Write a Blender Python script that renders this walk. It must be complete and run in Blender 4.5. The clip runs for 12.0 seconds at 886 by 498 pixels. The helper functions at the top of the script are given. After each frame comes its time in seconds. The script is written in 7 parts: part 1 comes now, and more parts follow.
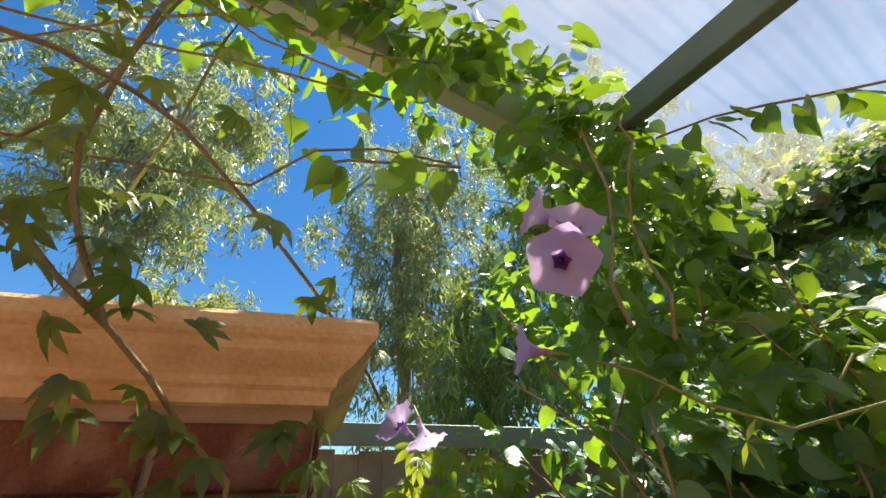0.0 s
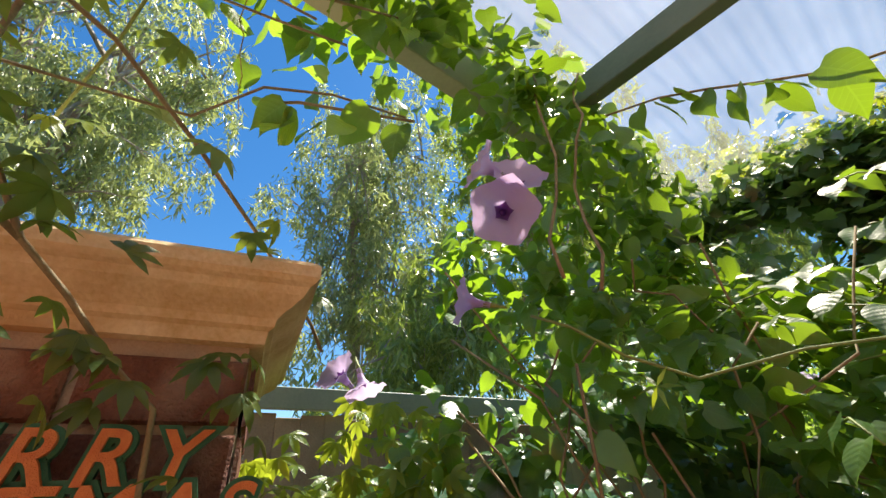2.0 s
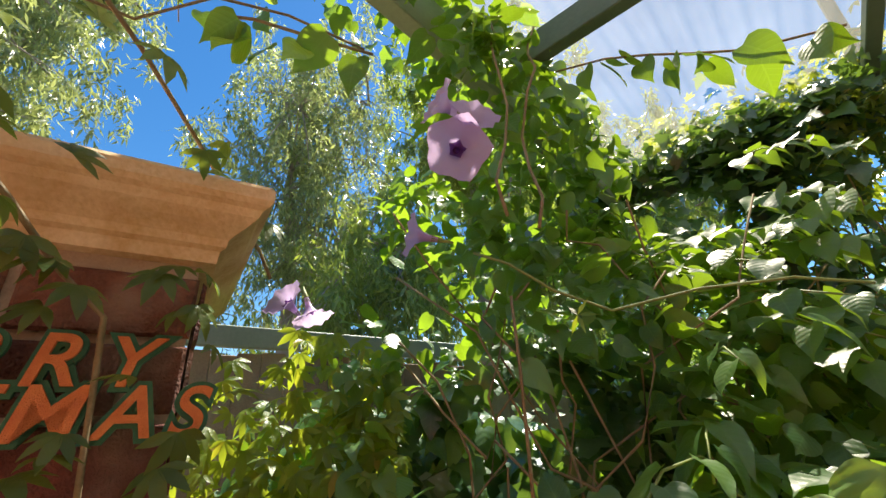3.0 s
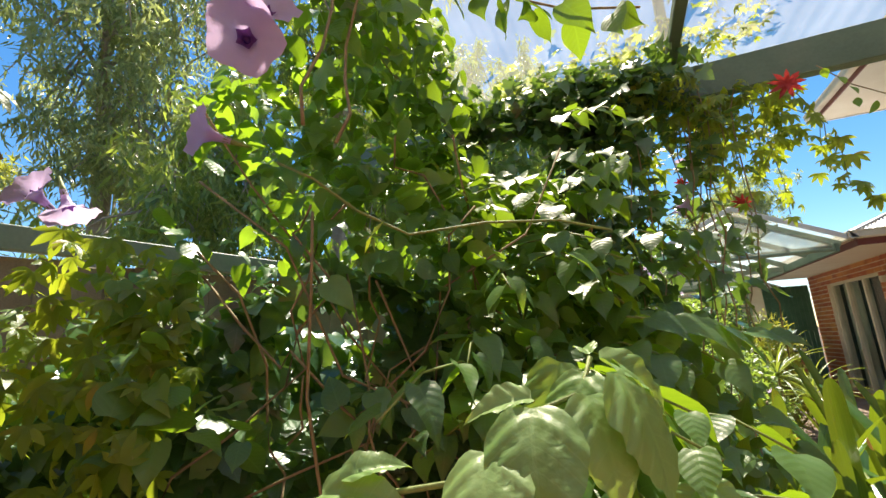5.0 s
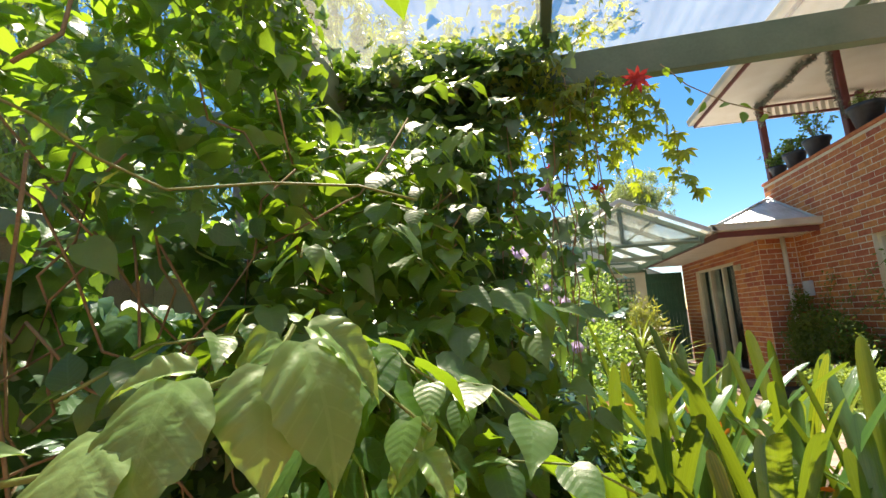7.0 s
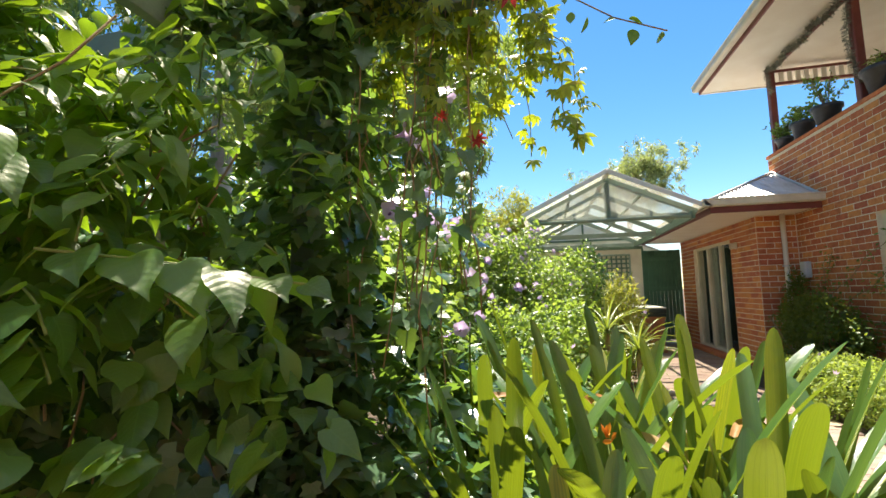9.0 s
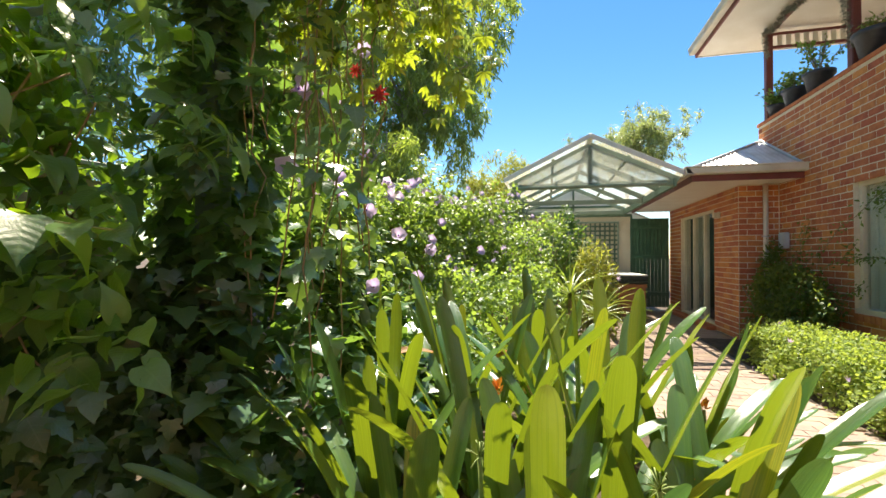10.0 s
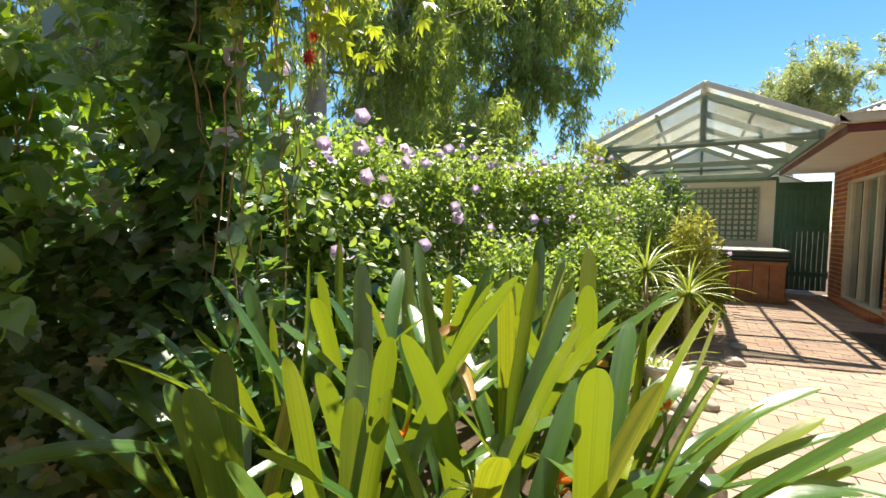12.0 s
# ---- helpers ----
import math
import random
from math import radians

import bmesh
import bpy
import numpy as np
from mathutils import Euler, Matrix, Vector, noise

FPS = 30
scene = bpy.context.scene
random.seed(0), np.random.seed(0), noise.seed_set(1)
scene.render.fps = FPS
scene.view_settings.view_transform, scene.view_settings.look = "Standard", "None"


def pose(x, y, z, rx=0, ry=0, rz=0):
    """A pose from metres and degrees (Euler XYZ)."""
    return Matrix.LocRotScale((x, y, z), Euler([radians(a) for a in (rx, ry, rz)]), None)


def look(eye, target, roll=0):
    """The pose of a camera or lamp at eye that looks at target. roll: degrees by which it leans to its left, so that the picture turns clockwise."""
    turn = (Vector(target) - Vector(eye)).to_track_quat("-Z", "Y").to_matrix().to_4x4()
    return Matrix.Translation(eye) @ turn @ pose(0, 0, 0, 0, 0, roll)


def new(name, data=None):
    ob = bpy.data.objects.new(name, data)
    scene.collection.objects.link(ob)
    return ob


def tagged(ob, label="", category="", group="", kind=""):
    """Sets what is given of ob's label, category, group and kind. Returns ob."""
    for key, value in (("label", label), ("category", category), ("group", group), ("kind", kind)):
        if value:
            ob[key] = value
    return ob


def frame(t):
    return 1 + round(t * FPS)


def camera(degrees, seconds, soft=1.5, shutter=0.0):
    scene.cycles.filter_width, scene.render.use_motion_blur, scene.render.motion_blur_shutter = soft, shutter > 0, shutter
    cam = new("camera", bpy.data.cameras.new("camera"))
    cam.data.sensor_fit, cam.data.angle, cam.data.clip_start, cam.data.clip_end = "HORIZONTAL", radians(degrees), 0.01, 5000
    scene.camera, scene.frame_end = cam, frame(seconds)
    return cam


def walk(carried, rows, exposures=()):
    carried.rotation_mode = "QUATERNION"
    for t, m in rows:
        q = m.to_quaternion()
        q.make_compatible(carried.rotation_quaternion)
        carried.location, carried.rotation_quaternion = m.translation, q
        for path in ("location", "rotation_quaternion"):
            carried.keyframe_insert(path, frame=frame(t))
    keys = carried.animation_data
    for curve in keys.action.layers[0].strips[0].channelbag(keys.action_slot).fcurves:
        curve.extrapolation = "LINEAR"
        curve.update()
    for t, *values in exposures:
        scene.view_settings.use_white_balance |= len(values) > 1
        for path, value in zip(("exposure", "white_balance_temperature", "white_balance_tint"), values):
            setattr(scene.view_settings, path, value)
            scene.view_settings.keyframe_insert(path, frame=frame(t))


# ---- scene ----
cam = camera(92.4, 12.0)
# seconds, eye, heading to the left of +y, pitch, roll
PATH = [
    (0.0, -1.125, -1.282, 1.431, 56.03, 32.80, -2.35),
    (0.5, -1.122, -1.281, 1.432, 56.20, 34.10, -2.30),
    (1.0, -1.125, -1.275, 1.430, 55.77, 34.87, -2.38),
    (1.5, -1.125, -1.262, 1.416, 53.14, 34.00, -2.41),
    (2.0, -1.129, -1.262, 1.388, 49.39, 30.00, -2.40),
    (2.5, -1.132, -1.277, 1.366, 45.35, 26.38, -2.75),
    (3.0, -1.126, -1.287, 1.346, 40.86, 23.45, -3.00),
    (5.0, -1.045, -1.236, 1.326, 22.07, 12.76, -2.91),
    (5.5, -1.026, -1.212, 1.311, 14.89, 11.67, -3.54),
    (6.0, -1.013, -1.191, 1.310, 10.80, 11.08, -3.26),
    (6.5, -0.947, -1.169, 1.302, 9.97, 10.49, -3.18),
    (8.3, -0.464, -0.827, 1.302, 18.56, 6.91, -0.71),
    (8.5, -0.407, -0.769, 1.301, 17.20, 6.67, -0.77),
    (9.0, -0.310, -0.667, 1.293, 13.45, 5.90, -1.03),
    (9.5, -0.156, -0.636, 1.274, 13.35, 4.42, -0.57),
    (10.0, 0.054, -0.602, 1.266, 13.86, 1.10, 0.30),
    (10.5, 0.231, -0.520, 1.238, 13.82, -0.40, 0.30),
    (11.0, 0.391, -0.418, 1.251, 15.54, -1.78, 0.38),
    (11.5, 0.549, -0.338, 1.261, 25.23, -2.53, 1.17),
    (12.0, 0.655, -0.271, 1.261, 30.63, -3.12, 0.85),
]


def gaze(x, y, z, yaw, pitch, roll):
    a, b = radians(yaw), radians(pitch)
    d = Vector((-math.sin(a) * math.cos(b), math.cos(a) * math.cos(b), math.sin(b)))
    return look((x, y, z), Vector((x, y, z)) + d, roll)


EXPOSURES = [(0.0, 1.18, 6700, 10), (3.0, 1.28, 6850, 10), (5.0, 1.36, 7050, 10), (8.5, 1.47, 7100, 10), (12.0, 1.42, 7300, 10)]
walk(cam, [(r[0], gaze(*r[1:])) for r in PATH], EXPOSURES)

# ---- light ----
SUN_ELEV, SUN_YAW = 63.0, 14.0
sun_dir = Vector((-math.sin(radians(SUN_YAW)) * math.cos(radians(SUN_ELEV)),
                  math.cos(radians(SUN_YAW)) * math.cos(radians(SUN_ELEV)), math.sin(radians(SUN_ELEV))))
world = bpy.data.worlds.new("sky")
scene.world = world
world.use_nodes = True
wn = world.node_tree
sky = wn.nodes.new("ShaderNodeTexSky")
sky.sky_type = "NISHITA"
sky.sun_disc = False
sky.sun_elevation = radians(SUN_ELEV)
sky.sun_rotation = radians(-SUN_YAW)
sky.altitude, sky.air_density, sky.dust_density, sky.ozone_density = 50, 1.0, 0.1, 1.6
deep = wn.nodes.new("ShaderNodeHueSaturation")
deep.inputs["Saturation"].default_value = 1.35
wn.links.new(sky.outputs[0], deep.inputs["Color"])
wn.links.new(deep.outputs[0], wn.nodes["Background"].inputs[0])
wn.nodes["Background"].inputs[1].default_value = 0.085
sun = new("sun", bpy.data.lights.new("sun", "SUN"))
sun.data.energy, sun.data.angle, sun.data.color = 5.0, radians(0.5), (1.0, 0.95, 0.86)
sun.matrix_world = look(sun_dir * 60, (0, 0, 0))


# ---- materials ----
def nodes_of(name):
    m = bpy.data.materials.new(name)
    m.use_nodes = True
    return m, m.node_tree.nodes, m.node_tree.links, m.node_tree.nodes["Principled BSDF"]


def noise_of(n, l, scale, detail=4.0, vec=None):
    t = n.new("ShaderNodeTexNoise")
    t.inputs["Scale"].default_value, t.inputs["Detail"].default_value = scale, detail
    if vec is None:
        vec = n.new("ShaderNodeNewGeometry").outputs["Position"]
    l.new(vec, t.inputs["Vector"])
    return t.outputs["Fac"]


def ramp_of(n, l, fac, stops):
    r = n.new("ShaderNodeValToRGB")
    els = r.color_ramp.elements
    while len(els) < len(stops):
        els.new(0.5)
    for e, (p, c) in zip(els, stops):
        e.position, e.color = p, (*c, 1)
    l.new(fac, r.inputs[0])
    return r.outputs[0]


def mix_of(n, l, fac, a, b, kind="MIX"):
    m = n.new("ShaderNodeMix")
    m.data_type, m.blend_type = "RGBA", kind
    for sock, v in ((m.inputs[0], fac), (m.inputs[6], a), (m.inputs[7], b)):
        if isinstance(v, (int, float)):
            sock.default_value = v
        elif isinstance(v, tuple):
            sock.default_value = (*v, 1)
        else:
            l.new(v, sock)
    return m.outputs[2]


def math_of(n, l, op, a, b=0.0):
    m = n.new("ShaderNodeMath")
    m.operation = op
    for sock, v in zip(m.inputs, (a, b)):
        if isinstance(v, (int, float)):
            sock.default_value = v
        else:
            l.new(v, sock)
    return m.outputs[0]


def bump_of(n, l, p, height, strength, distance=0.01):
    b = n.new("ShaderNodeBump")
    b.inputs["Strength"].default_value, b.inputs["Distance"].default_value = strength, distance
    l.new(height, b.inputs["Height"])
    l.new(b.outputs[0], p.inputs["Normal"])


def surface(name, c1, c2, scale=8.0, fine=120.0, rough=0.7, metal=0.0, bump=0.3, depth=0.004, stain=None, vary=0.0):
    """A two-scale surface: patches between two colours, fine grain, an optional stain colour, and a shift per piece."""
    m, n, l, p = nodes_of(name)
    big = noise_of(n, l, scale)
    small = noise_of(n, l, fine, 6.0)
    f = math_of(n, l, "ADD", math_of(n, l, "MULTIPLY", big, 0.65), math_of(n, l, "MULTIPLY", small, 0.35))
    col = ramp_of(n, l, f, [(0.32, c1), (0.68, c2)])
    if stain:
        s = noise_of(n, l, scale * 0.45, 8.0)
        sf = ramp_of(n, l, s, [(0.52, (0, 0, 0)), (0.72, (0.8, 0.8, 0.8))])
        col = mix_of(n, l, sf, col, stain)
    if vary:
        r = n.new("ShaderNodeObjectInfo").outputs["Random"]
        isl = n.new("ShaderNodeNewGeometry").outputs["Random Per Island"]
        v = math_of(n, l, "FRACT", math_of(n, l, "ADD", r, isl))
        h = n.new("ShaderNodeHueSaturation")
        l.new(col, h.inputs["Color"])
        l.new(math_of(n, l, "ADD", math_of(n, l, "MULTIPLY", v, 2 * vary), 1 - vary), h.inputs["Value"])
        l.new(math_of(n, l, "ADD", math_of(n, l, "MULTIPLY", v, 0.03), 0.485), h.inputs["Hue"])
        col = h.outputs[0]
    l.new(col, p.inputs["Base Color"])
    p.inputs["Roughness"].default_value, p.inputs["Metallic"].default_value = rough, metal
    bump_of(n, l, p, small, bump, depth)
    return m


def leaf_material(name, dark, mid, light, glow, through_=0.45, rough=0.42, veins=0.0, dry=None, shine=0.5, streaks=False):
    """Leaf skin with light passing through; the colour shifts leaf by leaf."""
    m, n, l, p = nodes_of(name)
    isl = n.new("ShaderNodeNewGeometry").outputs["Random Per Island"]
    r = n.new("ShaderNodeObjectInfo").outputs["Random"]
    v = math_of(n, l, "FRACT", math_of(n, l, "ADD", r, isl))
    stops = [(0.0, dark), (0.5, mid), (0.93, light)]
    if dry:
        stops.append((0.985, dry))
    col = ramp_of(n, l, v, stops)
    patch = noise_of(n, l, 60.0, 3.0)
    col = mix_of(n, l, math_of(n, l, "MULTIPLY", patch, 0.35), col, mix_of(n, l, 1.0, col, (0.45, 0.5, 0.4), "MULTIPLY"))
    height = math_of(n, l, "ADD", noise_of(n, l, 180.0, 3.0), math_of(n, l, "MULTIPLY", noise_of(n, l, 70.0, 2.0), 0.7))
    if veins:
        uv = n.new("ShaderNodeUVMap").outputs[0]
        sep = n.new("ShaderNodeSeparateXYZ")
        l.new(uv, sep.inputs[0])
        side = math_of(n, l, "ABSOLUTE", math_of(n, l, "SUBTRACT", sep.outputs[0], 0.5))
        rib = math_of(n, l, "LESS_THAN", side, 0.018)
        slant = math_of(n, l, "SUBTRACT", sep.outputs[1], math_of(n, l, "MULTIPLY", side, 0.75))
        wave = math_of(n, l, "PINGPONG", math_of(n, l, "MULTIPLY", slant, veins), 0.5)
        net = math_of(n, l, "LESS_THAN", wave, 0.05)
        vein = math_of(n, l, "MAXIMUM", rib, net)
        col = mix_of(n, l, math_of(n, l, "MULTIPLY", vein, 0.30), col, light)
        height = math_of(n, l, "ADD", math_of(n, l, "MULTIPLY", wave, 0.55), math_of(n, l, "MULTIPLY", height, 0.3))
    if streaks:
        sep = n.new("ShaderNodeSeparateXYZ")
        l.new(n.new("ShaderNodeUVMap").outputs[0], sep.inputs[0])
        com = n.new("ShaderNodeCombineXYZ")
        l.new(math_of(n, l, "MULTIPLY", sep.outputs[0], 34.0), com.inputs[0])
        l.new(math_of(n, l, "MULTIPLY", sep.outputs[1], 2.2), com.inputs[1])
        l.new(math_of(n, l, "MULTIPLY", v, 50.0), com.inputs[2])
        fibre = noise_of(n, l, 1.0, 5.0, com.outputs[0])
        col = mix_of(n, l, ramp_of(n, l, fibre, [(0.40, (0, 0, 0)), (0.70, (0.55, 0.55, 0.55))]), col, light)
        blotch = noise_of(n, l, 0.35, 3.0, com.outputs[0])
        col = mix_of(n, l, ramp_of(n, l, blotch, [(0.50, (0, 0, 0)), (0.62, (0.5, 0.5, 0.5))]), col, dark)
        height = math_of(n, l, "ADD", math_of(n, l, "MULTIPLY", fibre, 0.8), math_of(n, l, "MULTIPLY", height, 0.2))
    l.new(col, p.inputs["Base Color"])
    p.inputs["Roughness"].default_value = rough
    p.inputs["Specular IOR Level"].default_value = shine
    bump_of(n, l, p, height, 0.38, 0.004)
    tr = n.new("ShaderNodeBsdfTranslucent")
    l.new(mix_of(n, l, 0.75, mix_of(n, l, 1.0, col, (2.2, 2.2, 1.2), "MULTIPLY"), glow), tr.inputs[0])
    mx = n.new("ShaderNodeMixShader")
    mx.inputs[0].default_value = through_
    l.new(p.outputs[0], mx.inputs[1])
    l.new(tr.outputs[0], mx.inputs[2])
    l.new(mx.outputs[0], n["Material Output"].inputs[0])
    return m


def sheet_material(name, tint, clear, dirt, haze):
    """Weathered translucent roof sheet."""
    m, n, l, p = nodes_of(name)
    p.inputs["Base Color"].default_value = (*tint, 1)
    p.inputs["Roughness"].default_value = 0.25
    t = n.new("ShaderNodeBsdfTransparent")
    t.inputs[0].default_value = (*tint, 1)
    d = n.new("ShaderNodeBsdfTranslucent")
    f = noise_of(n, l, 3.5, 6.0)
    l.new(ramp_of(n, l, f, [(0.35, haze), (0.7, dirt)]), d.inputs[0])
    a = n.new("ShaderNodeMixShader")
    a.inputs[0].default_value = clear
    l.new(d.outputs[0], a.inputs[1])
    l.new(t.outputs[0], a.inputs[2])
    b = n.new("ShaderNodeMixShader")
    b.inputs[0].default_value = 0.08
    l.new(a.outputs[0], b.inputs[1])
    l.new(p.outputs[0], b.inputs[2])
    l.new(b.outputs[0], n["Material Output"].inputs[0])
    return m


def glass_material(name):
    m, n, l, p = nodes_of(name)
    p.inputs["Base Color"].default_value = (0.9, 0.95, 0.93, 1)
    p.inputs["Roughness"].default_value = 0.02
    p.inputs["IOR"].default_value = 1.45
    p.inputs["Transmission Weight"].default_value = 1.0
    return m


M_BRICK = surface("red_brick", (0.46, 0.138, 0.050), (0.63, 0.230, 0.084), 14, 220, 0.85, bump=0.6, depth=0.004, stain=(0.36, 0.11, 0.045), vary=0.18)
M_PIERBRICK = surface("dark_red_brick", (0.12, 0.042, 0.026), (0.26, 0.10, 0.055), 22, 260, 0.85, bump=0.9, depth=0.006, stain=(0.36, 0.24, 0.17), vary=0.22)
M_MORTAR = surface("mortar", (0.68, 0.57, 0.42), (0.80, 0.70, 0.55), 20, 300, 0.95, bump=0.6)
M_PIERMORTAR = surface("aged_mortar", (0.40, 0.30, 0.22), (0.56, 0.45, 0.34), 20, 300, 0.95, bump=0.6)
M_CAP = surface("cast_stone", (0.58, 0.38, 0.17), (0.86, 0.69, 0.44), 11, 140, 0.8, bump=0.5, stain=(0.46, 0.24, 0.085))
M_PAVER = surface("paver", (0.29, 0.205, 0.16), (0.37, 0.285, 0.23), 5, 240, 0.9, bump=0.5, stain=(0.34, 0.23, 0.15), vary=0.10)
M_SAND = surface("joint_sand", (0.29, 0.205, 0.155), (0.37, 0.28, 0.22), 30, 400, 0.95, bump=0.6)
M_SOIL = surface("soil", (0.05, 0.035, 0.022), (0.12, 0.085, 0.055), 9, 120, 0.95, bump=0.9, depth=0.02, stain=(0.16, 0.11, 0.07))
M_GREEN = surface("green_paint", (0.075, 0.13, 0.085), (0.12, 0.19, 0.125), 6, 90, 0.5, bump=0.25, stain=(0.17, 0.22, 0.16))
M_PALEGREEN = surface("pale_green_paint", (0.20, 0.27, 0.20), (0.29, 0.36, 0.27), 5, 90, 0.55, bump=0.25, stain=(0.36, 0.38, 0.28))
M_DARKGREEN = surface("dark_green_paint", (0.035, 0.115, 0.065), (0.06, 0.17, 0.10), 7, 120, 0.5, bump=0.2)
M_CREAM = surface("cream_paint", (0.66, 0.58, 0.42), (0.76, 0.69, 0.53), 4, 160, 0.7, bump=0.2, stain=(0.58, 0.50, 0.36))
M_WHITE = surface("white_paint", (0.74, 0.71, 0.64), (0.84, 0.82, 0.76), 4, 160, 0.6, bump=0.15, stain=(0.66, 0.62, 0.54))
M_SOFFIT = surface("soffit_board", (0.74, 0.66, 0.54), (0.84, 0.78, 0.68), 3, 140, 0.7, bump=0.12)
M_GUTTER = surface("cream_gutter", (0.66, 0.60, 0.48), (0.78, 0.72, 0.60), 5, 120, 0.45, bump=0.1, stain=(0.50, 0.44, 0.34))
M_FASCIA = surface("maroon_paint", (0.15, 0.035, 0.03), (0.22, 0.06, 0.05), 6, 120, 0.5, bump=0.2)
M_STEEL = surface("galvanised_steel", (0.52, 0.54, 0.56), (0.66, 0.68, 0.70), 7, 120, 0.42, 0.35, bump=0.1, stain=(0.44, 0.42, 0.40))
M_FENCE = surface("weathered_paling", (0.20, 0.15, 0.10), (0.34, 0.27, 0.19), 10, 160, 0.9, bump=0.6, stain=(0.26, 0.24, 0.20), vary=0.18)
M_CEDAR = surface("cedar_panel", (0.22, 0.075, 0.03), (0.34, 0.14, 0.06), 8, 200, 0.55, bump=0.35, vary=0.12)
M_VINYL = surface("dark_vinyl", (0.012, 0.03, 0.025), (0.03, 0.055, 0.045), 12, 200, 0.4, bump=0.2)
M_LID = surface("pale_vinyl", (0.58, 0.58, 0.54), (0.70, 0.70, 0.66), 5, 140, 0.5, bump=0.2, stain=(0.48, 0.48, 0.42))
M_CURTAIN = surface("curtain", (0.72, 0.68, 0.54), (0.84, 0.80, 0.66), 8, 300, 0.9, bump=0.3)
# near-black colour stands in for the lack of light indoors
M_ROOM_DIM = surface("room_painted_dim", (0.05, 0.05, 0.05), (0.09, 0.085, 0.08), 3, 60, 0.9)
M_GREYBOX = surface("grey_plastic", (0.52, 0.54, 0.54), (0.62, 0.64, 0.64), 10, 200, 0.45, bump=0.1)
M_POT = surface("dark_pot", (0.025, 0.03, 0.04), (0.06, 0.065, 0.08), 14, 200, 0.4, bump=0.2)
M_BARK = surface("gum_bark", (0.30, 0.25, 0.21), (0.52, 0.46, 0.40), 5, 60, 0.85, bump=0.5, depth=0.02, stain=(0.22, 0.15, 0.11))
M_STEM = surface("vine_stem", (0.20, 0.15, 0.075), (0.34, 0.27, 0.15), 30, 300, 0.8, bump=0.5)
M_GREENSTEM = surface("green_stem", (0.14, 0.20, 0.05), (0.26, 0.33, 0.09), 30, 300, 0.55, bump=0.3)
M_SIGNGREEN = surface("sign_green", (0.02, 0.12, 0.06), (0.04, 0.18, 0.09), 30, 400, 0.55, bump=0.3)
M_SIGNRED = surface("sign_glitter", (0.68, 0.17, 0.05), (0.86, 0.30, 0.09), 60, 700, 0.4, bump=0.7)
M_TINSEL = surface("white_tinsel", (0.66, 0.72, 0.70), (0.86, 0.90, 0.88), 40, 300, 0.3, 0.3, bump=0.2)
M_TINSEL_DK = surface("dark_tinsel", (0.05, 0.09, 0.07), (0.40, 0.38, 0.32), 25, 200, 0.35, 0.3, bump=0.2)
M_GLASS = glass_material("window_glass")
M_SHEET = sheet_material("roof_sheet", (0.98, 0.96, 0.92), 0.89, (0.55, 0.52, 0.46), (0.78, 0.77, 0.74))
M_SHEET2 = sheet_material("gable_sheet", (0.97, 0.97, 0.95), 0.92, (0.62, 0.58, 0.48), (0.86, 0.85, 0.78))
M_SHEET3 = sheet_material("gable_infill", (0.93, 0.95, 0.92), 0.78, (0.38, 0.38, 0.34), (0.62, 0.64, 0.60))
M_GLORY = leaf_material("glory_leaf", (0.030, 0.105, 0.030), (0.070, 0.185, 0.050), (0.15, 0.29, 0.085), (0.48, 0.72, 0.02), 0.42, 0.40, veins=7.0, shine=0.9)
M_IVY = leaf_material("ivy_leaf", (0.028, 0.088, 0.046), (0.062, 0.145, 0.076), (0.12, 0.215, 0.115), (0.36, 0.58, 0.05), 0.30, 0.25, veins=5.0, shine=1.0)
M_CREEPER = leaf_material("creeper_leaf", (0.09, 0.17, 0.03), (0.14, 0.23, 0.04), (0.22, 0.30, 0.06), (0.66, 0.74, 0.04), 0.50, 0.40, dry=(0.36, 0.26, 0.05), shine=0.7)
M_CLIVIA = leaf_material("strap_leaf", (0.022, 0.085, 0.024), (0.050, 0.135, 0.032), (0.11, 0.195, 0.040), (0.46, 0.56, 0.02), 0.22, 0.24, dry=(0.36, 0.33, 0.04), shine=1.0, streaks=True)
M_HEDGE = leaf_material("hedge_leaf", (0.055, 0.13, 0.035), (0.12, 0.215, 0.06), (0.24, 0.35, 0.11), (0.48, 0.64, 0.08), 0.42, 0.40, shine=0.6)
M_LOWHEDGE = leaf_material("clipped_hedge_leaf", (0.15, 0.23, 0.06), (0.23, 0.32, 0.09), (0.33, 0.41, 0.13), (0.52, 0.62, 0.08), 0.42, 0.5, shine=0.3)
M_GUM = leaf_material("gum_leaf", (0.055, 0.125, 0.045), (0.13, 0.215, 0.07), (0.27, 0.35, 0.12), (0.58, 0.70, 0.08), 0.42, 0.36, shine=0.8)
M_GUMGREY = leaf_material("grey_gum_leaf", (0.11, 0.165, 0.075), (0.22, 0.28, 0.13), (0.40, 0.45, 0.22), (0.60, 0.66, 0.20), 0.40, 0.36, shine=0.9)
M_YELLOWLEAF = leaf_material("yellow_leaf", (0.16, 0.21, 0.04), (0.26, 0.29, 0.05), (0.36, 0.36, 0.08), (0.60, 0.60, 0.08), 0.4, 0.45)
M_PETAL = leaf_material("lilac_petal", (0.52, 0.38, 0.80), (0.60, 0.46, 0.86), (0.70, 0.56, 0.90), (0.74, 0.56, 0.98), 0.45, 0.5)
M_THROAT = leaf_material("purple_throat", (0.16, 0.05, 0.30), (0.19, 0.07, 0.34), (0.22, 0.09, 0.38), (0.25, 0.08, 0.45), 0.3, 0.5)
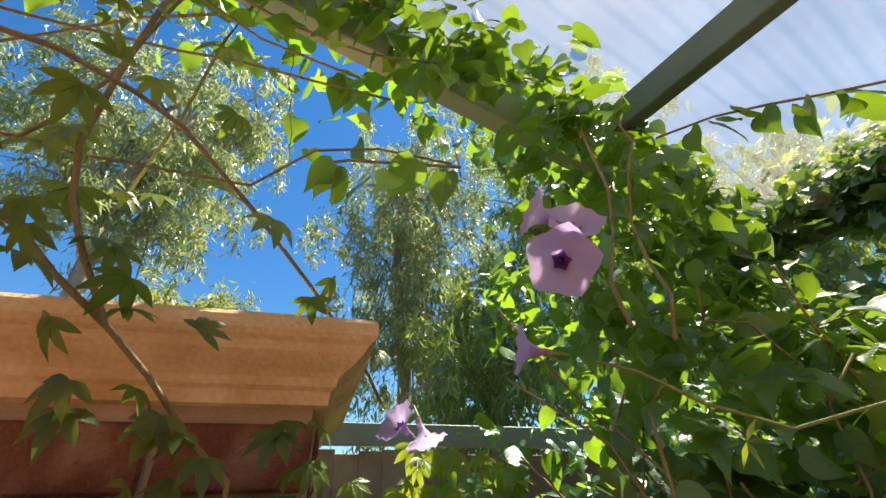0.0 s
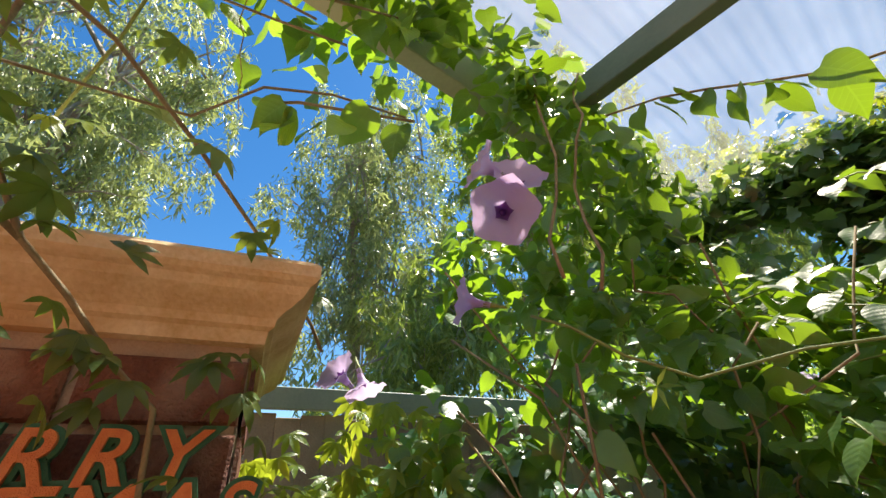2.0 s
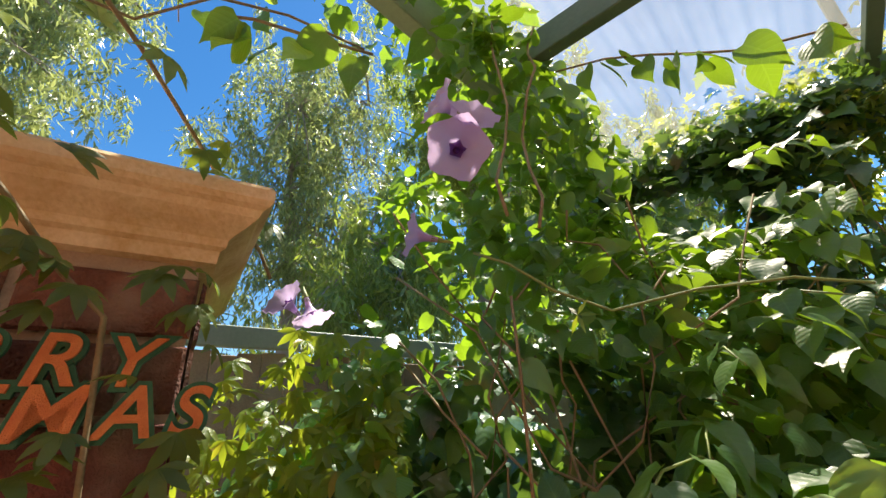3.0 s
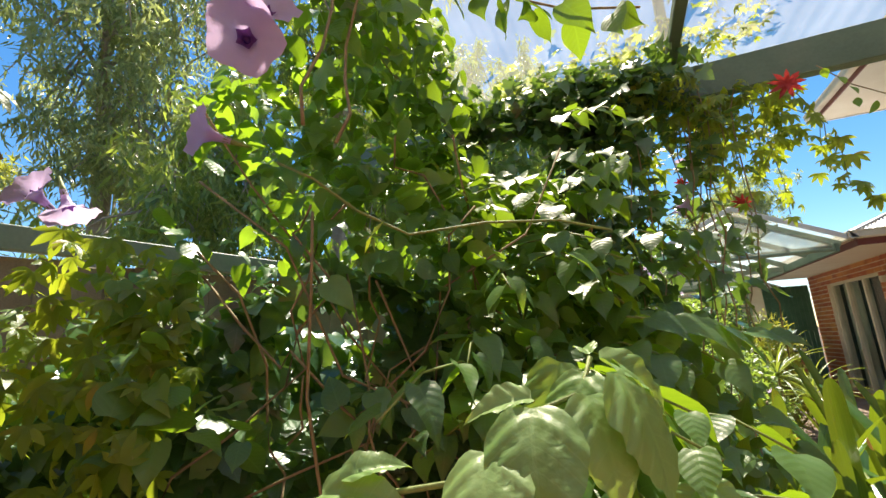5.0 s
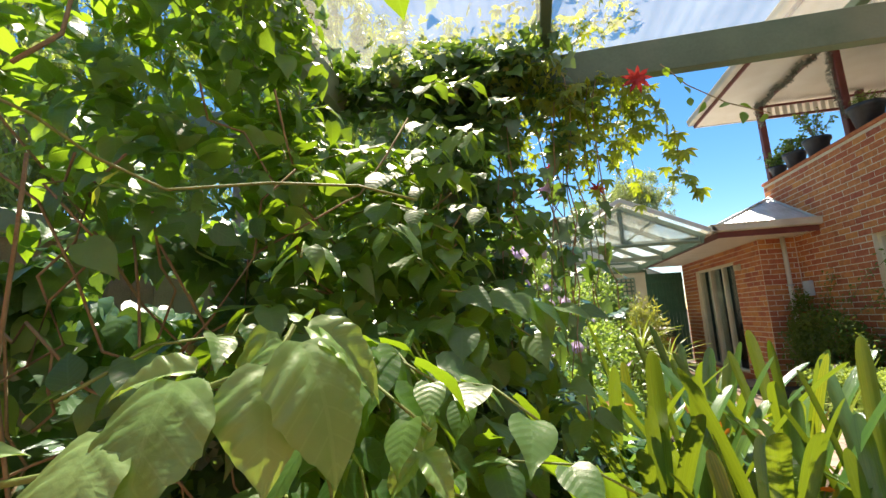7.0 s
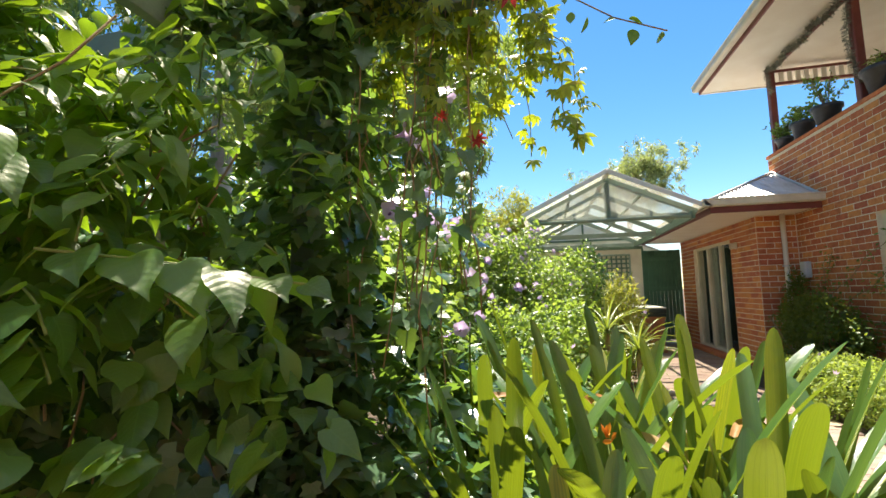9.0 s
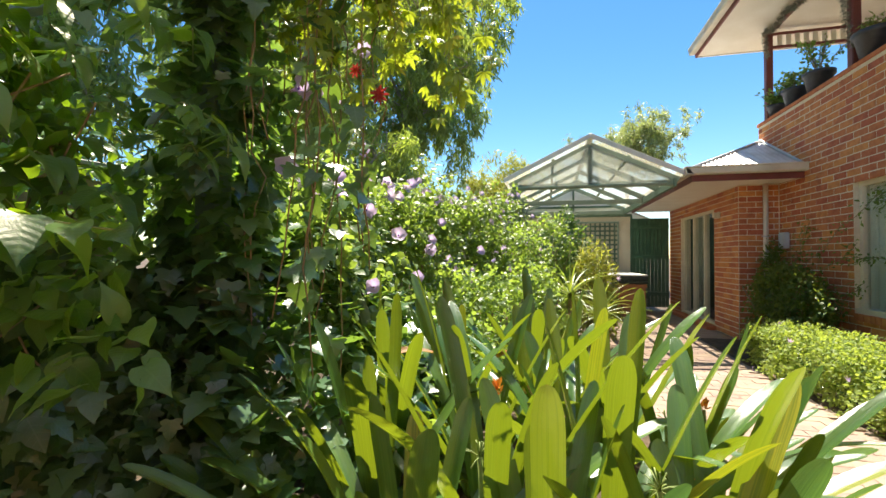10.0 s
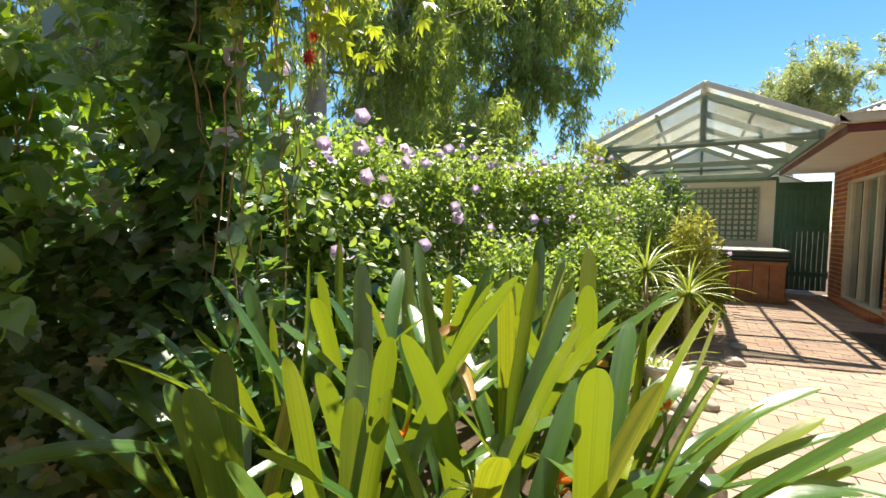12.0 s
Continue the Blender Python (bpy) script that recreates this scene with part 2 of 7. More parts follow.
M_ORANGE = leaf_material("orange_petal", (0.62, 0.14, 0.02), (0.72, 0.20, 0.03), (0.80, 0.30, 0.04), (0.9, 0.35, 0.05), 0.35, 0.5)
M_RED = leaf_material("red_petal", (0.32, 0.02, 0.03), (0.40, 0.03, 0.04), (0.46, 0.05, 0.05), (0.6, 0.06, 0.05), 0.3, 0.5)


# ---- mesh helpers ----
def mesh_arrays(name, verts, tris, uv=None, smooth=True):
    """A triangle mesh out of arrays."""
    me = bpy.data.meshes.new(name)
    verts, tris = np.asarray(verts, np.float32), np.asarray(tris, np.int32)
    me.vertices.add(len(verts))
    me.vertices.foreach_set("co", verts.ravel())
    me.loops.add(tris.size)
    me.loops.foreach_set("vertex_index", tris.ravel())
    me.polygons.add(len(tris))
    me.polygons.foreach_set("loop_start", np.arange(0, tris.size, 3, dtype=np.int32))
    me.polygons.foreach_set("use_smooth", np.full(len(tris), smooth))
    if uv is not None:
        layer = me.uv_layers.new(name="UVMap")
        layer.data.foreach_set("uv", np.asarray(uv, np.float32)[tris.ravel()].ravel())
    me.update(calc_edges=True)
    return me


def link(name, me, material, parent=None, label="", at=None):
    if material and not me.materials:
        me.materials.append(material)
    ob = new(name, me)
    if at is not None:
        ob.matrix_world = at
    if parent:
        ob.parent = parent
        ob.matrix_parent_inverse = Matrix()
        if at is not None:
            ob.matrix_basis = at
    if label:
        ob["label"] = label
    if name == "stem_mass":
        ob["kind"] = "stuff"
    return ob


def from_bm(name, bm, smooth=False):
    me = bpy.data.meshes.new(name)
    bmesh.ops.recalc_face_normals(bm, faces=bm.faces)
    bm.to_mesh(me)
    bm.free()
    if smooth:
        me.polygons.foreach_set("use_smooth", np.full(len(me.polygons), True))
    return me


def part(name, bm, material, parent, label=""):
    return link(name, from_bm(name, bm), material, parent, label)


def add_box(bm, lo, hi, bevel=0.0):
    """A box between two corners, edges rounded off by bevel."""
    lo, hi = Vector(lo), Vector(hi)
    made = bmesh.ops.create_cube(bm, size=1.0)["verts"]
    for v in made:
        v.co = Vector(((hi[i] + lo[i]) / 2 + v.co[i] * (hi[i] - lo[i]) for i in range(3)))
    if bevel:
        edges = list({e for v in made for e in v.link_edges})
        bmesh.ops.bevel(bm, geom=edges, offset=bevel, segments=1, affect="EDGES", profile=0.5)
    return made


def box(name, lo, hi, material, parent=None, label="", bevel=0.004):
    bm = bmesh.new()
    add_box(bm, lo, hi, bevel)
    return part(name, bm, material, parent, label)


def bar(name, a, b, w, h, material, parent=None, label="", bevel=0.003, up=(0, 0, 1)):
    """A beam of width w and height h from a to b."""
    a, b = Vector(a), Vector(b)
    d = b - a
    y = d.normalized()
    x = y.cross(Vector(up)).normalized()
    z = x.cross(y)
    bm = bmesh.new()
    add_box(bm, (-w / 2, 0, -h / 2), (w / 2, d.length, h / 2), bevel)
    m = Matrix((x, y, z)).transposed().to_4x4()
    m.translation = a
    bmesh.ops.transform(bm, matrix=m, verts=bm.verts)
    return part(name, bm, material, parent, label)


def empty(name, at=(0, 0, 0)):
    ob = new(name)
    ob.empty_display_size = 0.1
    ob.location = at
    return ob


def tube_arrays(points, radii, sides=6):
    pts = [Vector(p) for p in points]
    verts, tris = [], []
    ref = Vector((0.31, 0.17, 0.93)).normalized()
    for i, p in enumerate(pts):
        d = (pts[min(i + 1, len(pts) - 1)] - pts[max(i - 1, 0)]).normalized()
        a = d.cross(ref)
        a = a.normalized() if a.length > 1e-4 else Vector((1, 0, 0))
        b = d.cross(a)
        r = radii[i] if isinstance(radii, (list, tuple, np.ndarray)) else radii
        for k in range(sides):
            w = 2 * math.pi * k / sides
            verts.append(p + a * (r * math.cos(w)) + b * (r * math.sin(w)))
    for i in range(len(pts) - 1):
        for k in range(sides):
            p0, p1 = i * sides + k, i * sides + (k + 1) % sides
            q0, q1 = p0 + sides, p1 + sides
            tris += [(p0, p1, q1), (p0, q1, q0)]
    for base, flip in ((0, True), ((len(pts) - 1) * sides, False)):
        for k in range(1, sides - 1):
            t = (base, base + k, base + k + 1)
            tris.append(t[::-1] if flip else t)
    return verts, tris


def tubes_mesh(name, runs, sides=6):
    verts, tris = [], []
    for pts, rad in runs:
        v, t = tube_arrays(pts, rad, sides)
        o = len(verts)
        verts += v
        tris += [(a + o, b + o, c + o) for a, b, c in t]
    return mesh_arrays(name, [tuple(v) for v in verts], tris)


# ---- leaves ----
def leaf_shape(rows, fold=0.12, droop=0.18, cup=0.0):
    """A leaf of length 1 along +y: rows of (y, half width, back sweep)."""
    verts, uv, tris = [(0, 0, 0)], [(0.5, 0)], []
    last = (0, 0, 0)
    for y, w, sweep in rows:
        z = -droop * y * y
        base = len(verts)
        verts += [(-w, y + sweep, z + fold * w - cup * w * w), (0, y, z), (w, y + sweep, z + fold * w - cup * w * w)]
        uv += [(0.5 - w, y), (0.5, y), (0.5 + w, y)]
        if len(verts) == 4:
            tris += [(0, 2, 1), (0, 3, 2)]
        else:
            a, b, c = last
            tris += [(a, b, base + 1), (a, base + 1, base), (b, c, base + 2), (b, base + 2, base + 1)]
        last = (base, base + 1, base + 2)
    verts.append((0, 1, -droop))
    uv.append((0.5, 1))
    a, b, c = last
    tip = len(verts) - 1
    tris += [(a, b, tip), (b, c, tip)]
    return np.array(verts, float), np.array(tris, int), np.array(uv, float)


def broad_leaf(rows, fold=0.2, droop=0.25, wave=0.03, turns=9.0):
    """A broad leaf of length 1 along +y, five points across, with a gutter along the rib and a wavy rim."""
    verts, uv, tris = [(0, 0, 0)], [(0.5, 0)], []
    for y, w, sweep in rows:
        for q in (-1, -0.55, 0, 0.55, 1):
            rim = wave * math.sin(turns * y + 1.7 * (q > 0)) * abs(q) ** 2
            verts.append((q * w, y + sweep * q * q, -droop * y * y + fold * w * (abs(q) - 0.55 * q * q) + rim))
            uv.append((0.5 + q * w, y))
    verts.append((0, 1, -droop * 1.05))
    uv.append((0.5, 1))
    tris += [(0, k + 2, k + 1) for k in range(4)]
    for r in range(len(rows) - 1):
        for k in range(4):
            a = 1 + r * 5 + k
            tris += [(a, a + 1, a + 6), (a, a + 6, a + 5)]
    a, tip = 1 + (len(rows) - 1) * 5, len(verts) - 1
    tris += [(a + k, a + k + 1, tip) for k in range(4)]
    return np.array(verts, float), np.array(tris, int), np.array(uv, float)


HEART_ROWS = [(0.05, 0.20, -0.09), (0.14, 0.32, -0.06), (0.26, 0.37, -0.02), (0.40, 0.355, 0), (0.54, 0.295, 0), (0.68, 0.205, 0), (0.80, 0.115, 0), (0.90, 0.045, 0)]
HEART = broad_leaf(HEART_ROWS, 0.34, 0.30, 0.030)
OVATE = leaf_shape([(0.12, 0.20, 0), (0.32, 0.34, 0), (0.55, 0.32, 0), (0.78, 0.17, 0), (0.9, 0.07, 0)], 0.18, 0.25)
HEART2 = broad_leaf([(y, w * 0.86, s) for y, w, s in HEART_ROWS], 0.60, 0.50, 0.035, 11.0)
HEART3 = broad_leaf([(y, w * 1.02, s) for y, w, s in HEART_ROWS], -0.20, 0.16, 0.040, 8.0)
IVY = leaf_shape([(0.04, 0.24, -0.14), (0.13, 0.46, -0.12), (0.23, 0.35, -0.02), (0.36, 0.52, 0.05), (0.46, 0.28, 0.0), (0.62, 0.25, 0), (0.82, 0.12, 0)], 0.15, 0.18)
SMALL = leaf_shape([(0.3, 0.28, 0), (0.65, 0.22, 0)], 0.15, 0.15)
SLIM = leaf_shape([(0.35, 0.10, 0)], 0.1, 0.25)


def palmate(fingers=5):
    v, t, u = [], [], []
    lv, lt, lu = leaf_shape([(0.2, 0.10, 0), (0.45, 0.17, 0), (0.7, 0.14, 0)], 0.25, 0.35)
    for k in range(fingers):
        a = radians(-78 + 156 * k / (fingers - 1))
        s = 1.0 - 0.28 * abs(a) / radians(78)
        o = sum(len(x) for x in v)
        x = lv * s
        v.append(np.stack([x[:, 0] * math.cos(a) + x[:, 1] * math.sin(a), x[:, 1] * math.cos(a) - x[:, 0] * math.sin(a), x[:, 2]], 1))
        t.append(lt + o)
        u.append(lu)
    return np.concatenate(v), np.concatenate(t), np.concatenate(u)


PALM = palmate()
rng = np.random.default_rng(7)


def unit(a):
    return a / np.maximum(np.linalg.norm(a, axis=-1, keepdims=True), 1e-6)


def bases(tip, face):
    t = unit(np.asarray(tip, float))
    b = unit(np.cross(t, unit(np.asarray(face, float))))
    return b, t, np.cross(b, t)


def leaves_mesh(name, shape, at, tip, face, size):
    """All leaves of one shape in one mesh."""
    v, t, uv = shape
    at, size = np.asarray(at, float), np.asarray(size, float)
    b, tt, nn = bases(tip, face)
    co = at[:, None] + size[:, None, None] * (v[None, :, 0:1] * b[:, None] + v[None, :, 1:2] * tt[:, None] + v[None, :, 2:3] * nn[:, None])
    tris = t[None] + (np.arange(len(at)) * len(v))[:, None, None]
    return mesh_arrays(name, co.reshape(-1, 3), tris.reshape(-1, 3), np.tile(uv, (len(at), 1)))


def leaf_objects(name, me, at, tip, face, size, parent):
    b, t, nn = bases(tip, face)
    for p, x, y, z, s in zip(at, b, t, nn, size):
        m = Matrix(((x[0] * s, y[0] * s, z[0] * s, p[0]), (x[1] * s, y[1] * s, z[1] * s, p[1]), (x[2] * s, y[2] * s, z[2] * s, p[2]), (0, 0, 0, 1)))
        ob = new(name, me)
        ob.parent = parent
        ob.matrix_basis = m


def hang(n, out, down=0.8, spread=0.55, lift=0.5):
    """Tips that hang outwards and faces that look up and outwards."""
    out = np.broadcast_to(np.asarray(out, float), (n, 3))
    tip = out * 0.55 + np.array([0, 0, -down]) + rng.normal(0, spread, (n, 3))
    face = out * 0.5 + np.array([0, 0, lift + 0.5]) + rng.normal(0, spread * 0.8, (n, 3))
    return tip, face


# ---- ground and paving ----
bm = bmesh.new()
bmesh.ops.create_grid(bm, x_segments=60, y_segments=60, size=1.0)
for v in bm.verts:
    r = max(abs(v.co.x), abs(v.co.y))
    k = (6 + 900 * r ** 6)
    v.co = Vector((v.co.x * k * 1.6, v.co.y * k * 1.6, -0.06 + 0.02 * noise.noise(v.co * 14) if r < 0.8 else -0.06))
ground = part("ground", bm, M_SOIL, None)
tagged(ground, "dark garden soil with scattered leaf litter", "ground", kind="structure")

pave = box("pavement", (-4.0, -6.0, -0.09), (3.5, 10.95, -0.012), M_SAND, bevel=0)
tagged(pave, "pale brick paved garden path with sandy joints", "path", kind="structure")
bed = box("garden_bed", (-4.5, 1.0, -0.08), (0.55, 10.75, 0.03), M_SOIL, bevel=0.02)
tagged(bed, "dark soil garden bed beside the paved path", "garden bed", kind="structure")
bed2 = box("garden_bed", (2.38, 2.2, -0.08), (3.5, 6.9, 0.02), M_SOIL, bevel=0.02)
tagged(bed2, "narrow soil bed along the brick house wall", "garden bed", kind="structure")


# ---- brickwork ----
LATE = []


def brick_mesh(length, h, d, bev=0.004):
    bm = bmesh.new()
    made = add_box(bm, (0, -d, 0), (length, d * 0.5, h))
    front = [v for v in made if v.co.y < 0]
    c = Vector((length / 2, 0, h / 2))
    for v in front:
        v.co.x += bev if v.co.x < c.x else -bev
        v.co.z += bev if v.co.z < c.z else -bev
    return from_bm("brick", bm)


def brick_field(parent, origin, along, length, z0, z1, holes=(), near=None, material=None, pitch=0.24, course=0.086, depth=0.0035, top=None):
    """Running bond on a wall face. along: unit way; the outside is to the right of it. near: test of a place, whose bricks are single objects."""
    o, u = Vector(origin), Vector(along)
    n = Vector((u.y, -u.x, 0))
    rot = Matrix((u, -n, Vector((0, 0, 1)))).transposed().to_4x4()
    cache, rest_v, rest_t = {}, [], []
    count = 0
    rows = int((z1 - z0) / course + 0.01)
    for r in range(rows):
        zb = z0 + r * course
        s = -pitch / 2 if r % 2 else 0.0
        while s < length - 0.02:
            a, b = max(s, 0.0) + 0.005, min(s + pitch, length) - 0.005
            s += pitch
            spans = [(a, b)]
            for h0, h1, hz0, hz1 in holes:
                if zb + course * 0.6 > hz0 and zb + course * 0.4 < hz1:
                    cut = []
                    for x0, x1 in spans:
                        if x1 <= h0 or x0 >= h1:
                            cut.append((x0, x1))
                        else:
                            if x0 < h0 - 0.03:
                                cut.append((x0, h0 - 0.004))
                            if x1 > h1 + 0.03:
                                cut.append((h1 + 0.004, x1))
                    spans = cut
            for x0, x1 in spans:
                if x1 - x0 < 0.025:
                    continue
                key = round((x1 - x0) * 100) / 100
                if key not in cache:
                    cache[key] = brick_mesh(key, course - 0.010, depth)
                    cache[key].materials.append(material)
                push = random.uniform(-0.0015, 0.002)
                m = Matrix.Translation(o + u * x0 + Vector((0, 0, zb + 0.005)) + n * push) @ rot
                if near and count < 300 and near((o + u * x0).x, (o + u * x0).y, zb):
                    LATE.append(("brick", cache[key], m, parent))
                    count += 1
                else:
                    me = cache[key]
                    base = len(rest_v)
                    rest_v += [tuple(m @ v.co) for v in me.vertices]
                    for f in me.polygons:
                        vs = [base + i for i in f.vertices]
                        rest_t += [(vs[0], vs[k], vs[k + 1]) for k in range(1, len(vs) - 1)]
    if rest_v:
        me = mesh_arrays("brickwork", rest_v, rest_t, smooth=False)
        ob = link("brickwork", me, material, parent)
        tagged(ob, kind="stuff")


def wall_with_holes(name, axis, at, thick, a0, a1, z0, z1, holes, material):
    """A wall in the plane axis=at, of that thickness beyond it, with openings through it."""
    bm = bmesh.new()
    cuts_a = sorted({a0, a1, *(h[0] for h in holes), *(h[1] for h in holes)})
    cuts_z = sorted({z0, z1, *(h[2] for h in holes), *(h[3] for h in holes)})
    for i in range(len(cuts_a) - 1):
        run = None
        for j in range(len(cuts_z) - 1):
            ca, cz = (cuts_a[i] + cuts_a[i + 1]) / 2, (cuts_z[j] + cuts_z[j + 1]) / 2
            if any(h[0] < ca < h[1] and h[2] < cz < h[3] for h in holes):
                run = None
                continue
            lo, hi = (cuts_a[i], cuts_z[j]), (cuts_a[i + 1], cuts_z[j + 1])
            if axis == "x":
                add_box(bm, (at, lo[0], lo[1]), (at + thick, hi[0], hi[1]))
            else:
                add_box(bm, (lo[0], at, lo[1]), (hi[0], at + thick, hi[1]))
    bmesh.ops.remove_doubles(bm, verts=bm.verts, dist=0.0005)
    dup = {}
    for f in bm.faces:
        dup.setdefault(tuple(round(c, 3) for c in f.calc_center_median()), []).append(f)
    bmesh.ops.delete(bm, geom=[f for fs in dup.values() if len(fs) > 1 for f in fs], context="FACES_ONLY")
    return tagged(part(name, bm, material, None), kind="structure")


# main house wall, facing the path, with its window
WX, DX, CY = 3.51, 2.95, 6.95
WIN = (3.50, 5.33, 0.65, 2.165)
wall_main = wall_with_holes("wall_main", "x", WX, 0.24, -5.0, 7.6, 0, 3.48, [WIN], M_MORTAR)
tagged(wall_main, "red brick house wall with pale mortar joints", "wall")
brick_field(wall_main, (WX, 7.6, 0), (0, -1, 0), 9.6, 0.0, 3.45,
            [(7.6 - WIN[1], 7.6 - WIN[0], WIN[2], WIN[3])], lambda x, y, z: 4.2 < y < 6.95 and 1.0 < z < 2.8, M_BRICK)
for lo, hi in (((WX - 0.02, -5.0, 3.48), (WX + 0.26, 7.62, 3.53)),):
    tagged(box("parapet_coping", lo, hi, M_BRICK, wall_main, "row of capping bricks"))
wall_end = box("wall_end", (WX + 0.24, 7.36, 0), (7.0, 7.6, 3.48), M_MORTAR, bevel=0)
tagged(wall_end, "end wall of the brick house", "wall", kind="structure")

# projecting wing with the sliding door
DOOR = (7.95, 9.90, 0.06, 2.165)
wall_wing = wall_with_holes("wall_wing", "x", DX, 0.2, CY, 10.79, 0, 2.42, [DOOR], M_MORTAR)
tagged(wall_wing, "red brick wing wall with sliding door opening", "wall")
brick_field(wall_wing, (DX, 10.79, 0), (0, -1, 0), 10.79 - CY, 0.0, 2.42,
            [(10.79 - DOOR[1], 10.79 - DOOR[0], DOOR[2], DOOR[3])], lambda x, y, z: y < 8.2, M_BRICK)
wall_return = box("wall_return", (DX + 0.2, CY, 0), (WX, CY + 0.2, 2.42), M_MORTAR, bevel=0)
tagged(wall_return, "short red brick return wall beside the downpipe", "wall", kind="structure")
brick_field(wall_return, (DX, CY, 0), (1, 0, 0), WX - DX - 0.008, 0.0, 2.42, (), lambda x, y, z: True, M_BRICK)
# inside faces are coloured dark so the rooms read as unlit
room = box("wall_inside", (4.6, -5.0, 0), (4.7, 10.8, 3.4), M_ROOM_DIM, bevel=0)
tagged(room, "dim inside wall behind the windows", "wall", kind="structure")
slab = box("floor_inside", (DX + 0.21, -5, -0.05), (4.6, 10.79, 0.05), M_ROOM_DIM, bevel=0)
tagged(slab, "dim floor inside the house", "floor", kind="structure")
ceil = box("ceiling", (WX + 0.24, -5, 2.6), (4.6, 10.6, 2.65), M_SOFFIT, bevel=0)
tagged(ceil, "plain ceiling inside the house", "ceiling", kind="structure")


def framed_opening(name, x, y0, y1, z0, z1, bars, label, category):
    """Cream metal frame with glass panes, seen from -x."""
    th = empty(name, (x, (y0 + y1) / 2, z0))
    w = 0.055
    off = Matrix.Translation(-Vector(th.location))

    def bit(nm, lo, hi, mat, lab=""):
        bmm = bmesh.new()
        add_box(bmm, lo, hi, 0.003)
        bmesh.ops.transform(bmm, matrix=off, verts=bmm.verts)
        return part(nm, bmm, mat, th, lab)

    bit("head", (x - 0.01, y0, z1 - w), (x + 0.09, y1, z1), M_CREAM)
    bit("window_sill" if z0 > 0.3 else "threshold", (x - 0.05, y0, z0), (x + 0.09, y1, z0 + w), M_CREAM)
    edges = [y0, *bars, y1]
    for i, y in enumerate(edges):
        lo = y if i == 0 else y - w / 2 if i < len(edges) - 1 else y - w
        bit("jamb", (x - 0.008, lo, z0 + w), (x + 0.085, lo + w, z1 - w), M_CREAM)
    for a, b in zip(edges, edges[1:]):
        g = bit("pane", (x + 0.035, a + w / 2, z0 + w), (x + 0.041, b - w / 2, z1 - w), M_GLASS)
        g.visible_shadow = False
    return tagged(th, label, category, kind="structure")


window_1 = framed_opening("window_1", WX + 0.06, WIN[0], WIN[1], WIN[2], WIN[3], [4.42], "cream aluminium framed window with drawn pale curtains", "window")
door_1 = framed_opening("door_1", DX + 0.06, DOOR[0], DOOR[1], DOOR[2], DOOR[3], [8.62, 9.25], "cream framed glass sliding door with open curtains", "door")


def curtain(name, x, y0, y1, z0, z1, label):
    n_, v, t = 60, [], []
    for i in range(n_ + 1):
        y = y0 + (y1 - y0) * i / n_
        dx = 0.03 * math.sin(i * 1.35) + 0.008 * math.sin(i * 3.1)
        v += [(x + dx, y, z0), (x + dx * 0.7, y, z1), (x + dx + 0.004, y, z0), (x + dx * 0.7 + 0.004, y, z1)]
    for i in range(n_):
        a = i * 4
        t += [(a, a + 4, a + 5), (a, a + 5, a + 1), (a + 2, a + 7, a + 6), (a + 2, a + 3, a + 7)]
    tagged(link(name, mesh_arrays(name, v, t), M_CURTAIN), label, "curtain")


curtain("curtain", WX + 0.145, 3.52, 5.30, 0.40, 2.2, "pale cream curtain hanging behind the window")
curtain("curtain", DX + 0.27, 9.35, 9.88, 0.06, 2.2, "pale cream curtain gathered beside the sliding door")
curtain("curtain", DX + 0.27, 7.97, 8.50, 0.06, 2.2, "pale cream curtain gathered beside the sliding door")
tagged(box("wall_inside", (DX + 0.2, 10.62, 0), (4.6, 10.78, 3.0), M_ROOM_DIM, bevel=0), "dim end wall inside the wing", "wall", kind="structure")
tagged(box("curtain_rail", (WX + 0.245, 3.4, 2.2), (WX + 0.275, 5.4, 2.24), M_CREAM), "cream curtain rail above the window", "curtain rail")


def brick_sill(y0, y1, x, z):
    for i in range(int((y1 - y0) / 0.086)):
        box("sill_brick", (x - 0.035, y0 + i * 0.086 + 0.004, z - 0.085), (x + 0.02, y0 + i * 0.086 + 0.082, z - 0.005), M_BRICK, wall_main)


brick_sill(WIN[0], WIN[1], WX, WIN[2])
step = box("door_step", (DX - 0.16, DOOR[0] - 0.1, 0), (DX - 0.012, DOOR[1] + 0.1, 0.07), M_BRICK, bevel=0.008)
tagged(step, "low red brick step under the sliding door", "step", kind="structure")

# ---- wing roof: soffit, fascia, gutter and corrugated hip ----
EX, EY, EZ = 2.08, 6.25, 2.44
soffit = box("ceiling_eave", (EX + 0.05, EY + 0.05, EZ - 0.02), (WX - 0.004, 10.9, EZ + 0.005), M_SOFFIT, bevel=0)
tagged(soffit, "cream painted eave soffit under the wing roof", "soffit", kind="structure")
roof = empty("wing_roof", (EX, EY, EZ))
tagged(roof, "corrugated steel hip roof with cream gutter and maroon fascia", "roof", kind="structure")


def roof_part(name, mesh_or_bm, mat, label=""):
    ob = part(name, mesh_or_bm, mat, roof, label) if isinstance(mesh_or_bm, bmesh.types.BMesh) else link(name, mesh_or_bm, mat, roof, label)
    ob.matrix_parent_inverse = Matrix.Translation(-Vector(roof.location))
    return ob


bm = bmesh.new()
add_box(bm, (EX + 0.02, EY + 0.03, EZ - 0.05), (WX - 0.004, EY + 0.05, EZ + 0.13), 0.002)
roof_part("fascia", bm, M_FASCIA, "maroon painted fascia board")
bm = bmesh.new()
add_box(bm, (EX + 0.02, EY + 0.052, EZ - 0.05), (EX + 0.045, 10.9, EZ + 0.13), 0.002)
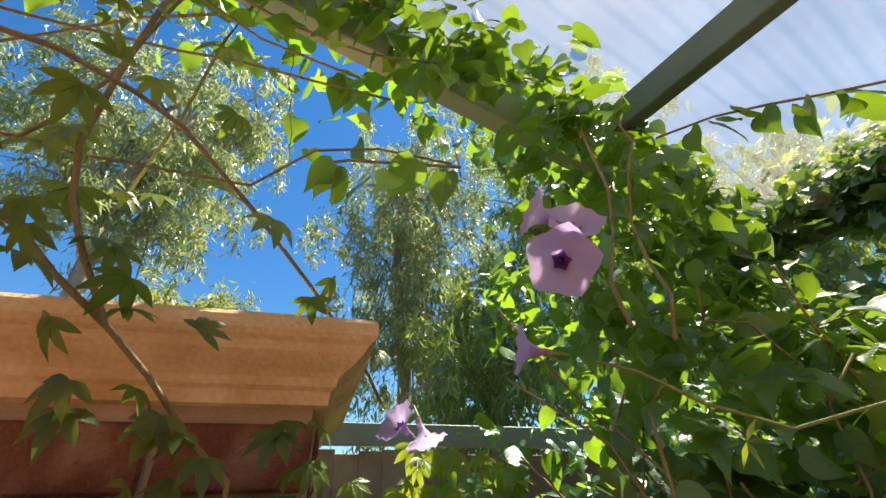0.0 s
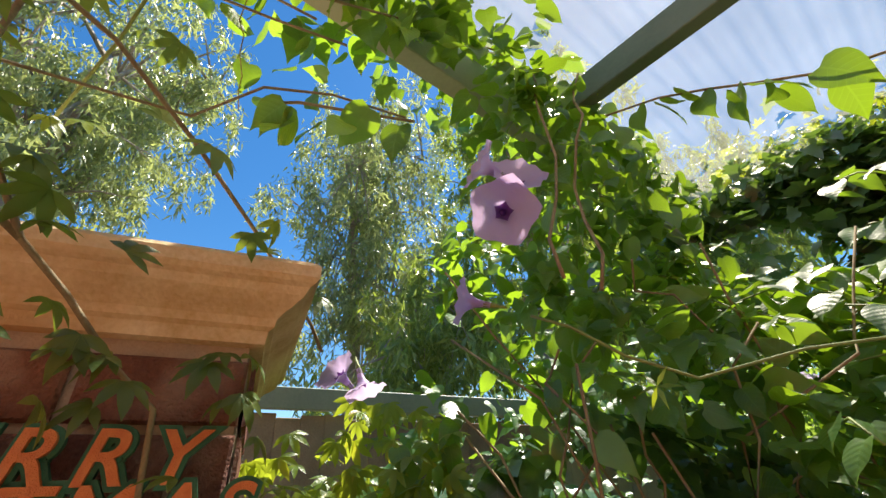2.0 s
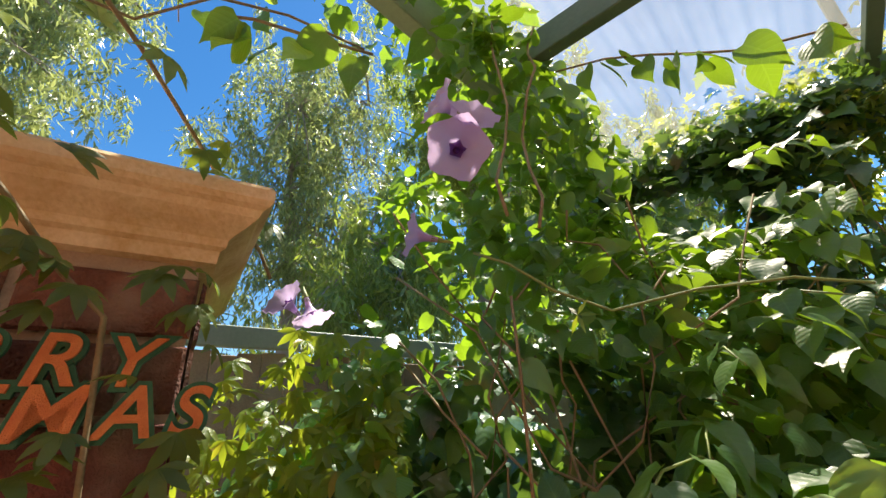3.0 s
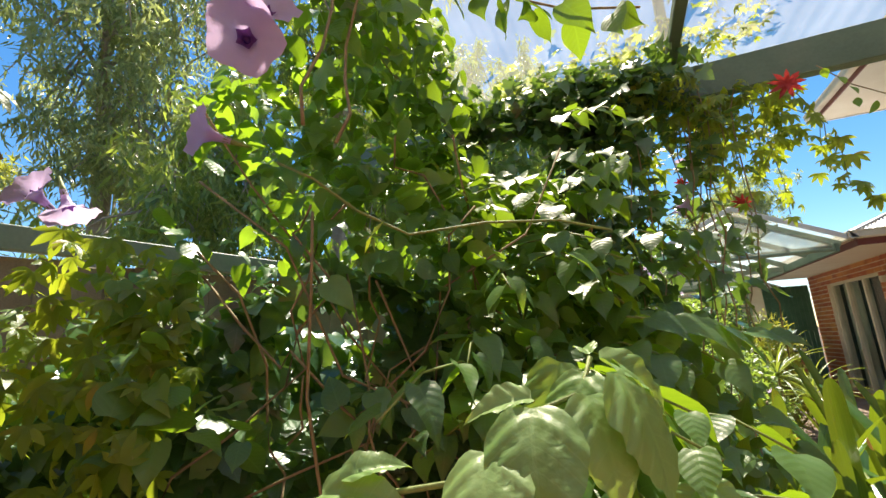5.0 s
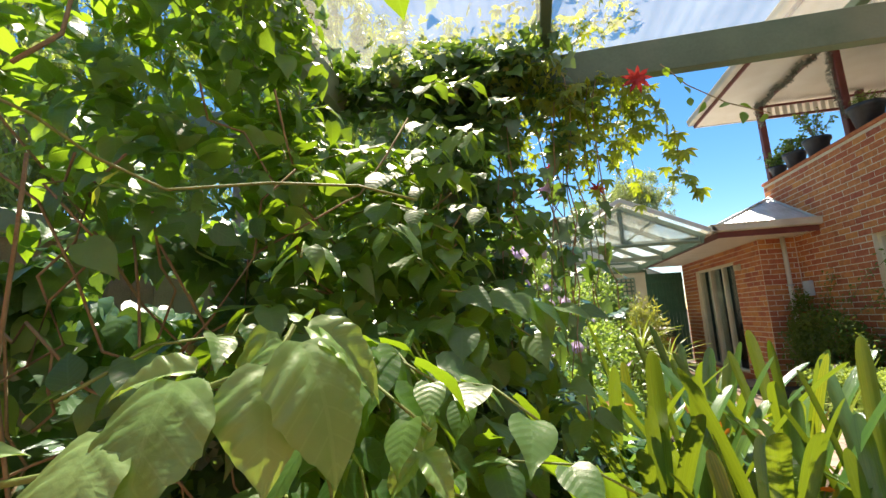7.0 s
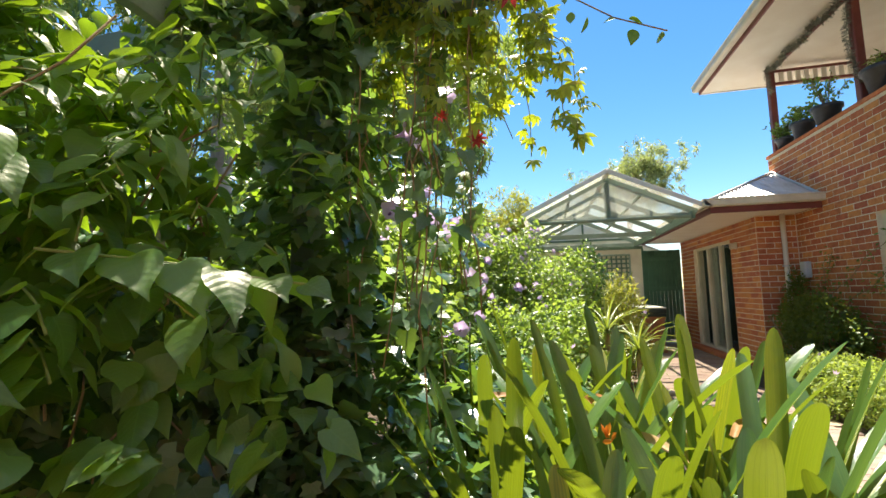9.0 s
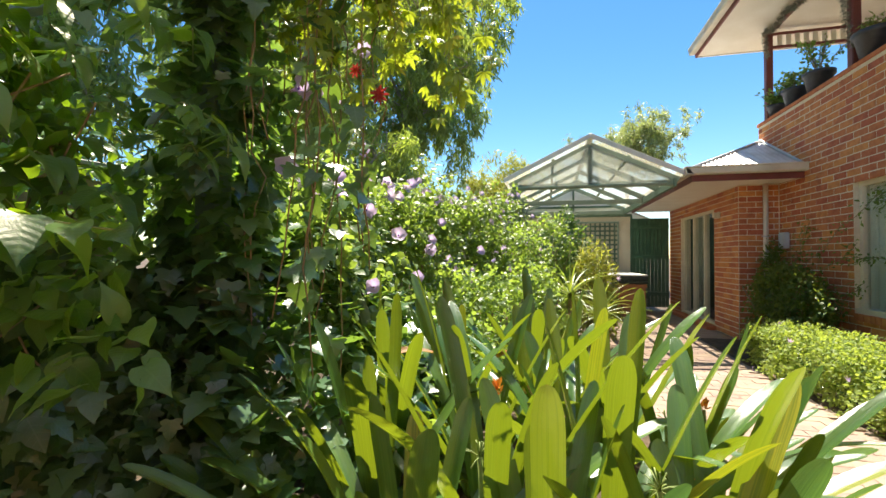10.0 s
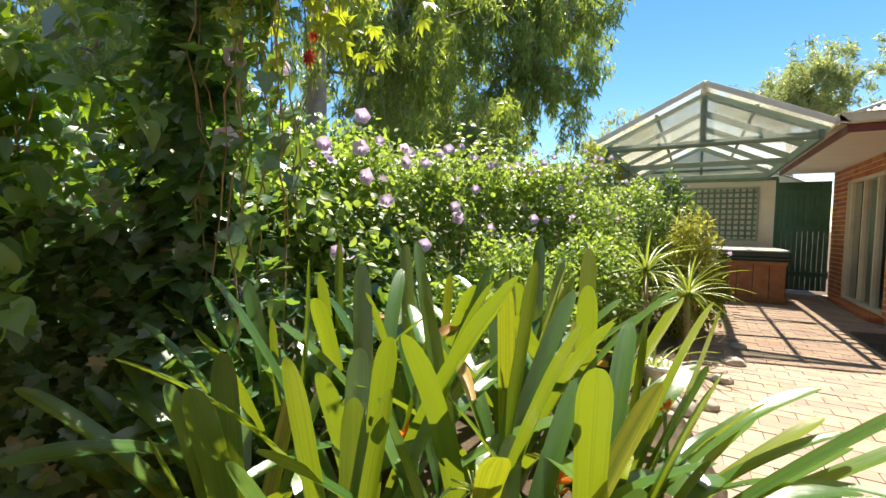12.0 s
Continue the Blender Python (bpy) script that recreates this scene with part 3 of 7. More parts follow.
roof_part("fascia", bm, M_FASCIA, "maroon painted fascia board")


def gutter(a, b, out):
    """Square fronted gutter from a to b, standing out of the fascia along out."""
    a, b, out = Vector(a), Vector(b), Vector(out)
    prof = [(0, 0), (0.08, 0.0), (0.10, 0.02), (0.105, 0.09), (0.118, 0.10), (0.118, 0.112), (0.10, 0.112), (0.09, 0.025), (0.0, 0.012)]
    v = [tuple(p + out * w + Vector((0, 0, z))) for p in (a, b) for w, z in prof]
    n_ = len(prof)
    t = []
    for i in range(n_):
        j = (i + 1) % n_
        t += [(i, j, j + n_), (i, j + n_, i + n_)]
    for i in range(1, n_ - 1):
        t += [(0, i + 1, i), (n_, n_ + i, n_ + i + 1)]
    return mesh_arrays("gutter", v, t, smooth=False)


roof_part("gutter", gutter((EX - 0.10, EY + 0.03, EZ + 0.04), (WX - 0.004, EY + 0.03, EZ + 0.04), (0, -1, 0)), M_GUTTER)
roof_part("gutter", gutter((EX + 0.02, EY - 0.08, EZ + 0.04), (EX + 0.02, 10.9, EZ + 0.04), (-1, 0, 0)), M_GUTTER)
APEX = Vector((WX - 0.006, EY + 1.25, EZ + 0.78))


def corrugated(name, a, b, c, d, waves, amp=0.009):
    """A sheet over the corners a, b (low edge) and d, c (high edge), ribs running up the slope."""
    a, b, c, d = (Vector(p) for p in (a, b, c, d))
    nrm = (b - a).cross(d - a).normalized()
    if nrm.z < 0:
        nrm = -nrm
    k = waves * 6
    v, t = [], []
    for i in range(k + 1):
        f = i / k
        off = nrm * (amp * math.sin(2 * math.pi * waves * f))
        for lift in (0, -0.002):
            v += [tuple(a.lerp(b, f) + off + nrm * lift), tuple(d.lerp(c, f) + off + nrm * lift)]
    for i in range(k):
        q = i * 4
        t += [(q, q + 4, q + 5), (q, q + 5, q + 1), (q + 2, q + 7, q + 6), (q + 2, q + 3, q + 7)]
    return mesh_arrays(name, v, t)


low = EZ + 0.12
front_l, front_r = (EX - 0.03, EY + 0.0, low), (WX - 0.006, EY + 0.0, low)


def hip_sheet():
    """Front slope: ribs run up the slope and stop at the hip."""
    n_, v, t = 150, [], []
    for i in range(n_ + 1):
        f = i / n_
        x = front_l[0] + (front_r[0] - front_l[0]) * f
        z = 0.009 * math.sin(x * 2 * math.pi / 0.076)
        top = Vector((x, EY + 1.25 * f, low + (APEX.z - low) * f + z))
        v += [(x, EY - 0.02, low + z), tuple(top), (x, EY - 0.02, low + z - 0.003), (top.x, top.y, top.z - 0.003)]
    for i in range(n_):
        q = i * 4
        t += [(q, q + 4, q + 5), (q, q + 5, q + 1), (q + 2, q + 7, q + 6), (q + 2, q + 3, q + 7)]
    return mesh_arrays("roof_sheet", v, t)


roof_part("roof_sheet", hip_sheet(), M_STEEL, "corrugated galvanised steel sheet")
roof_part("roof_sheet", corrugated("roof_sheet", (EX - 0.03, 7.55, low), (EX - 0.03, 10.9, low), (APEX.x, 10.9, APEX.z), (APEX.x, 7.55, APEX.z), 44), M_STEEL, "corrugated galvanised steel sheet")
roof_part("roof_sheet", corrugated("roof_sheet", (EX - 0.03, EY, low), (EX - 0.03, 7.55, low), (APEX.x, 7.55, APEX.z), (APEX.x - 0.01, APEX.y - 0.01, APEX.z), 17), M_STEEL, "corrugated galvanised steel sheet")
roof_part("hip_capping", tubes_mesh("hip_capping", [([Vector((EX - 0.03, EY, low + 0.01)), APEX + Vector((0, 0, 0.01))], 0.022)]), M_STEEL)
roof_part("flashing", tubes_mesh("flashing", [([Vector((WX - 0.012, EY, low + 0.02)), APEX + Vector((-0.006, 0, 0.02))], 0.018)]), M_STEEL)

# downpipe, meter box and door light
pipe = link("downpipe", tubes_mesh("downpipe", [([(3.30, CY - 0.05, EZ - 0.02), (3.30, CY - 0.05, 1.2), (3.30, CY - 0.05, 0.02)], 0.035)], 10), M_GUTTER)
tagged(pipe, "weathered cream round downpipe on the brick corner", "downpipe")
for z in (0.5, 1.6):
    box("bracket", (3.255, CY - 0.09, z), (3.345, CY - 0.012, z + 0.02), M_STEEL, pipe)
meter = box("meter_box", (WX - 0.09, 6.66, 1.42), (WX - 0.01, 6.80, 1.66), M_GREYBOX, bevel=0.008)
tagged(meter, "small grey plastic box fixed to the brick wall", "utility box")
box("cover", (WX - 0.098, 6.672, 1.44), (WX - 0.091, 6.788, 1.64), M_GREYBOX, meter)
lamp = empty("wall_light", (DX - 0.05, 7.68, 2.02))
tagged(lamp, "small cream wall light beside the sliding door", "wall light")
for nm, lo, hi in (("base", (0.012, -0.05, -0.06), (0.04, 0.05, 0.06)), ("hood", (-0.06, -0.045, -0.05), (0.012, 0.045, 0.045))):
    box(nm, lo, hi, M_CREAM, lamp, bevel=0.012)

# ---- balcony storey above ----
balcony = empty("balcony", (WX + 0.1, 5.0, 3.53))
tagged(balcony, "upper balcony with maroon posts, slatted valance and white soffit", "balcony", kind="structure")
balcony.matrix_world.translation
B0 = Matrix.Translation(-Vector(balcony.location))


def bal(name, ob, label=""):
    ob.parent = balcony
    ob.matrix_parent_inverse = B0
    if label:
        ob["label"] = label
    return ob


SZ = 5.08
bal("soffit", box("soffit", (2.80, -4.0, SZ), (7.0, 8.26, SZ + 0.03), M_SOFFIT, bevel=0), "white painted soffit")
bal("fascia", box("fascia", (2.765, -4.0, SZ - 0.02), (2.795, 8.29, SZ + 0.16), M_FASCIA), "maroon fascia board")
bal("fascia", box("fascia", (2.80, 8.262, SZ - 0.02), (7.0, 8.29, SZ + 0.10), M_WHITE), "white end board")
g2 = link("gutter", gutter((2.765, -4.0, SZ + 0.05), (2.765, 8.32, SZ + 0.05), (-1, 0, 0)), M_GUTTER)
bal("gutter", g2)
bal("roof_sheet", link("roof_sheet", corrugated("roof_sheet", (2.66, -4, SZ + 0.17), (2.66, 8.32, SZ + 0.17), (5.2, 8.32, SZ + 1.5), (5.2, -4, SZ + 1.5), 60), M_STEEL))
for y in (7.5, 5.47, 3.4):
    p = bal("post", box("post", (WX + 0.06, y - 0.05, 3.53), (WX + 0.16, y + 0.05, SZ), M_FASCIA, bevel=0.01), "maroon square post")
for x in (5.2, 6.9):
    bal("post", box("post", (x, 7.45, 3.53), (x + 0.1, 7.55, SZ), M_FASCIA, bevel=0.01), "maroon square post")
bal("rail", box("rail", (WX + 0.085, -4, SZ - 0.10), (WX + 0.135, 7.45, SZ - 0.05), M_FASCIA))
for z in (SZ - 0.32, SZ - 0.10):
    bal("rail", box("rail", (WX + 0.16, 7.48, z), (6.9, 7.52, z + 0.04), M_FASCIA), "maroon valance rail")
for i in range(26):
    x = WX + 0.24 + i * 0.125
    bal("slat", box("slat", (x, 7.49, SZ - 0.281), (x + 0.07, 7.51, SZ - 0.099), M_WHITE), "cream slat")
upper = box("wall_upper", (4.9, -4.0, 3.4), (5.1, 6.2, SZ), M_MORTAR, bevel=0)
tagged(upper, "red brick wall behind the balcony", "wall", kind="structure")
brick_field(upper, (4.9, 6.2, 3.4), (0, -1, 0), 4.6, 3.4, SZ, (), None, M_BRICK)
deck = box("floor_balcony", (WX + 0.25, -4.0, 3.3), (4.9, 7.35, 3.36), M_CREAM, bevel=0)
tagged(deck, "balcony floor slab", "floor", kind="structure")


def garland(name, pts, r, mat, label, n_=900, strand=0.05):
    """Tinsel: short thin blades round a hanging string."""
    pts = [Vector(p) for p in pts]
    lens = [(b - a).length for a, b in zip(pts, pts[1:])]
    tot = sum(lens)
    at, tip, face = [], [], []
    for i in range(n_):
        s = tot * i / n_
        for a, b, q in zip(pts, pts[1:], lens):
            if s <= q:
                p = a.lerp(b, s / q)
                d = (b - a).normalized()
                break
            s -= q
        at.append(tuple(p))
        w = Vector(rng.normal(0, 1, 3))
        tip.append(tuple((w - d * w.dot(d)).normalized() + d * 0.2))
        face.append(tuple(rng.normal(0, 1, 3)))
    th = link(name, tubes_mesh(name, [(pts, 0.004)], 5), mat)
    ob = link("tinsel", leaves_mesh("tinsel", SLIM, at, tip, face, rng.uniform(0.7, 1.2, n_) * r), mat, th)
    tagged(ob, kind="stuff")
    return tagged(th, label, "garland", kind="")


sag = [(WX + 0.03, 7.45 - i * 0.22, SZ - 0.06 - 0.10 * abs(math.sin(i * 1.05))) for i in range(20)]
garland("tinsel_garland", sag, 0.075, M_TINSEL_DK, "dark and silver tinsel garland looped along the balcony beam", 1800)
garland("tinsel_garland", [(WX + 0.03, 5.42, SZ - 0.1), (WX + 0.02, 5.50, SZ - 0.7), (WX + 0.05, 5.40, SZ - 1.3)], 0.06, M_TINSEL_DK, "dark tinsel garland wound round a balcony post", 500)
garland("tinsel_garland", [(WX + 0.0, 7.38, SZ - 0.15), (WX + 0.0, 7.30, SZ - 0.55)], 0.06, M_TINSEL_DK, "dark tinsel tail hanging from the balcony beam", 160)


def lathe(prof, sides=20):
    v, t = [], []
    for r, z in prof:
        for k in range(sides):
            a = 2 * math.pi * k / sides
            v.append((r * math.cos(a), r * math.sin(a), z))
    for i in range(len(prof) - 1):
        for k in range(sides):
            a, b = i * sides + k, i * sides + (k + 1) % sides
            t += [(a, b, b + sides), (a, b + sides, a + sides)]
    for k in range(1, sides - 1):
        t.append((0, k + 1, k))
    return mesh_arrays("lathe", v, t)


def potted(y, r, h, plant_h, label, n_=260, seed=0, slim=False):
    th = empty("potted_plant", (WX + 0.12, y, 3.532))
    tagged(th, label, "potted plant", group="pots along the balcony wall")
    link("pot", lathe([(r * 0.7, 0), (r * 0.95, h * 0.8), (r * 1.08, h * 0.82), (r * 1.08, h), (r * 0.95, h), (r * 0.9, h * 0.86), (0.002, h * 0.85)]), M_POT, th, "dark glazed round pot")
    g = np.random.default_rng(seed)
    stems, at, tip = [], [], []
    for k in range(9):
        a, lean = g.uniform(0, 6.28), g.uniform(0.2, 0.9)
        pts = [Vector((0, 0, h * 0.8)) + Vector((math.cos(a) * lean * f * plant_h * 0.8, math.sin(a) * lean * f * plant_h * 0.8, plant_h * (f - 0.3 * lean * f * f))) for f in (0, 0.35, 0.7, 1.0)]
        stems.append((pts, 0.006))
        for q in range(n_ // 9):
            f = g.uniform(0.25, 1.0)
            i = min(int(f * 3), 2)
            at.append(tuple(pts[i].lerp(pts[i + 1], f * 3 - i) + Vector(g.normal(0, 0.03, 3))))
            tip.append(tuple(g.normal(0, 1, 3) + np.array([math.cos(a), math.sin(a), 0.1])))
    link("stem_mass", tubes_mesh("stem_mass", stems, 5), M_STEM, th)
    ob = link("foliage", leaves_mesh("foliage", SLIM if slim else SMALL, at, tip, g.normal(0, 0.6, (len(at), 3)) + np.array([0, 0, 1]), g.uniform(0.04, 0.075, len(at))), M_HEDGE, th)
    tagged(ob, kind="stuff")


potted(7.27, 0.13, 0.20, 0.28, "dark pot with a low bushy green plant", 420, 1)
potted(6.75, 0.16, 0.26, 0.34, "dark glazed pot with a leafy green shrub", 420, 2)
potted(6.18, 0.17, 0.27, 0.55, "dark glazed pot with a tall thin shrub", 260, 3)
potted(5.15, 0.19, 0.30, 0.22, "large dark glazed pot with a trailing dry plant", 300, 4, True)
potted(4.2, 0.17, 0.28, 0.35, "dark glazed pot with a leafy plant", 300, 5)

# ---- far pergola with its clear gable roof ----
PX0, PX1, PXM, PY0, PY1 = -0.55, 1.95, 0.69, 6.32, 10.7
PZE, PZA = 2.46, 3.10
perg = empty("gable_pergola", (PXM, PY0, 0))
tagged(perg, "green timber pergola with a translucent corrugated gable roof", "pergola", kind="structure")


def pp(ob, label="", who=None):
    who = who or perg
    ob.parent = who
    ob.matrix_parent_inverse = Matrix.Translation(-Vector(who.location))
    if label:
        ob["label"] = label
    return ob


for x in (PX0 + 0.06, ):
    for y in (PY0 + 0.1, 8.5, PY1 - 0.1):
        pp(box("post", (x - 0.045, y - 0.045, 0), (x + 0.045, y + 0.045, PZE - 0.1), M_GREEN))
for x in (PX0 + 0.06, PX1 - 0.06):
    pp(bar("beam", (x, PY0, PZE - 0.06), (x, PY1, PZE - 0.06), 0.045, 0.12, M_GREEN))
for i, y in enumerate((PY0 + 0.05, 7.4, 8.5, 9.6, PY1 - 0.05)):
    pp(bar("rafter", (PX0, y, PZE - 0.02), (PXM, y, PZA - 0.07), 0.035, 0.07, M_PALEGREEN))
    pp(bar("rafter", (PX1, y, PZE - 0.02), (PXM, y, PZA - 0.07), 0.04, 0.09, M_PALEGREEN))
    if i % 2 == 0:
        pp(bar("tie_beam", (PX0 + 0.08, y, PZE - 0.06), (PX1 - 0.08, y, PZE - 0.06), 0.04, 0.09, M_PALEGREEN))
for f in (0.55,):
    for x in (PX0, PX1):
        a = Vector((x, PY0, PZE - 0.0)).lerp(Vector((PXM, PY0, PZA - 0.05)), f)
        pp(bar("purlin", a + Vector((0, 0.02, 0.035)), a + Vector((0, PY1 - PY0, 0.035)), 0.045, 0.035, M_PALEGREEN))
pp(bar("king_post", (PXM, PY0 + 0.05, PZE - 0.02), (PXM, PY0 + 0.05, PZA - 0.08), 0.08, 0.05, M_GREEN, up=(0, 1, 0)))
for x0, x1 in ((PX0 - 0.08, PXM), (PX1 + 0.08, PXM)):
    zl = PZE + 0.02
    pp(link("roof_sheet", corrugated("roof_sheet", (x0, PY0 - 0.08, zl), (x0, PY1 + 0.1, zl), (x1, PY1 + 0.1, PZA + 0.02), (x1, PY0 - 0.08, PZA + 0.02), 58, 0.010), M_SHEET2), "clear corrugated roof sheet")
    pp(bar("barge_board", (x0, PY0 - 0.10, zl + 0.02), (x1, PY0 - 0.10, PZA + 0.04), 0.02, 0.07, M_WHITE), "pale capping along the gable edge")
pp(link("ridge_capping", tubes_mesh("ridge_capping", [([(PXM, PY0 - 0.1, PZA + 0.03), (PXM, PY1 + 0.1, PZA + 0.03)], 0.05)], 8), M_WHITE))


def gable_sheet():
    """Corrugated clear infill of the front triangle, ribs upright, wavy lower edge."""
    n_, v, t = 200, [], []
    for i in range(n_ + 1):
        x = PX0 + 0.12 + (PX1 - PX0 - 0.24) * i / n_
        f = 1 - abs(x - PXM) / ((PX1 - PX0) / 2)
        dy = 0.009 * math.sin(x * 2 * math.pi / 0.076)
        zt = PZE - 0.05 + max(f, 0.0) * (PZA - PZE - 0.05)
        zb = PZE - 0.06
        for k in (0, 0.002):
            v += [(x, PY0 - 0.01 + dy + k, zb), (x, PY0 - 0.01 + dy + k, max(zt, zb + 0.005))]
    for i in range(n_):
        q = i * 4
        t += [(q, q + 4, q + 5), (q, q + 5, q + 1), (q + 2, q + 7, q + 6), (q + 2, q + 3, q + 7)]
    return mesh_arrays("gable_sheet", v, t)


pp(link("gable_sheet", gable_sheet(), M_SHEET3), "clear corrugated gable infill")
pp(bar("bottom_rail", (PX0 + 0.1, PY0 + 0.0, PZE - 0.075), (PX1 - 0.1, PY0 + 0.0, PZE - 0.075), 0.03, 0.03, M_PALEGREEN))

# rear boundary: cream wall, lattice, gate, white gable beyond
rear = box("wall_rear", (-3.5, 10.79, 0), (2.05, 10.93, 2.30), M_CREAM, bevel=0)
tagged(rear, "cream rendered wall behind the spa tub", "wall", kind="structure")
tagged(box("trim", (-3.5, 10.74, 2.30), (2.08, 10.96, 2.37), M_GREEN), "green timber rail along the wall top", "trim", kind="structure")
lattice = empty("lattice_panel", (1.0, 10.76, 1.04))
tagged(lattice, "grey-green timber lattice panel fixed to the wall", "lattice")
LX0, LX1, LZ0, LZ1 = 0.2, 1.78, 1.04, 2.18
for nm, lo, hi in (("frame", (LX0, 10.735, LZ0), (LX1, 10.785, LZ0 + 0.04)), ("frame", (LX0, 10.735, LZ1 - 0.04), (LX1, 10.785, LZ1)),
                   ("frame", (LX0, 10.735, LZ0 + 0.041), (LX0 + 0.04, 10.785, LZ1 - 0.041)), ("frame", (LX1 - 0.04, 10.735, LZ0 + 0.041), (LX1, 10.785, LZ1 - 0.041))):
    pp(box(nm, lo, hi, M_PALEGREEN), who=lattice)
for i in range(14):
    x = LX0 + 0.10 + i * 0.115
    if x < LX1 - 0.06:
        pp(box("slat", (x - 0.020, 10.757, LZ0 + 0.041), (x + 0.020, 10.770, LZ1 - 0.041), M_GREEN, bevel=0), who=lattice)
for i in range(10):
    z = LZ0 + 0.10 + i * 0.115
    if z < LZ1 - 0.05:
        pp(box("slat", (LX0 + 0.041, 10.743, z - 0.020), (LX1 - 0.041, 10.756, z + 0.020), M_GREEN, bevel=0), who=lattice)
gate = empty("gate", (2.5, 10.80, 0))
tagged(gate, "dark green timber gate of upright boards with gaps", "gate")
for i in range(10):
    x = 2.10 + i * 0.083
    pp(box("board", (x, 10.79, 0.07), (x + 0.0780, 10.812, 2.25), M_DARKGREEN), who=gate)
for z in (0.35, 1.25, 2.0):
    pp(box("rail", (2.10, 10.765, z), (2.925, 10.789, z + 0.09), M_DARKGREEN), who=gate)
pp(box("upper_panel", (2.10, 10.8125, 1.34), (2.925, 10.822, 2.25), M_DARKGREEN), who=gate)
tagged(box("gate_post", (2.055, 10.76, 0), (2.095, 10.86, 2.33), M_DARKGREEN), "dark green gate post beside the cream wall", "gate post")
shed = empty("white_gable", (PXM, 11.6, 2.2))
tagged(shed, "white sheeted gable of a neighbouring shed roof", "shed roof", kind="structure")
for x0 in (-1.2, 2.6):
    pp(link("roof_sheet", corrugated("roof_sheet", (x0, 11.3, 2.30), (x0, 14.5, 2.30), (0.72, 14.5, 3.15), (0.72, 11.3, 3.15), 30), M_STEEL), who=shed)
bm = bmesh.new()
f0 = [bm.verts.new(p) for p in ((-1.1, 11.32, 0.0), (2.5, 11.32, 0.0), (2.5, 11.32, 2.3), (0.72, 11.32, 3.1), (-1.1, 11.32, 2.3))]
f1 = [bm.verts.new(v.co + Vector((0, 0.05, 0))) for v in f0]
bm.faces.new(f0), bm.faces.new(f1[::-1])
for i in range(5):
    bm.faces.new((f0[i], f1[i], f1[(i + 1) % 5], f0[(i + 1) % 5]))
pp(part("gable_wall", bm, M_WHITE, None), who=shed)
pp(bar("mullion", (0.72, 11.29, 2.3), (0.72, 11.29, 3.08), 0.05, 0.04, M_GREEN, up=(0, 1, 0)), who=shed)
pp(bar("cross_rail", (-1.0, 11.29, 2.62), (2.4, 11.29, 2.62), 0.04, 0.05, M_GREEN), who=shed)

# spa tub
SX0, SX1, SY0, SY1 = 0.15, 2.02, 8.89, 10.70
spa = empty("spa_tub", ((SX0 + SX1) / 2, (SY0 + SY1) / 2, 0))
tagged(spa, "timber-panelled spa tub under a pale padded cover", "spa tub")
pp(box("shell", (SX0 + 0.02, SY0 + 0.02, 0.01), (SX1 - 0.02, SY1, 0.74), M_VINYL), who=spa)
for i in range(8):
    x = SX0 + 0.03 + i * 0.23
    pp(box("panel_board", (x, SY0 + 0.002, 0.03), (x + 0.222, SY0 + 0.018, 0.70), M_CEDAR), who=spa)
for i in range(8):
    y = SY0 + 0.03 + i * 0.21
    pp(box("panel_board", (SX1 - 0.018, y, 0.03), (SX1 - 0.002, y + 0.202, 0.70), M_CEDAR), who=spa)
for z in (0.01, 0.66):
    pp(box("trim_board", (SX0, SY0 - 0.012, z), (SX1 + 0.012, SY0 + 0.001, z + 0.07), M_CEDAR), who=spa)
cover = box("spa_cover", (SX0 - 0.03, SY0 - 0.04, 0.742), (SX1 + 0.03, SY1, 0.80), M_VINYL, bevel=0.01)
pp(cover, "dark vinyl cover skirt", spa)
pp(box("cover_top", (SX0 - 0.04, SY0 - 0.05, 0.801), (SX1 + 0.04, SY1, 0.90), M_VINYL, bevel=0.02), "dark vinyl cover side", spa)
pp(box("cover_panel", (SX0 - 0.03, SY0 - 0.045, 0.895), (SX1 + 0.03, SY1 - 0.9, 0.925), M_LID, bevel=0.012), "pale faded vinyl cover top", spa)
pp(box("cover_panel", (SX0 - 0.03, SY1 - 0.895, 0.895), (SX1 + 0.03, SY1 - 0.01, 0.925), M_LID, bevel=0.012), "pale faded vinyl cover top", spa)

# ---- near pergola: green beams and clear corrugated roof ----
near = empty("patio_pergola", (-1.7, 0.7, 0))
tagged(near, "green timber pergola with translucent corrugated roofing and vines", "pergola", kind="structure")
BZ = 2.30
pp(bar("beam", (-2.6, 0.72, BZ + 0.075), (4.0, 0.72, BZ + 0.075), 0.05, 0.15, M_GREEN), "dark green front beam", near)
pp(bar("beam", (-1.67, -4.0, BZ + 0.075), (-1.67, 0.69, BZ + 0.075), 0.05, 0.15, M_PALEGREEN), "pale green side beam", near)
for y in (-0.34, -1.55, -2.6, -3.6):
    pp(bar("rafter", (-1.64, y, BZ + 0.13), (3.4, y, BZ + 0.13), 0.045, 0.10, M_GREEN), who=near)
for x in (-0.70, 0.55, 1.8, 3.0):
    pp(bar("purlin", (x, -4.0, BZ + 0.20), (x, 0.95, BZ + 0.20), 0.045, 0.04, M_GREEN), who=near)
for x, y in ((-1.15, 0.72), (2.3, 0.72), (-1.70, -3.6)):
    pp(box("post", (x - 0.045, y - 0.045, 0), (x + 0.045, y + 0.045, BZ), M_GREEN, bevel=0.006), who=near)
pp(box("post", (-0.72, 0.70, BZ + 0.151), (-0.68, 0.74, BZ + 0.9), M_GREEN), who=near)
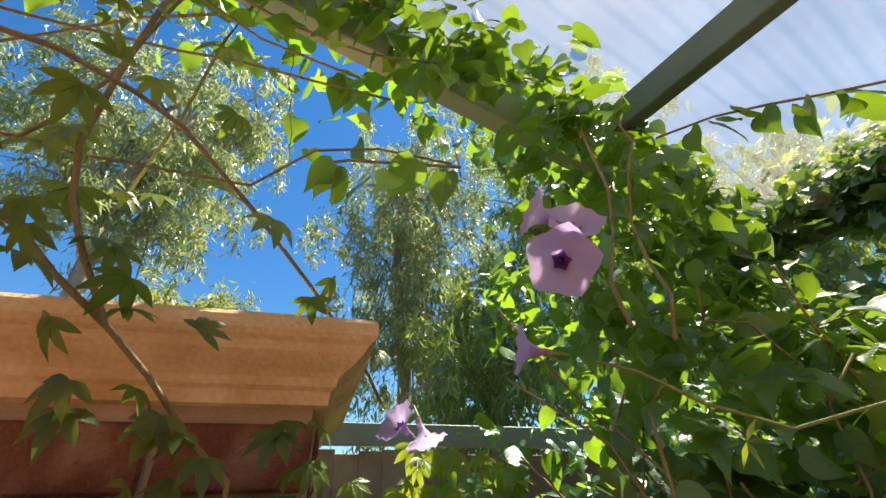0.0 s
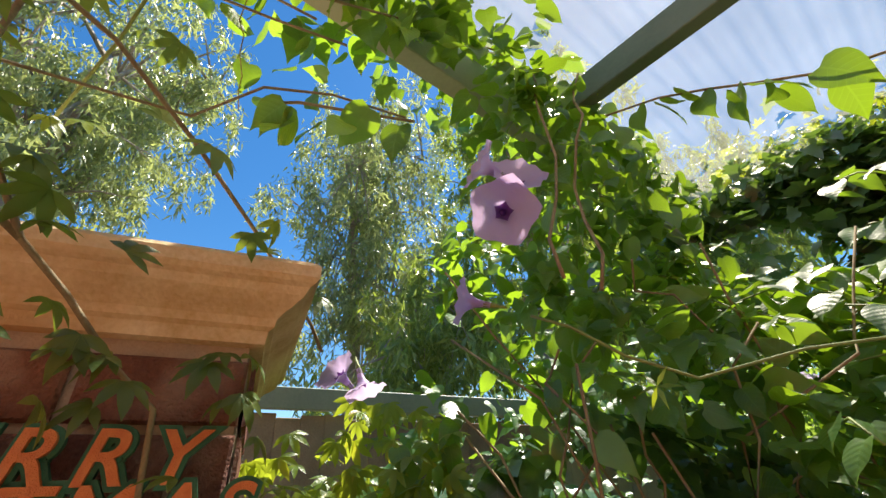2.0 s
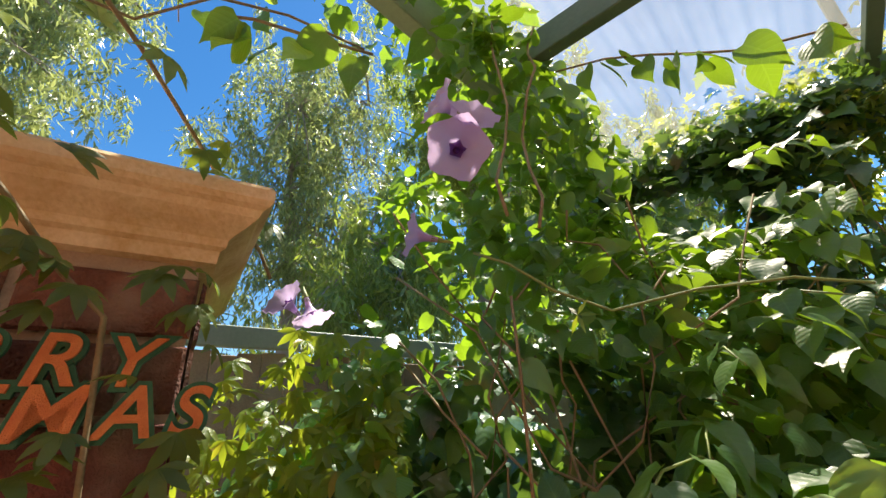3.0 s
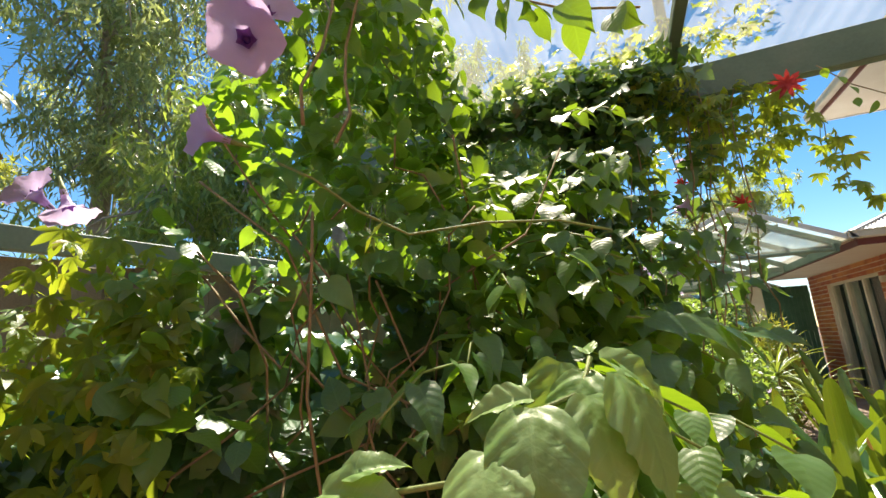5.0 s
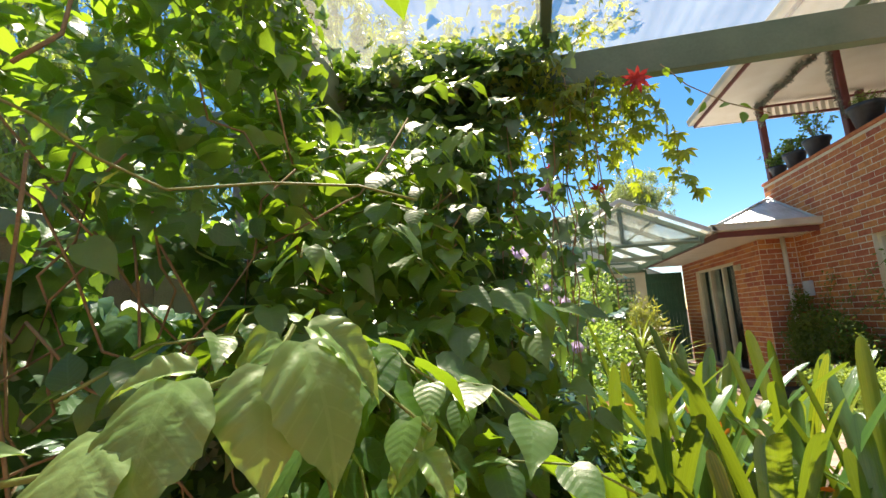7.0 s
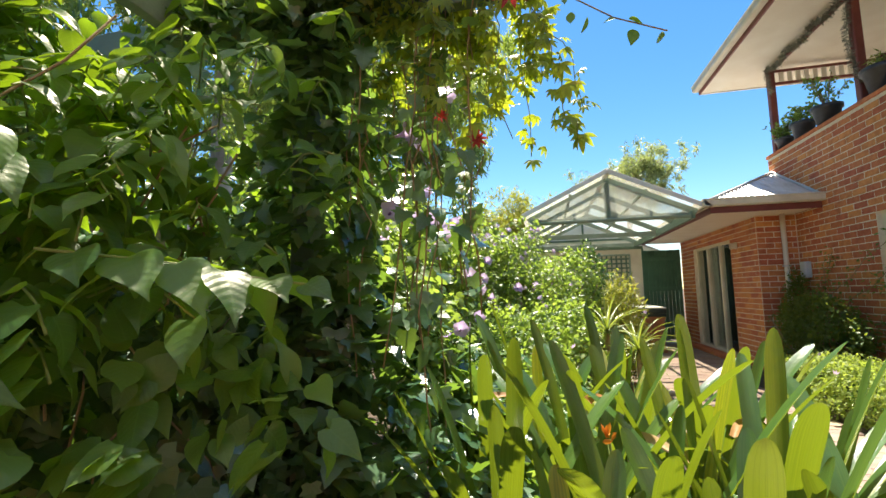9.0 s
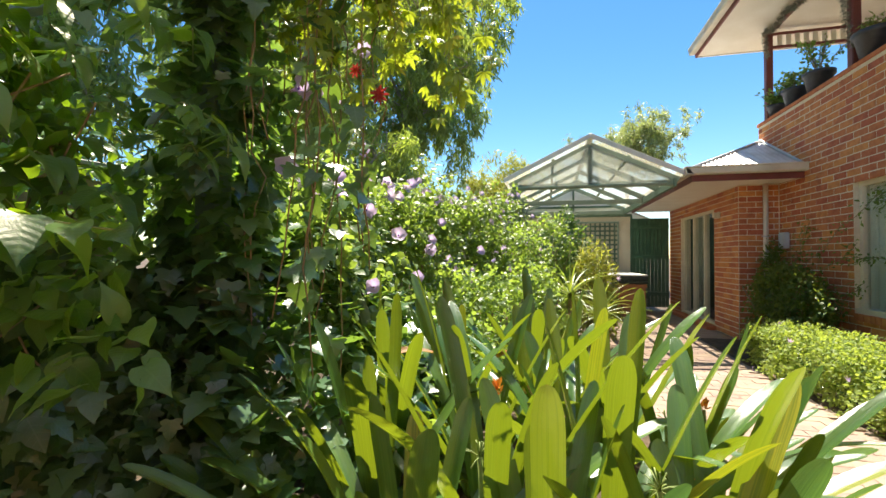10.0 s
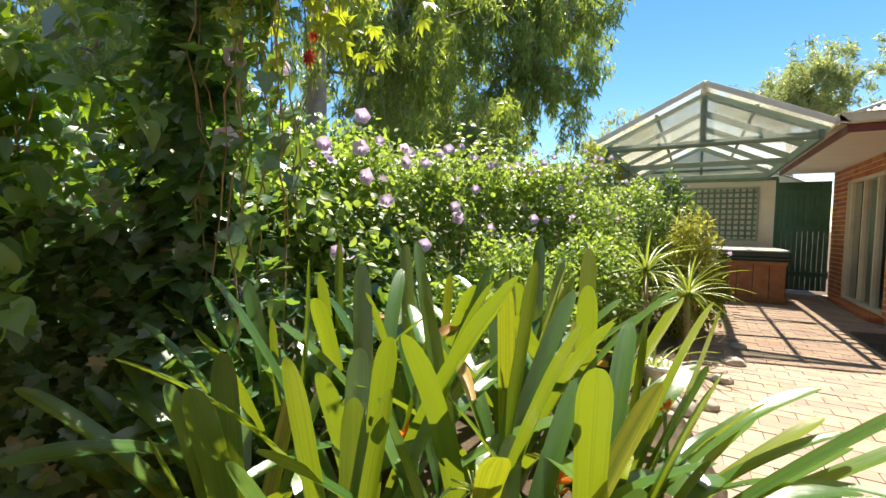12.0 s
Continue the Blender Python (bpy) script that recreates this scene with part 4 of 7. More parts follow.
pp(link("roof_sheet", corrugated("roof_sheet", (3.4, -4.2, BZ + 0.235), (-1.75, -4.2, BZ + 0.235), (-1.75, 0.98, BZ + 0.262), (3.4, 0.98, BZ + 0.262), 68, 0.010), M_SHEET), "weathered translucent corrugated sheet", near)

# unseen wall, added to hold sky light off the vine's front
tagged(box("wall_patio", (-3.6, -4.45, 0), (4.0, -4.25, 2.9), M_BRICK, bevel=0), "plain unseen brick wall added behind the patio against sky light", "wall", kind="structure")

# ---- brick pier with its moulded cap and sign ----
pier = empty("brick_pier", (-1.95, -1.4, 0))
tagged(pier, "dark red brick pier with moulded sandstone-coloured cap", "pier", kind="structure")
FX, FY = -1.70, -1.10
pp(box("core", (-2.18, -2.6, 0), (FX - 0.008, FY - 0.008, 1.565), M_PIERMORTAR, bevel=0), who=pier)


def cap_mesh():
    """Moulded cap: a profile swept round the pier's top."""
    x0, x1, y0, y1 = -2.18, FX, -2.6, FY
    prof = [(0.0000, 1.5630), (0.0096, 1.5644), (0.0112, 1.5814), (0.0176, 1.5861), (0.0192, 1.5963), (0.0256, 1.6031), (0.0368, 1.6113), (0.0480, 1.6222), (0.0528, 1.6324), (0.0592, 1.6371), (0.0640, 1.6439), (0.0640, 1.6596), (0.0592, 1.6664), (0.0400, 1.6711), (-0.0500, 1.6752)]
    v, t = [], []
    for o, z in prof:
        v += [(x0 - o, y0 - o, z), (x1 + o, y0 - o, z), (x1 + o, y1 + o, z), (x0 - o, y1 + o, z)]
    for i in range(len(prof) - 1):
        for k in range(4):
            a, b = i * 4 + k, i * 4 + (k + 1) % 4
            t += [(a, b, b + 4), (a, b + 4, a + 4)]
    e = (len(prof) - 1) * 4
    t += [(e, e + 1, e + 2), (e, e + 2, e + 3), (0, 2, 1), (0, 3, 2)]
    return mesh_arrays("cap", v, t, smooth=False)


pp(link("cap", cap_mesh(), M_CAP), "sandstone-coloured moulded cap", pier)
brick_field(pier, (FX, -2.6, 0), (0, 1, 0), 2.6 + FY, 0.0, 1.57, (), lambda x, y, z: y > -1.9 and z > 0.6, M_PIERBRICK)
brick_field(pier, (FX - 0.006, FY, 0), (-1, 0, 0), 0.44, 0.0, 1.57, (), lambda x, y, z: z > 0.9, M_PIERBRICK)

# festive cut-out letters wired to the pier
sign = empty("letter_sign", (-1.68, -1.1, 1.38))
tagged(sign, "orange glitter and green cut-out festive letters on brick", "sign")


def letter(ch, y, z, size, mat, offset, depth, x):
    cu = bpy.data.curves.new("letter", "FONT")
    cu.body, cu.size, cu.extrude, cu.offset, cu.shear = ch, size, depth, offset, 0.22
    tmp = bpy.data.objects.new("letter", cu)
    scene.collection.objects.link(tmp)
    me = bpy.data.meshes.new_from_object(tmp.evaluated_get(bpy.context.evaluated_depsgraph_get()))
    w = max(v.co.x for v in me.vertices) - min(v.co.x for v in me.vertices)
    bpy.data.objects.remove(tmp)
    ob = link("letter", me, mat)
    ob.parent = sign
    ob.matrix_parent_inverse = Matrix.Translation(-Vector(sign.location))
    ob.matrix_basis = Matrix(((0, 0, 1, x), (1, 0, 0, y), (0, 1, 0, z), (0, 0, 0, 1)))
    return w


for word, y_end, z in (("MERRY", -1.120, 1.407), ("CHRISTMAS", -1.052, 1.357)):
    adv = {"M": 0.070, "I": 0.032, "T": 0.054, "E": 0.054}
    y = y_end - sum(adv.get(c, 0.061) for c in word)
    for c in word:
        letter(c, y, z, 0.073, M_SIGNGREEN, 0.0056, 0.004, -1.668)
        letter(c, y, z, 0.073, M_SIGNRED, 0.0008, 0.003, -1.661)
        y += adv.get(c, 0.061)
for y in (-1.55, -1.25):
    pp(box("peg", (-1.71, y, 1.40), (-1.672, y + 0.01, 1.41), M_STEEL), who=sign)

# ---- paling fence ----
fence = empty("paling_fence", (-3.3, 0, 0))
tagged(fence, "weathered timber paling fence with a pale capping rail", "fence", kind="structure")
FA, FB = Vector((-3.75, -3.4, 0)), Vector((-2.45, 1.6, 0))
fd = (FB - FA).normalized()
fn = Vector((fd.y, -fd.x, 0))
nb = int((FB - FA).length / 0.1)
for i in range(nb):
    a = FA + fd * (i * 0.1)
    pp(bar("paling", a + fd * 0.048 + Vector((0, 0, 0.02)), a + fd * 0.048 + Vector((0, 0, 1.70 + 0.01 * math.sin(i * 2.1))), 0.0995, 0.016, M_FENCE, up=tuple(fn)), who=fence)
pp(bar("capping", FA + Vector((0, 0, 1.765)) + fn * 0.02, FB + Vector((0, 0, 1.765)) + fn * 0.02, 0.04, 0.09, M_PALEGREEN), "pale weathered capping board", fence)
fence2 = box("boundary_fence", (-7.0, -6.2, 0), (4.0, -6.1, 1.8), M_FENCE, bevel=0)
tagged(fence2, "plain timber boundary fence", "fence", kind="structure")


# ---- planting helpers ----
def along(poly, f):
    """Points and outward normals (to the right of the line) at fractions f of a plan line."""
    p = np.array(poly, float)
    d = np.diff(p, axis=0)
    ln = np.linalg.norm(d, axis=1)
    s = np.concatenate([[0], np.cumsum(ln)])
    x = f * s[-1]
    i = np.clip(np.searchsorted(s, x, side="right") - 1, 0, len(d) - 1)
    q = p[i] + d[i] * ((x - s[i]) / ln[i])[:, None]
    t = d[i] / ln[i][:, None]
    return q, np.stack([t[:, 1], -t[:, 0]], 1)


def curtain_of_leaves(poly, n_, z0, z1, deep, bulge=0.12, power=1.0, slope=0.0, mid=1.0):
    """Places and outward ways of leaves on a leafy wall along a plan line; z1 may vary along it; the wall leans back by slope about the height mid."""
    f = rng.random(n_)
    q, nrm = along(poly, f)
    top = np.interp(f, np.linspace(0, 1, len(z1)), z1) if isinstance(z1, (list, tuple)) else np.full(n_, float(z1))
    z = z0 + (top - z0) * rng.random(n_) ** power
    lump = np.array([noise.noise(Vector((a * 2.6, b * 2.6, c * 2.6))) for (a, b), c in zip(q, z)])
    back = rng.exponential(deep, n_) - bulge * (1 + lump) - 0.18 * bulge * lump + slope * (z - mid)
    at = np.stack([q[:, 0] - nrm[:, 0] * back, q[:, 1] - nrm[:, 1] * back, z], 1)
    out = np.stack([nrm[:, 0], nrm[:, 1], np.zeros(n_)], 1)
    keep = lump > -0.42
    return at[keep], out[keep]


def blob_leaves(c, r, n_, squash=0.0):
    """Places on and near the surface of a lumpy bush standing on the ground."""
    d = unit(rng.normal(0, 1, (n_, 3)))
    d[:, 2] = np.abs(d[:, 2]) if squash == 0 else d[:, 2]
    lump = np.array([noise.noise(Vector(v) * 2.3 + Vector(c)) + 0.5 * noise.noise(Vector(v) * 5.1 + Vector(c)) for v in d])
    s = (0.86 + 0.26 * lump) * (1 - rng.exponential(0.10, n_))
    at = np.array(c) + d * np.array(r) * s[:, None]
    at[:, 2] = np.maximum(at[:, 2], 0.03)
    return at, d


def foliage(parent, mat, shape, at, out, size, down=0.8, spread=0.55, name="foliage"):
    tip, face = hang(len(at), 0, down, spread)
    tip = tip + out * 0.6
    face = face + out * 0.55
    ob = link(name, leaves_mesh(name, shape, at, tip, face, rng.uniform(size[0], size[1], len(at))), mat, parent)
    return tagged(ob, kind="stuff")


def picked_leaves(parent, mat, shape, at, out, size, down=0.8, spread=0.5, limit=280):
    """The first leaves as single objects, the rest as one mass."""
    k = min(limit, len(at))
    tip, face = hang(len(at), 0, down, spread)
    tip, face = tip + out * 0.6, face + out * 0.55
    s = rng.uniform(size[0], size[1], len(at))
    me = mesh_arrays("leaf", *shape)
    me.materials.append(mat)
    leaf_objects("leaf", me, at[:k], tip[:k], face[:k], s[:k], parent)
    if len(at) > k:
        ob = link("foliage", leaves_mesh("foliage", shape, at[k:], tip[k:], face[k:], s[k:]), mat, parent)
        tagged(ob, kind="stuff")


def wander(a, b, n_=8, sway=0.06, sag=0.0, g=rng):
    a, b = np.array(a, float), np.array(b, float)
    pts = []
    off = np.zeros(3)
    for i in range(n_ + 1):
        f = i / n_
        off = off * 0.7 + g.normal(0, sway / 2, 3)
        w = math.sin(math.pi * f)
        pts.append(Vector(a + (b - a) * f + off * (0.3 + 0.7 * w) * (0 < i < n_) + np.array([0, 0, -sag * w])))
    return pts


def at_runs(runs, n_, jitter=0.02):
    """Random places along stems, with the way of the stem."""
    at, way = [], []
    for _ in range(n_):
        pts = runs[rng.integers(len(runs))]
        i = rng.integers(len(pts) - 1)
        f = rng.random()
        at.append(np.array(pts[i].lerp(pts[i + 1], f)) + rng.normal(0, jitter, 3))
        way.append(np.array((pts[i + 1] - pts[i]).normalized()))
    return np.array(at), np.array(way)


# ---- morning glory vine over the patio corner ----
VLINE = [(-1.92, -0.72), (-1.60, -0.54), (-1.27, -0.24), (-1.10, 0.02), (-1.02, 0.22)]
glory = empty("flowering_vine", (-1.5, 0, 0))
tagged(glory, "dense morning glory vine with heart-shaped leaves on pergola", "vine")
GLO = Matrix.Translation(-Vector(glory.location))


def shift(at):
    return np.asarray(at) - np.array(glory.location)


a1, o1 = curtain_of_leaves(VLINE[:3], 720, 1.18, [2.2, 2.2, 2.15], 0.11, 0.10, slope=0.55, mid=1.42)
b1, p1 = curtain_of_leaves(VLINE[2:], 560, 1.02, [2.15, 2.0, 1.9], 0.11, 0.06, slope=0.85, mid=1.40)
a1, o1 = np.concatenate([a1, b1]), np.concatenate([o1, p1])
o1 = np.tile([0.55, -0.8, 0.0], (len(a1), 1))
near_first = np.argsort(np.abs(a1[:, 2] - 1.4) + 1.2 * np.maximum(a1[:, 1], -0.4) + 0.4 * rng.random(len(a1)))
a1 = a1[near_first]
for k, shp in enumerate((HEART, HEART2, HEART3)):
    picked_leaves(glory, M_GLORY, shp, shift(a1[k::3]), o1[k::3], (0.045, 0.088), 0.30, 0.6, 80)
a2, o2 = curtain_of_leaves([(-2.30, -0.85), (-2.10, -0.60), (-1.85, -0.30), (-1.5, 0.1), (-1.3, 0.6)], 900, 0.6, [1.35, 1.6, 2.0, 2.0, 1.8], 0.16, 0.05)
foliage(glory, M_GLORY, HEART2, shift(a2), o2, (0.05, 0.095), 0.4)
# the tangle above the side beam
n_ = 750
yy = rng.uniform(-1.75, 0.75, n_)
a3 = np.stack([-1.72 + rng.normal(0, 0.10, n_), yy, 2.46 + rng.normal(0, 0.09, n_) + 0.06 * np.sin(yy * 7)], 1)
a3 = a3[(a3[:, 2] > 2.44) | (np.abs(a3[:, 0] + 1.70) > 0.05)]
foliage(glory, M_GLORY, HEART, shift(a3), np.tile([0.2, -0.2, 0.1], (len(a3), 1)), (0.05, 0.095))
n_ = 260
a3 = np.stack([rng.uniform(-1.72, -1.45, n_), rng.uniform(-0.7, 0.1, n_), 2.27 - np.abs(rng.normal(0, 0.16, n_))], 1)
foliage(glory, M_GLORY, HEART, shift(a3), np.tile([0.4, -0.6, 0.1], (n_, 1)), (0.05, 0.085))
# leaves hanging round the side beam
n_ = 380
a3 = np.stack([-1.60 + np.abs(rng.normal(0, 0.05, n_)), rng.uniform(-1.7, 0.15, n_), 2.46 - np.abs(rng.normal(0, 0.13, n_))], 1)
foliage(glory, M_GLORY, HEART, shift(a3), np.tile([0.6, -0.4, 0.0], (n_, 1)), (0.05, 0.095), 0.8, 0.5)
# dark mass deep inside and low down, its shade put into darker ivy leaves
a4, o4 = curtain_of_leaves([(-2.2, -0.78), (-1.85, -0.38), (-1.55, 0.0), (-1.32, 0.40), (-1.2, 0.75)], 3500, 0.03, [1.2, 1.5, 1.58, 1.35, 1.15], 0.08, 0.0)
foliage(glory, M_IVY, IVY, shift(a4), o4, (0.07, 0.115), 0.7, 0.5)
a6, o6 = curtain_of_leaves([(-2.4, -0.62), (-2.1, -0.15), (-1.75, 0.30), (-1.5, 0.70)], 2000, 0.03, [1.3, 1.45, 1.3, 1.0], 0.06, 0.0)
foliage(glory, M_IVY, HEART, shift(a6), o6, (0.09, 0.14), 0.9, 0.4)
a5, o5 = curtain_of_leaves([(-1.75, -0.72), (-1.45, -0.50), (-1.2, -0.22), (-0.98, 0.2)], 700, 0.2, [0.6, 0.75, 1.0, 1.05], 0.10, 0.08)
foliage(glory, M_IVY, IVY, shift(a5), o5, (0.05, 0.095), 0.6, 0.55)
# sunlit growth behind the post, beyond the roof's edge
a7, o7 = curtain_of_leaves([(-2.3, 0.5), (-1.9, 1.0), (-1.5, 1.3), (-1.15, 1.45)], 620, 0.9, [1.9, 2.1, 2.1, 1.9], 0.14, 0.0)
foliage(glory, M_GLORY, HEART2, shift(a7), o7, (0.05, 0.095), 0.5)
runs = []
for k in range(18):
    f = rng.random(2)
    q, _n = along(VLINE, f)
    runs.append(wander((q[0][0] - 0.05, q[0][1] + 0.05, rng.uniform(0.1, 1.2)), (q[1][0] - 0.02, q[1][1], rng.uniform(1.3, 1.9)), 9, 0.10))
for k in range(10):
    y = rng.uniform(-1.5, 0.3)
    runs.append(wander((-1.72, y, 2.40), (-1.68 + rng.normal(0, 0.05), y + rng.uniform(0.4, 0.9), 2.50), 8, 0.07))
for a, b in (((-1.40, -0.83, 1.62), (-1.52, -0.60, 2.32)), ((-1.37, -0.80, 1.60), (-1.44, -0.52, 2.30)), ((-1.50, -0.72, 0.4), (-1.49, -0.70, 1.55)), ((-1.32, -0.55, 0.6), (-1.62, -0.42, 1.5))):
    runs.append(wander(a, b, 8, 0.03))
link("stem_mass", tubes_mesh("stem_mass", [([p - Vector(glory.location) for p in r], 0.0028) for r in runs], 5), M_STEM, glory)

# long bare tendril across the vine, with a star of young leaves
TEN = [Vector(p) for p in ((-1.53, -0.74, 1.63), (-1.485, -0.705, 1.605), (-1.434, -0.655, 1.555), (-1.365, -0.60, 1.515), (-1.254, -0.499, 1.545), (-1.131, -0.42, 1.55), (-1.04, -0.36, 1.53))]
ten = link("tendril", tubes_mesh("tendril", [([p - Vector(glory.location) for p in TEN], 0.0026)], 6), M_GREENSTEM, glory, "thin pale green bare tendril")


def star(p, mat, parent, n_=5, s=0.03, base=None):
    g = rng.normal(0, 0.25, (n_, 3))
    a = np.arange(n_) * 6.283 / n_
    tip = np.stack([np.cos(a), 0.3 * np.sin(a), np.sin(a)], 1) + g
    leaf_objects("leaf", mat, np.tile(np.array(p) - np.array(base or glory.location), (n_, 1)), tip, np.tile([0.4, -0.8, 0.4], (n_, 1)), np.full(n_, s), parent)


slim_leaf = mesh_arrays("leaf", *SLIM)
slim_leaf.materials.append(M_CREEPER)
ovate_leaf = mesh_arrays("leaf", *OVATE)
ovate_leaf.materials.append(M_GLORY)
heart_leaf = mesh_arrays("leaf", *HEART)
heart_leaf.materials.append(M_GLORY)
star((-1.39, -0.68, 1.50), slim_leaf, glory, 6, 0.035)


def off_the_gap(p):
    """The vine opens above the young spray, so that the sun falls on it."""
    d = Vector(p) - Vector((-1.09, -0.78, 1.27))
    return d.length < 0.10 or (d - sun_dir * d.dot(sun_dir)).length > 0.12


def place_leaves(me, parent, rows, base):
    """Single leaves: place, tip way, face way, length."""
    at, tip, face, size = (np.array([r[i] for r in rows], float) for i in range(4))
    leaf_objects("leaf", me, at - np.array(base), tip, face, size, parent)


def twig_leaves(pts, n_, size, me, parent, base, down=(0.9, 1.3), out=(0.3, -0.5, 0.3), radius=0.0025, mat=None):
    """A twig with leaves hanging off it in turn."""
    pts = [Vector(p) for p in pts]
    link("twig", tubes_mesh("twig", [([p - Vector(base) for p in pts], radius)], 6), mat or M_STEM, parent)
    rows = []
    for i in range(n_):
        f = (i + 0.5) / n_ * (len(pts) - 1)
        k = min(int(f), len(pts) - 2)
        p = pts[k].lerp(pts[k + 1], f - k)
        d = (pts[k + 1] - pts[k]).normalized()
        side = 1 if i % 2 else -1
        t = Vector((0.10, -0.25, -rng.uniform(*down) * 0.75)) + d * rng.uniform(-0.1, 0.4) + Vector(rng.normal(0, 0.42, 3)) + d.cross(Vector(out)) * (0.35 * side)
        rows.append((p + Vector((0, 0, -0.012)) + Vector(rng.normal(0, 0.012, 3)), t, Vector(out) + Vector(rng.normal(0, 0.6, 3)), rng.uniform(*size)))
    place_leaves(me, parent, rows, base)


G = glory.location
twig_leaves([(-1.41, -0.51, 2.13), (-1.30, -0.506, 2.09), (-1.22, -0.506, 2.04), (-1.15, -0.48, 2.01), (-1.07, -0.45, 1.98), (-0.93, -0.40, 1.97)], 15, (0.065, 0.095), heart_leaf, glory, G)
twig_leaves([(-1.54, -0.96, 1.93), (-1.583, -1.061, 1.925), (-1.60, -1.132, 1.91), (-1.619, -1.176, 1.895)], 7, (0.06, 0.085), heart_leaf, glory, G, down=(1.2, 1.7), out=(0.7, -0.5, 0.2))
twig_leaves([(-1.57, -0.98, 2.24), (-1.60, -1.12, 2.20), (-1.62, -1.26, 2.20), (-1.64, -1.42, 2.24)], 7, (0.04, 0.07), heart_leaf, glory, G, out=(0.7, -0.3, 0.2))
twig_leaves([(-0.30, 0.5, 2.22), (-0.22, 0.5, 2.12), (-0.10, 0.5, 2.03), (0.03, 0.5, 1.97)], 9, (0.035, 0.055), ovate_leaf, glory, G, radius=0.002)
def drooping_shoot(pts, n_, size, parent, base, radius=0.0022):
    """An arching shoot whose leaves stand in two ranks, upper faces to the sky and tips hanging."""
    pts = [Vector(p) for p in pts]
    link("shoot", tubes_mesh("shoot", [([p - Vector(base) for p in pts], radius)], 6), M_GREENSTEM, parent)
    rows = []
    for i in range(n_):
        f = (i + 0.6) / n_ * (len(pts) - 1)
        k = min(int(f), len(pts) - 2)
        p = pts[k].lerp(pts[k + 1], f - k)
        d = (pts[k + 1] - pts[k]).normalized()
        side = d.cross(Vector((0, 0, 1))).normalized() * (1 if i % 2 else -1)
        t = side * rng.uniform(0.5, 0.9) + d * rng.uniform(0.2, 0.6) + Vector((0.05, -0.15, -rng.uniform(0.0, 0.75)))
        rows.append((p + side * 0.012, t, Vector((0.15, -0.25, 1.0)) + side * 0.35 + Vector(rng.normal(0, 0.22, 3)), rng.uniform(*size) * (0.7 + 0.5 * math.sin(math.pi * (i + 1) / (n_ + 1)))))
    rows = [r for r in rows if off_the_gap(r[0])]
    for me, some in ((heart2_leaf, rows[::2]), (heart_leaf, rows[1::2])):
        if some:
            place_leaves(me, parent, some, base)


heart2_leaf = mesh_arrays("leaf", *HEART2)
heart2_leaf.materials.append(M_GLORY)
for k in range(78):
    f = 0.42 + 0.55 * rng.random(1)
    z = 0.72 + 1.30 * rng.random()
    if z < 1.25:
        f = 0.42 + 0.45 * (f - 0.42)
    q, nn = along(VLINE, f)
    lean = 0.92 * (z - 1.36)
    a = Vector((q[0][0] - nn[0][0] * lean, q[0][1] - nn[0][1] * lean, z))
    reach = rng.uniform(0.14, 0.30)
    b = a + Vector((nn[0][0] * reach + rng.normal(0, 0.08), nn[0][1] * reach + rng.normal(0, 0.08), rng.uniform(-0.10, 0.03)))
    drooping_shoot([a, a.lerp(b, 0.35) + Vector((0, 0, 0.045)), a.lerp(b, 0.7) + Vector((0, 0, 0.045)), b], 6, (0.06, 0.10), glory, G)
drooping_shoot([(-1.034, -0.207, 1.368), (-0.962, -0.147, 1.358), (-0.884, -0.086, 1.346), (-0.803, -0.023, 1.325), (-0.720, 0.03, 1.311)], 12, (0.085, 0.11), glory, G, 0.003)
for k in range(9):
    a = Vector((-1.10 - 0.030 * k + rng.normal(0, 0.05), -0.24 + 0.040 * k + rng.normal(0, 0.06), 1.12 + 0.085 * k))
    b = a + Vector((0.22 + rng.normal(0, 0.04), -0.08 + rng.normal(0, 0.06), rng.uniform(-0.08, 0.02)))
    drooping_shoot([a, a.lerp(b, 0.4) + Vector((0, 0, 0.04)), a.lerp(b, 0.75) + Vector((0, 0, 0.03)), b], 8, (0.065, 0.105), glory, G)

for k in range(16):
    z = 1.50 + 0.72 * rng.random()
    f = rng.random()
    a = Vector((-1.12 + 0.30 * f - 0.20 * (z - 1.4), 0.02 + 0.36 * f + 0.32 * (z - 1.4), z)) + Vector(rng.normal(0, 0.04, 3))
    b = a + Vector((rng.uniform(0.08, 0.24), -rng.uniform(0.06, 0.22), rng.uniform(-0.09, 0.02)))
    drooping_shoot([a, a.lerp(b, 0.4) + Vector((0, 0, 0.04)), a.lerp(b, 0.75) + Vector((0, 0, 0.03)), b], 6, (0.055, 0.095), glory, G)

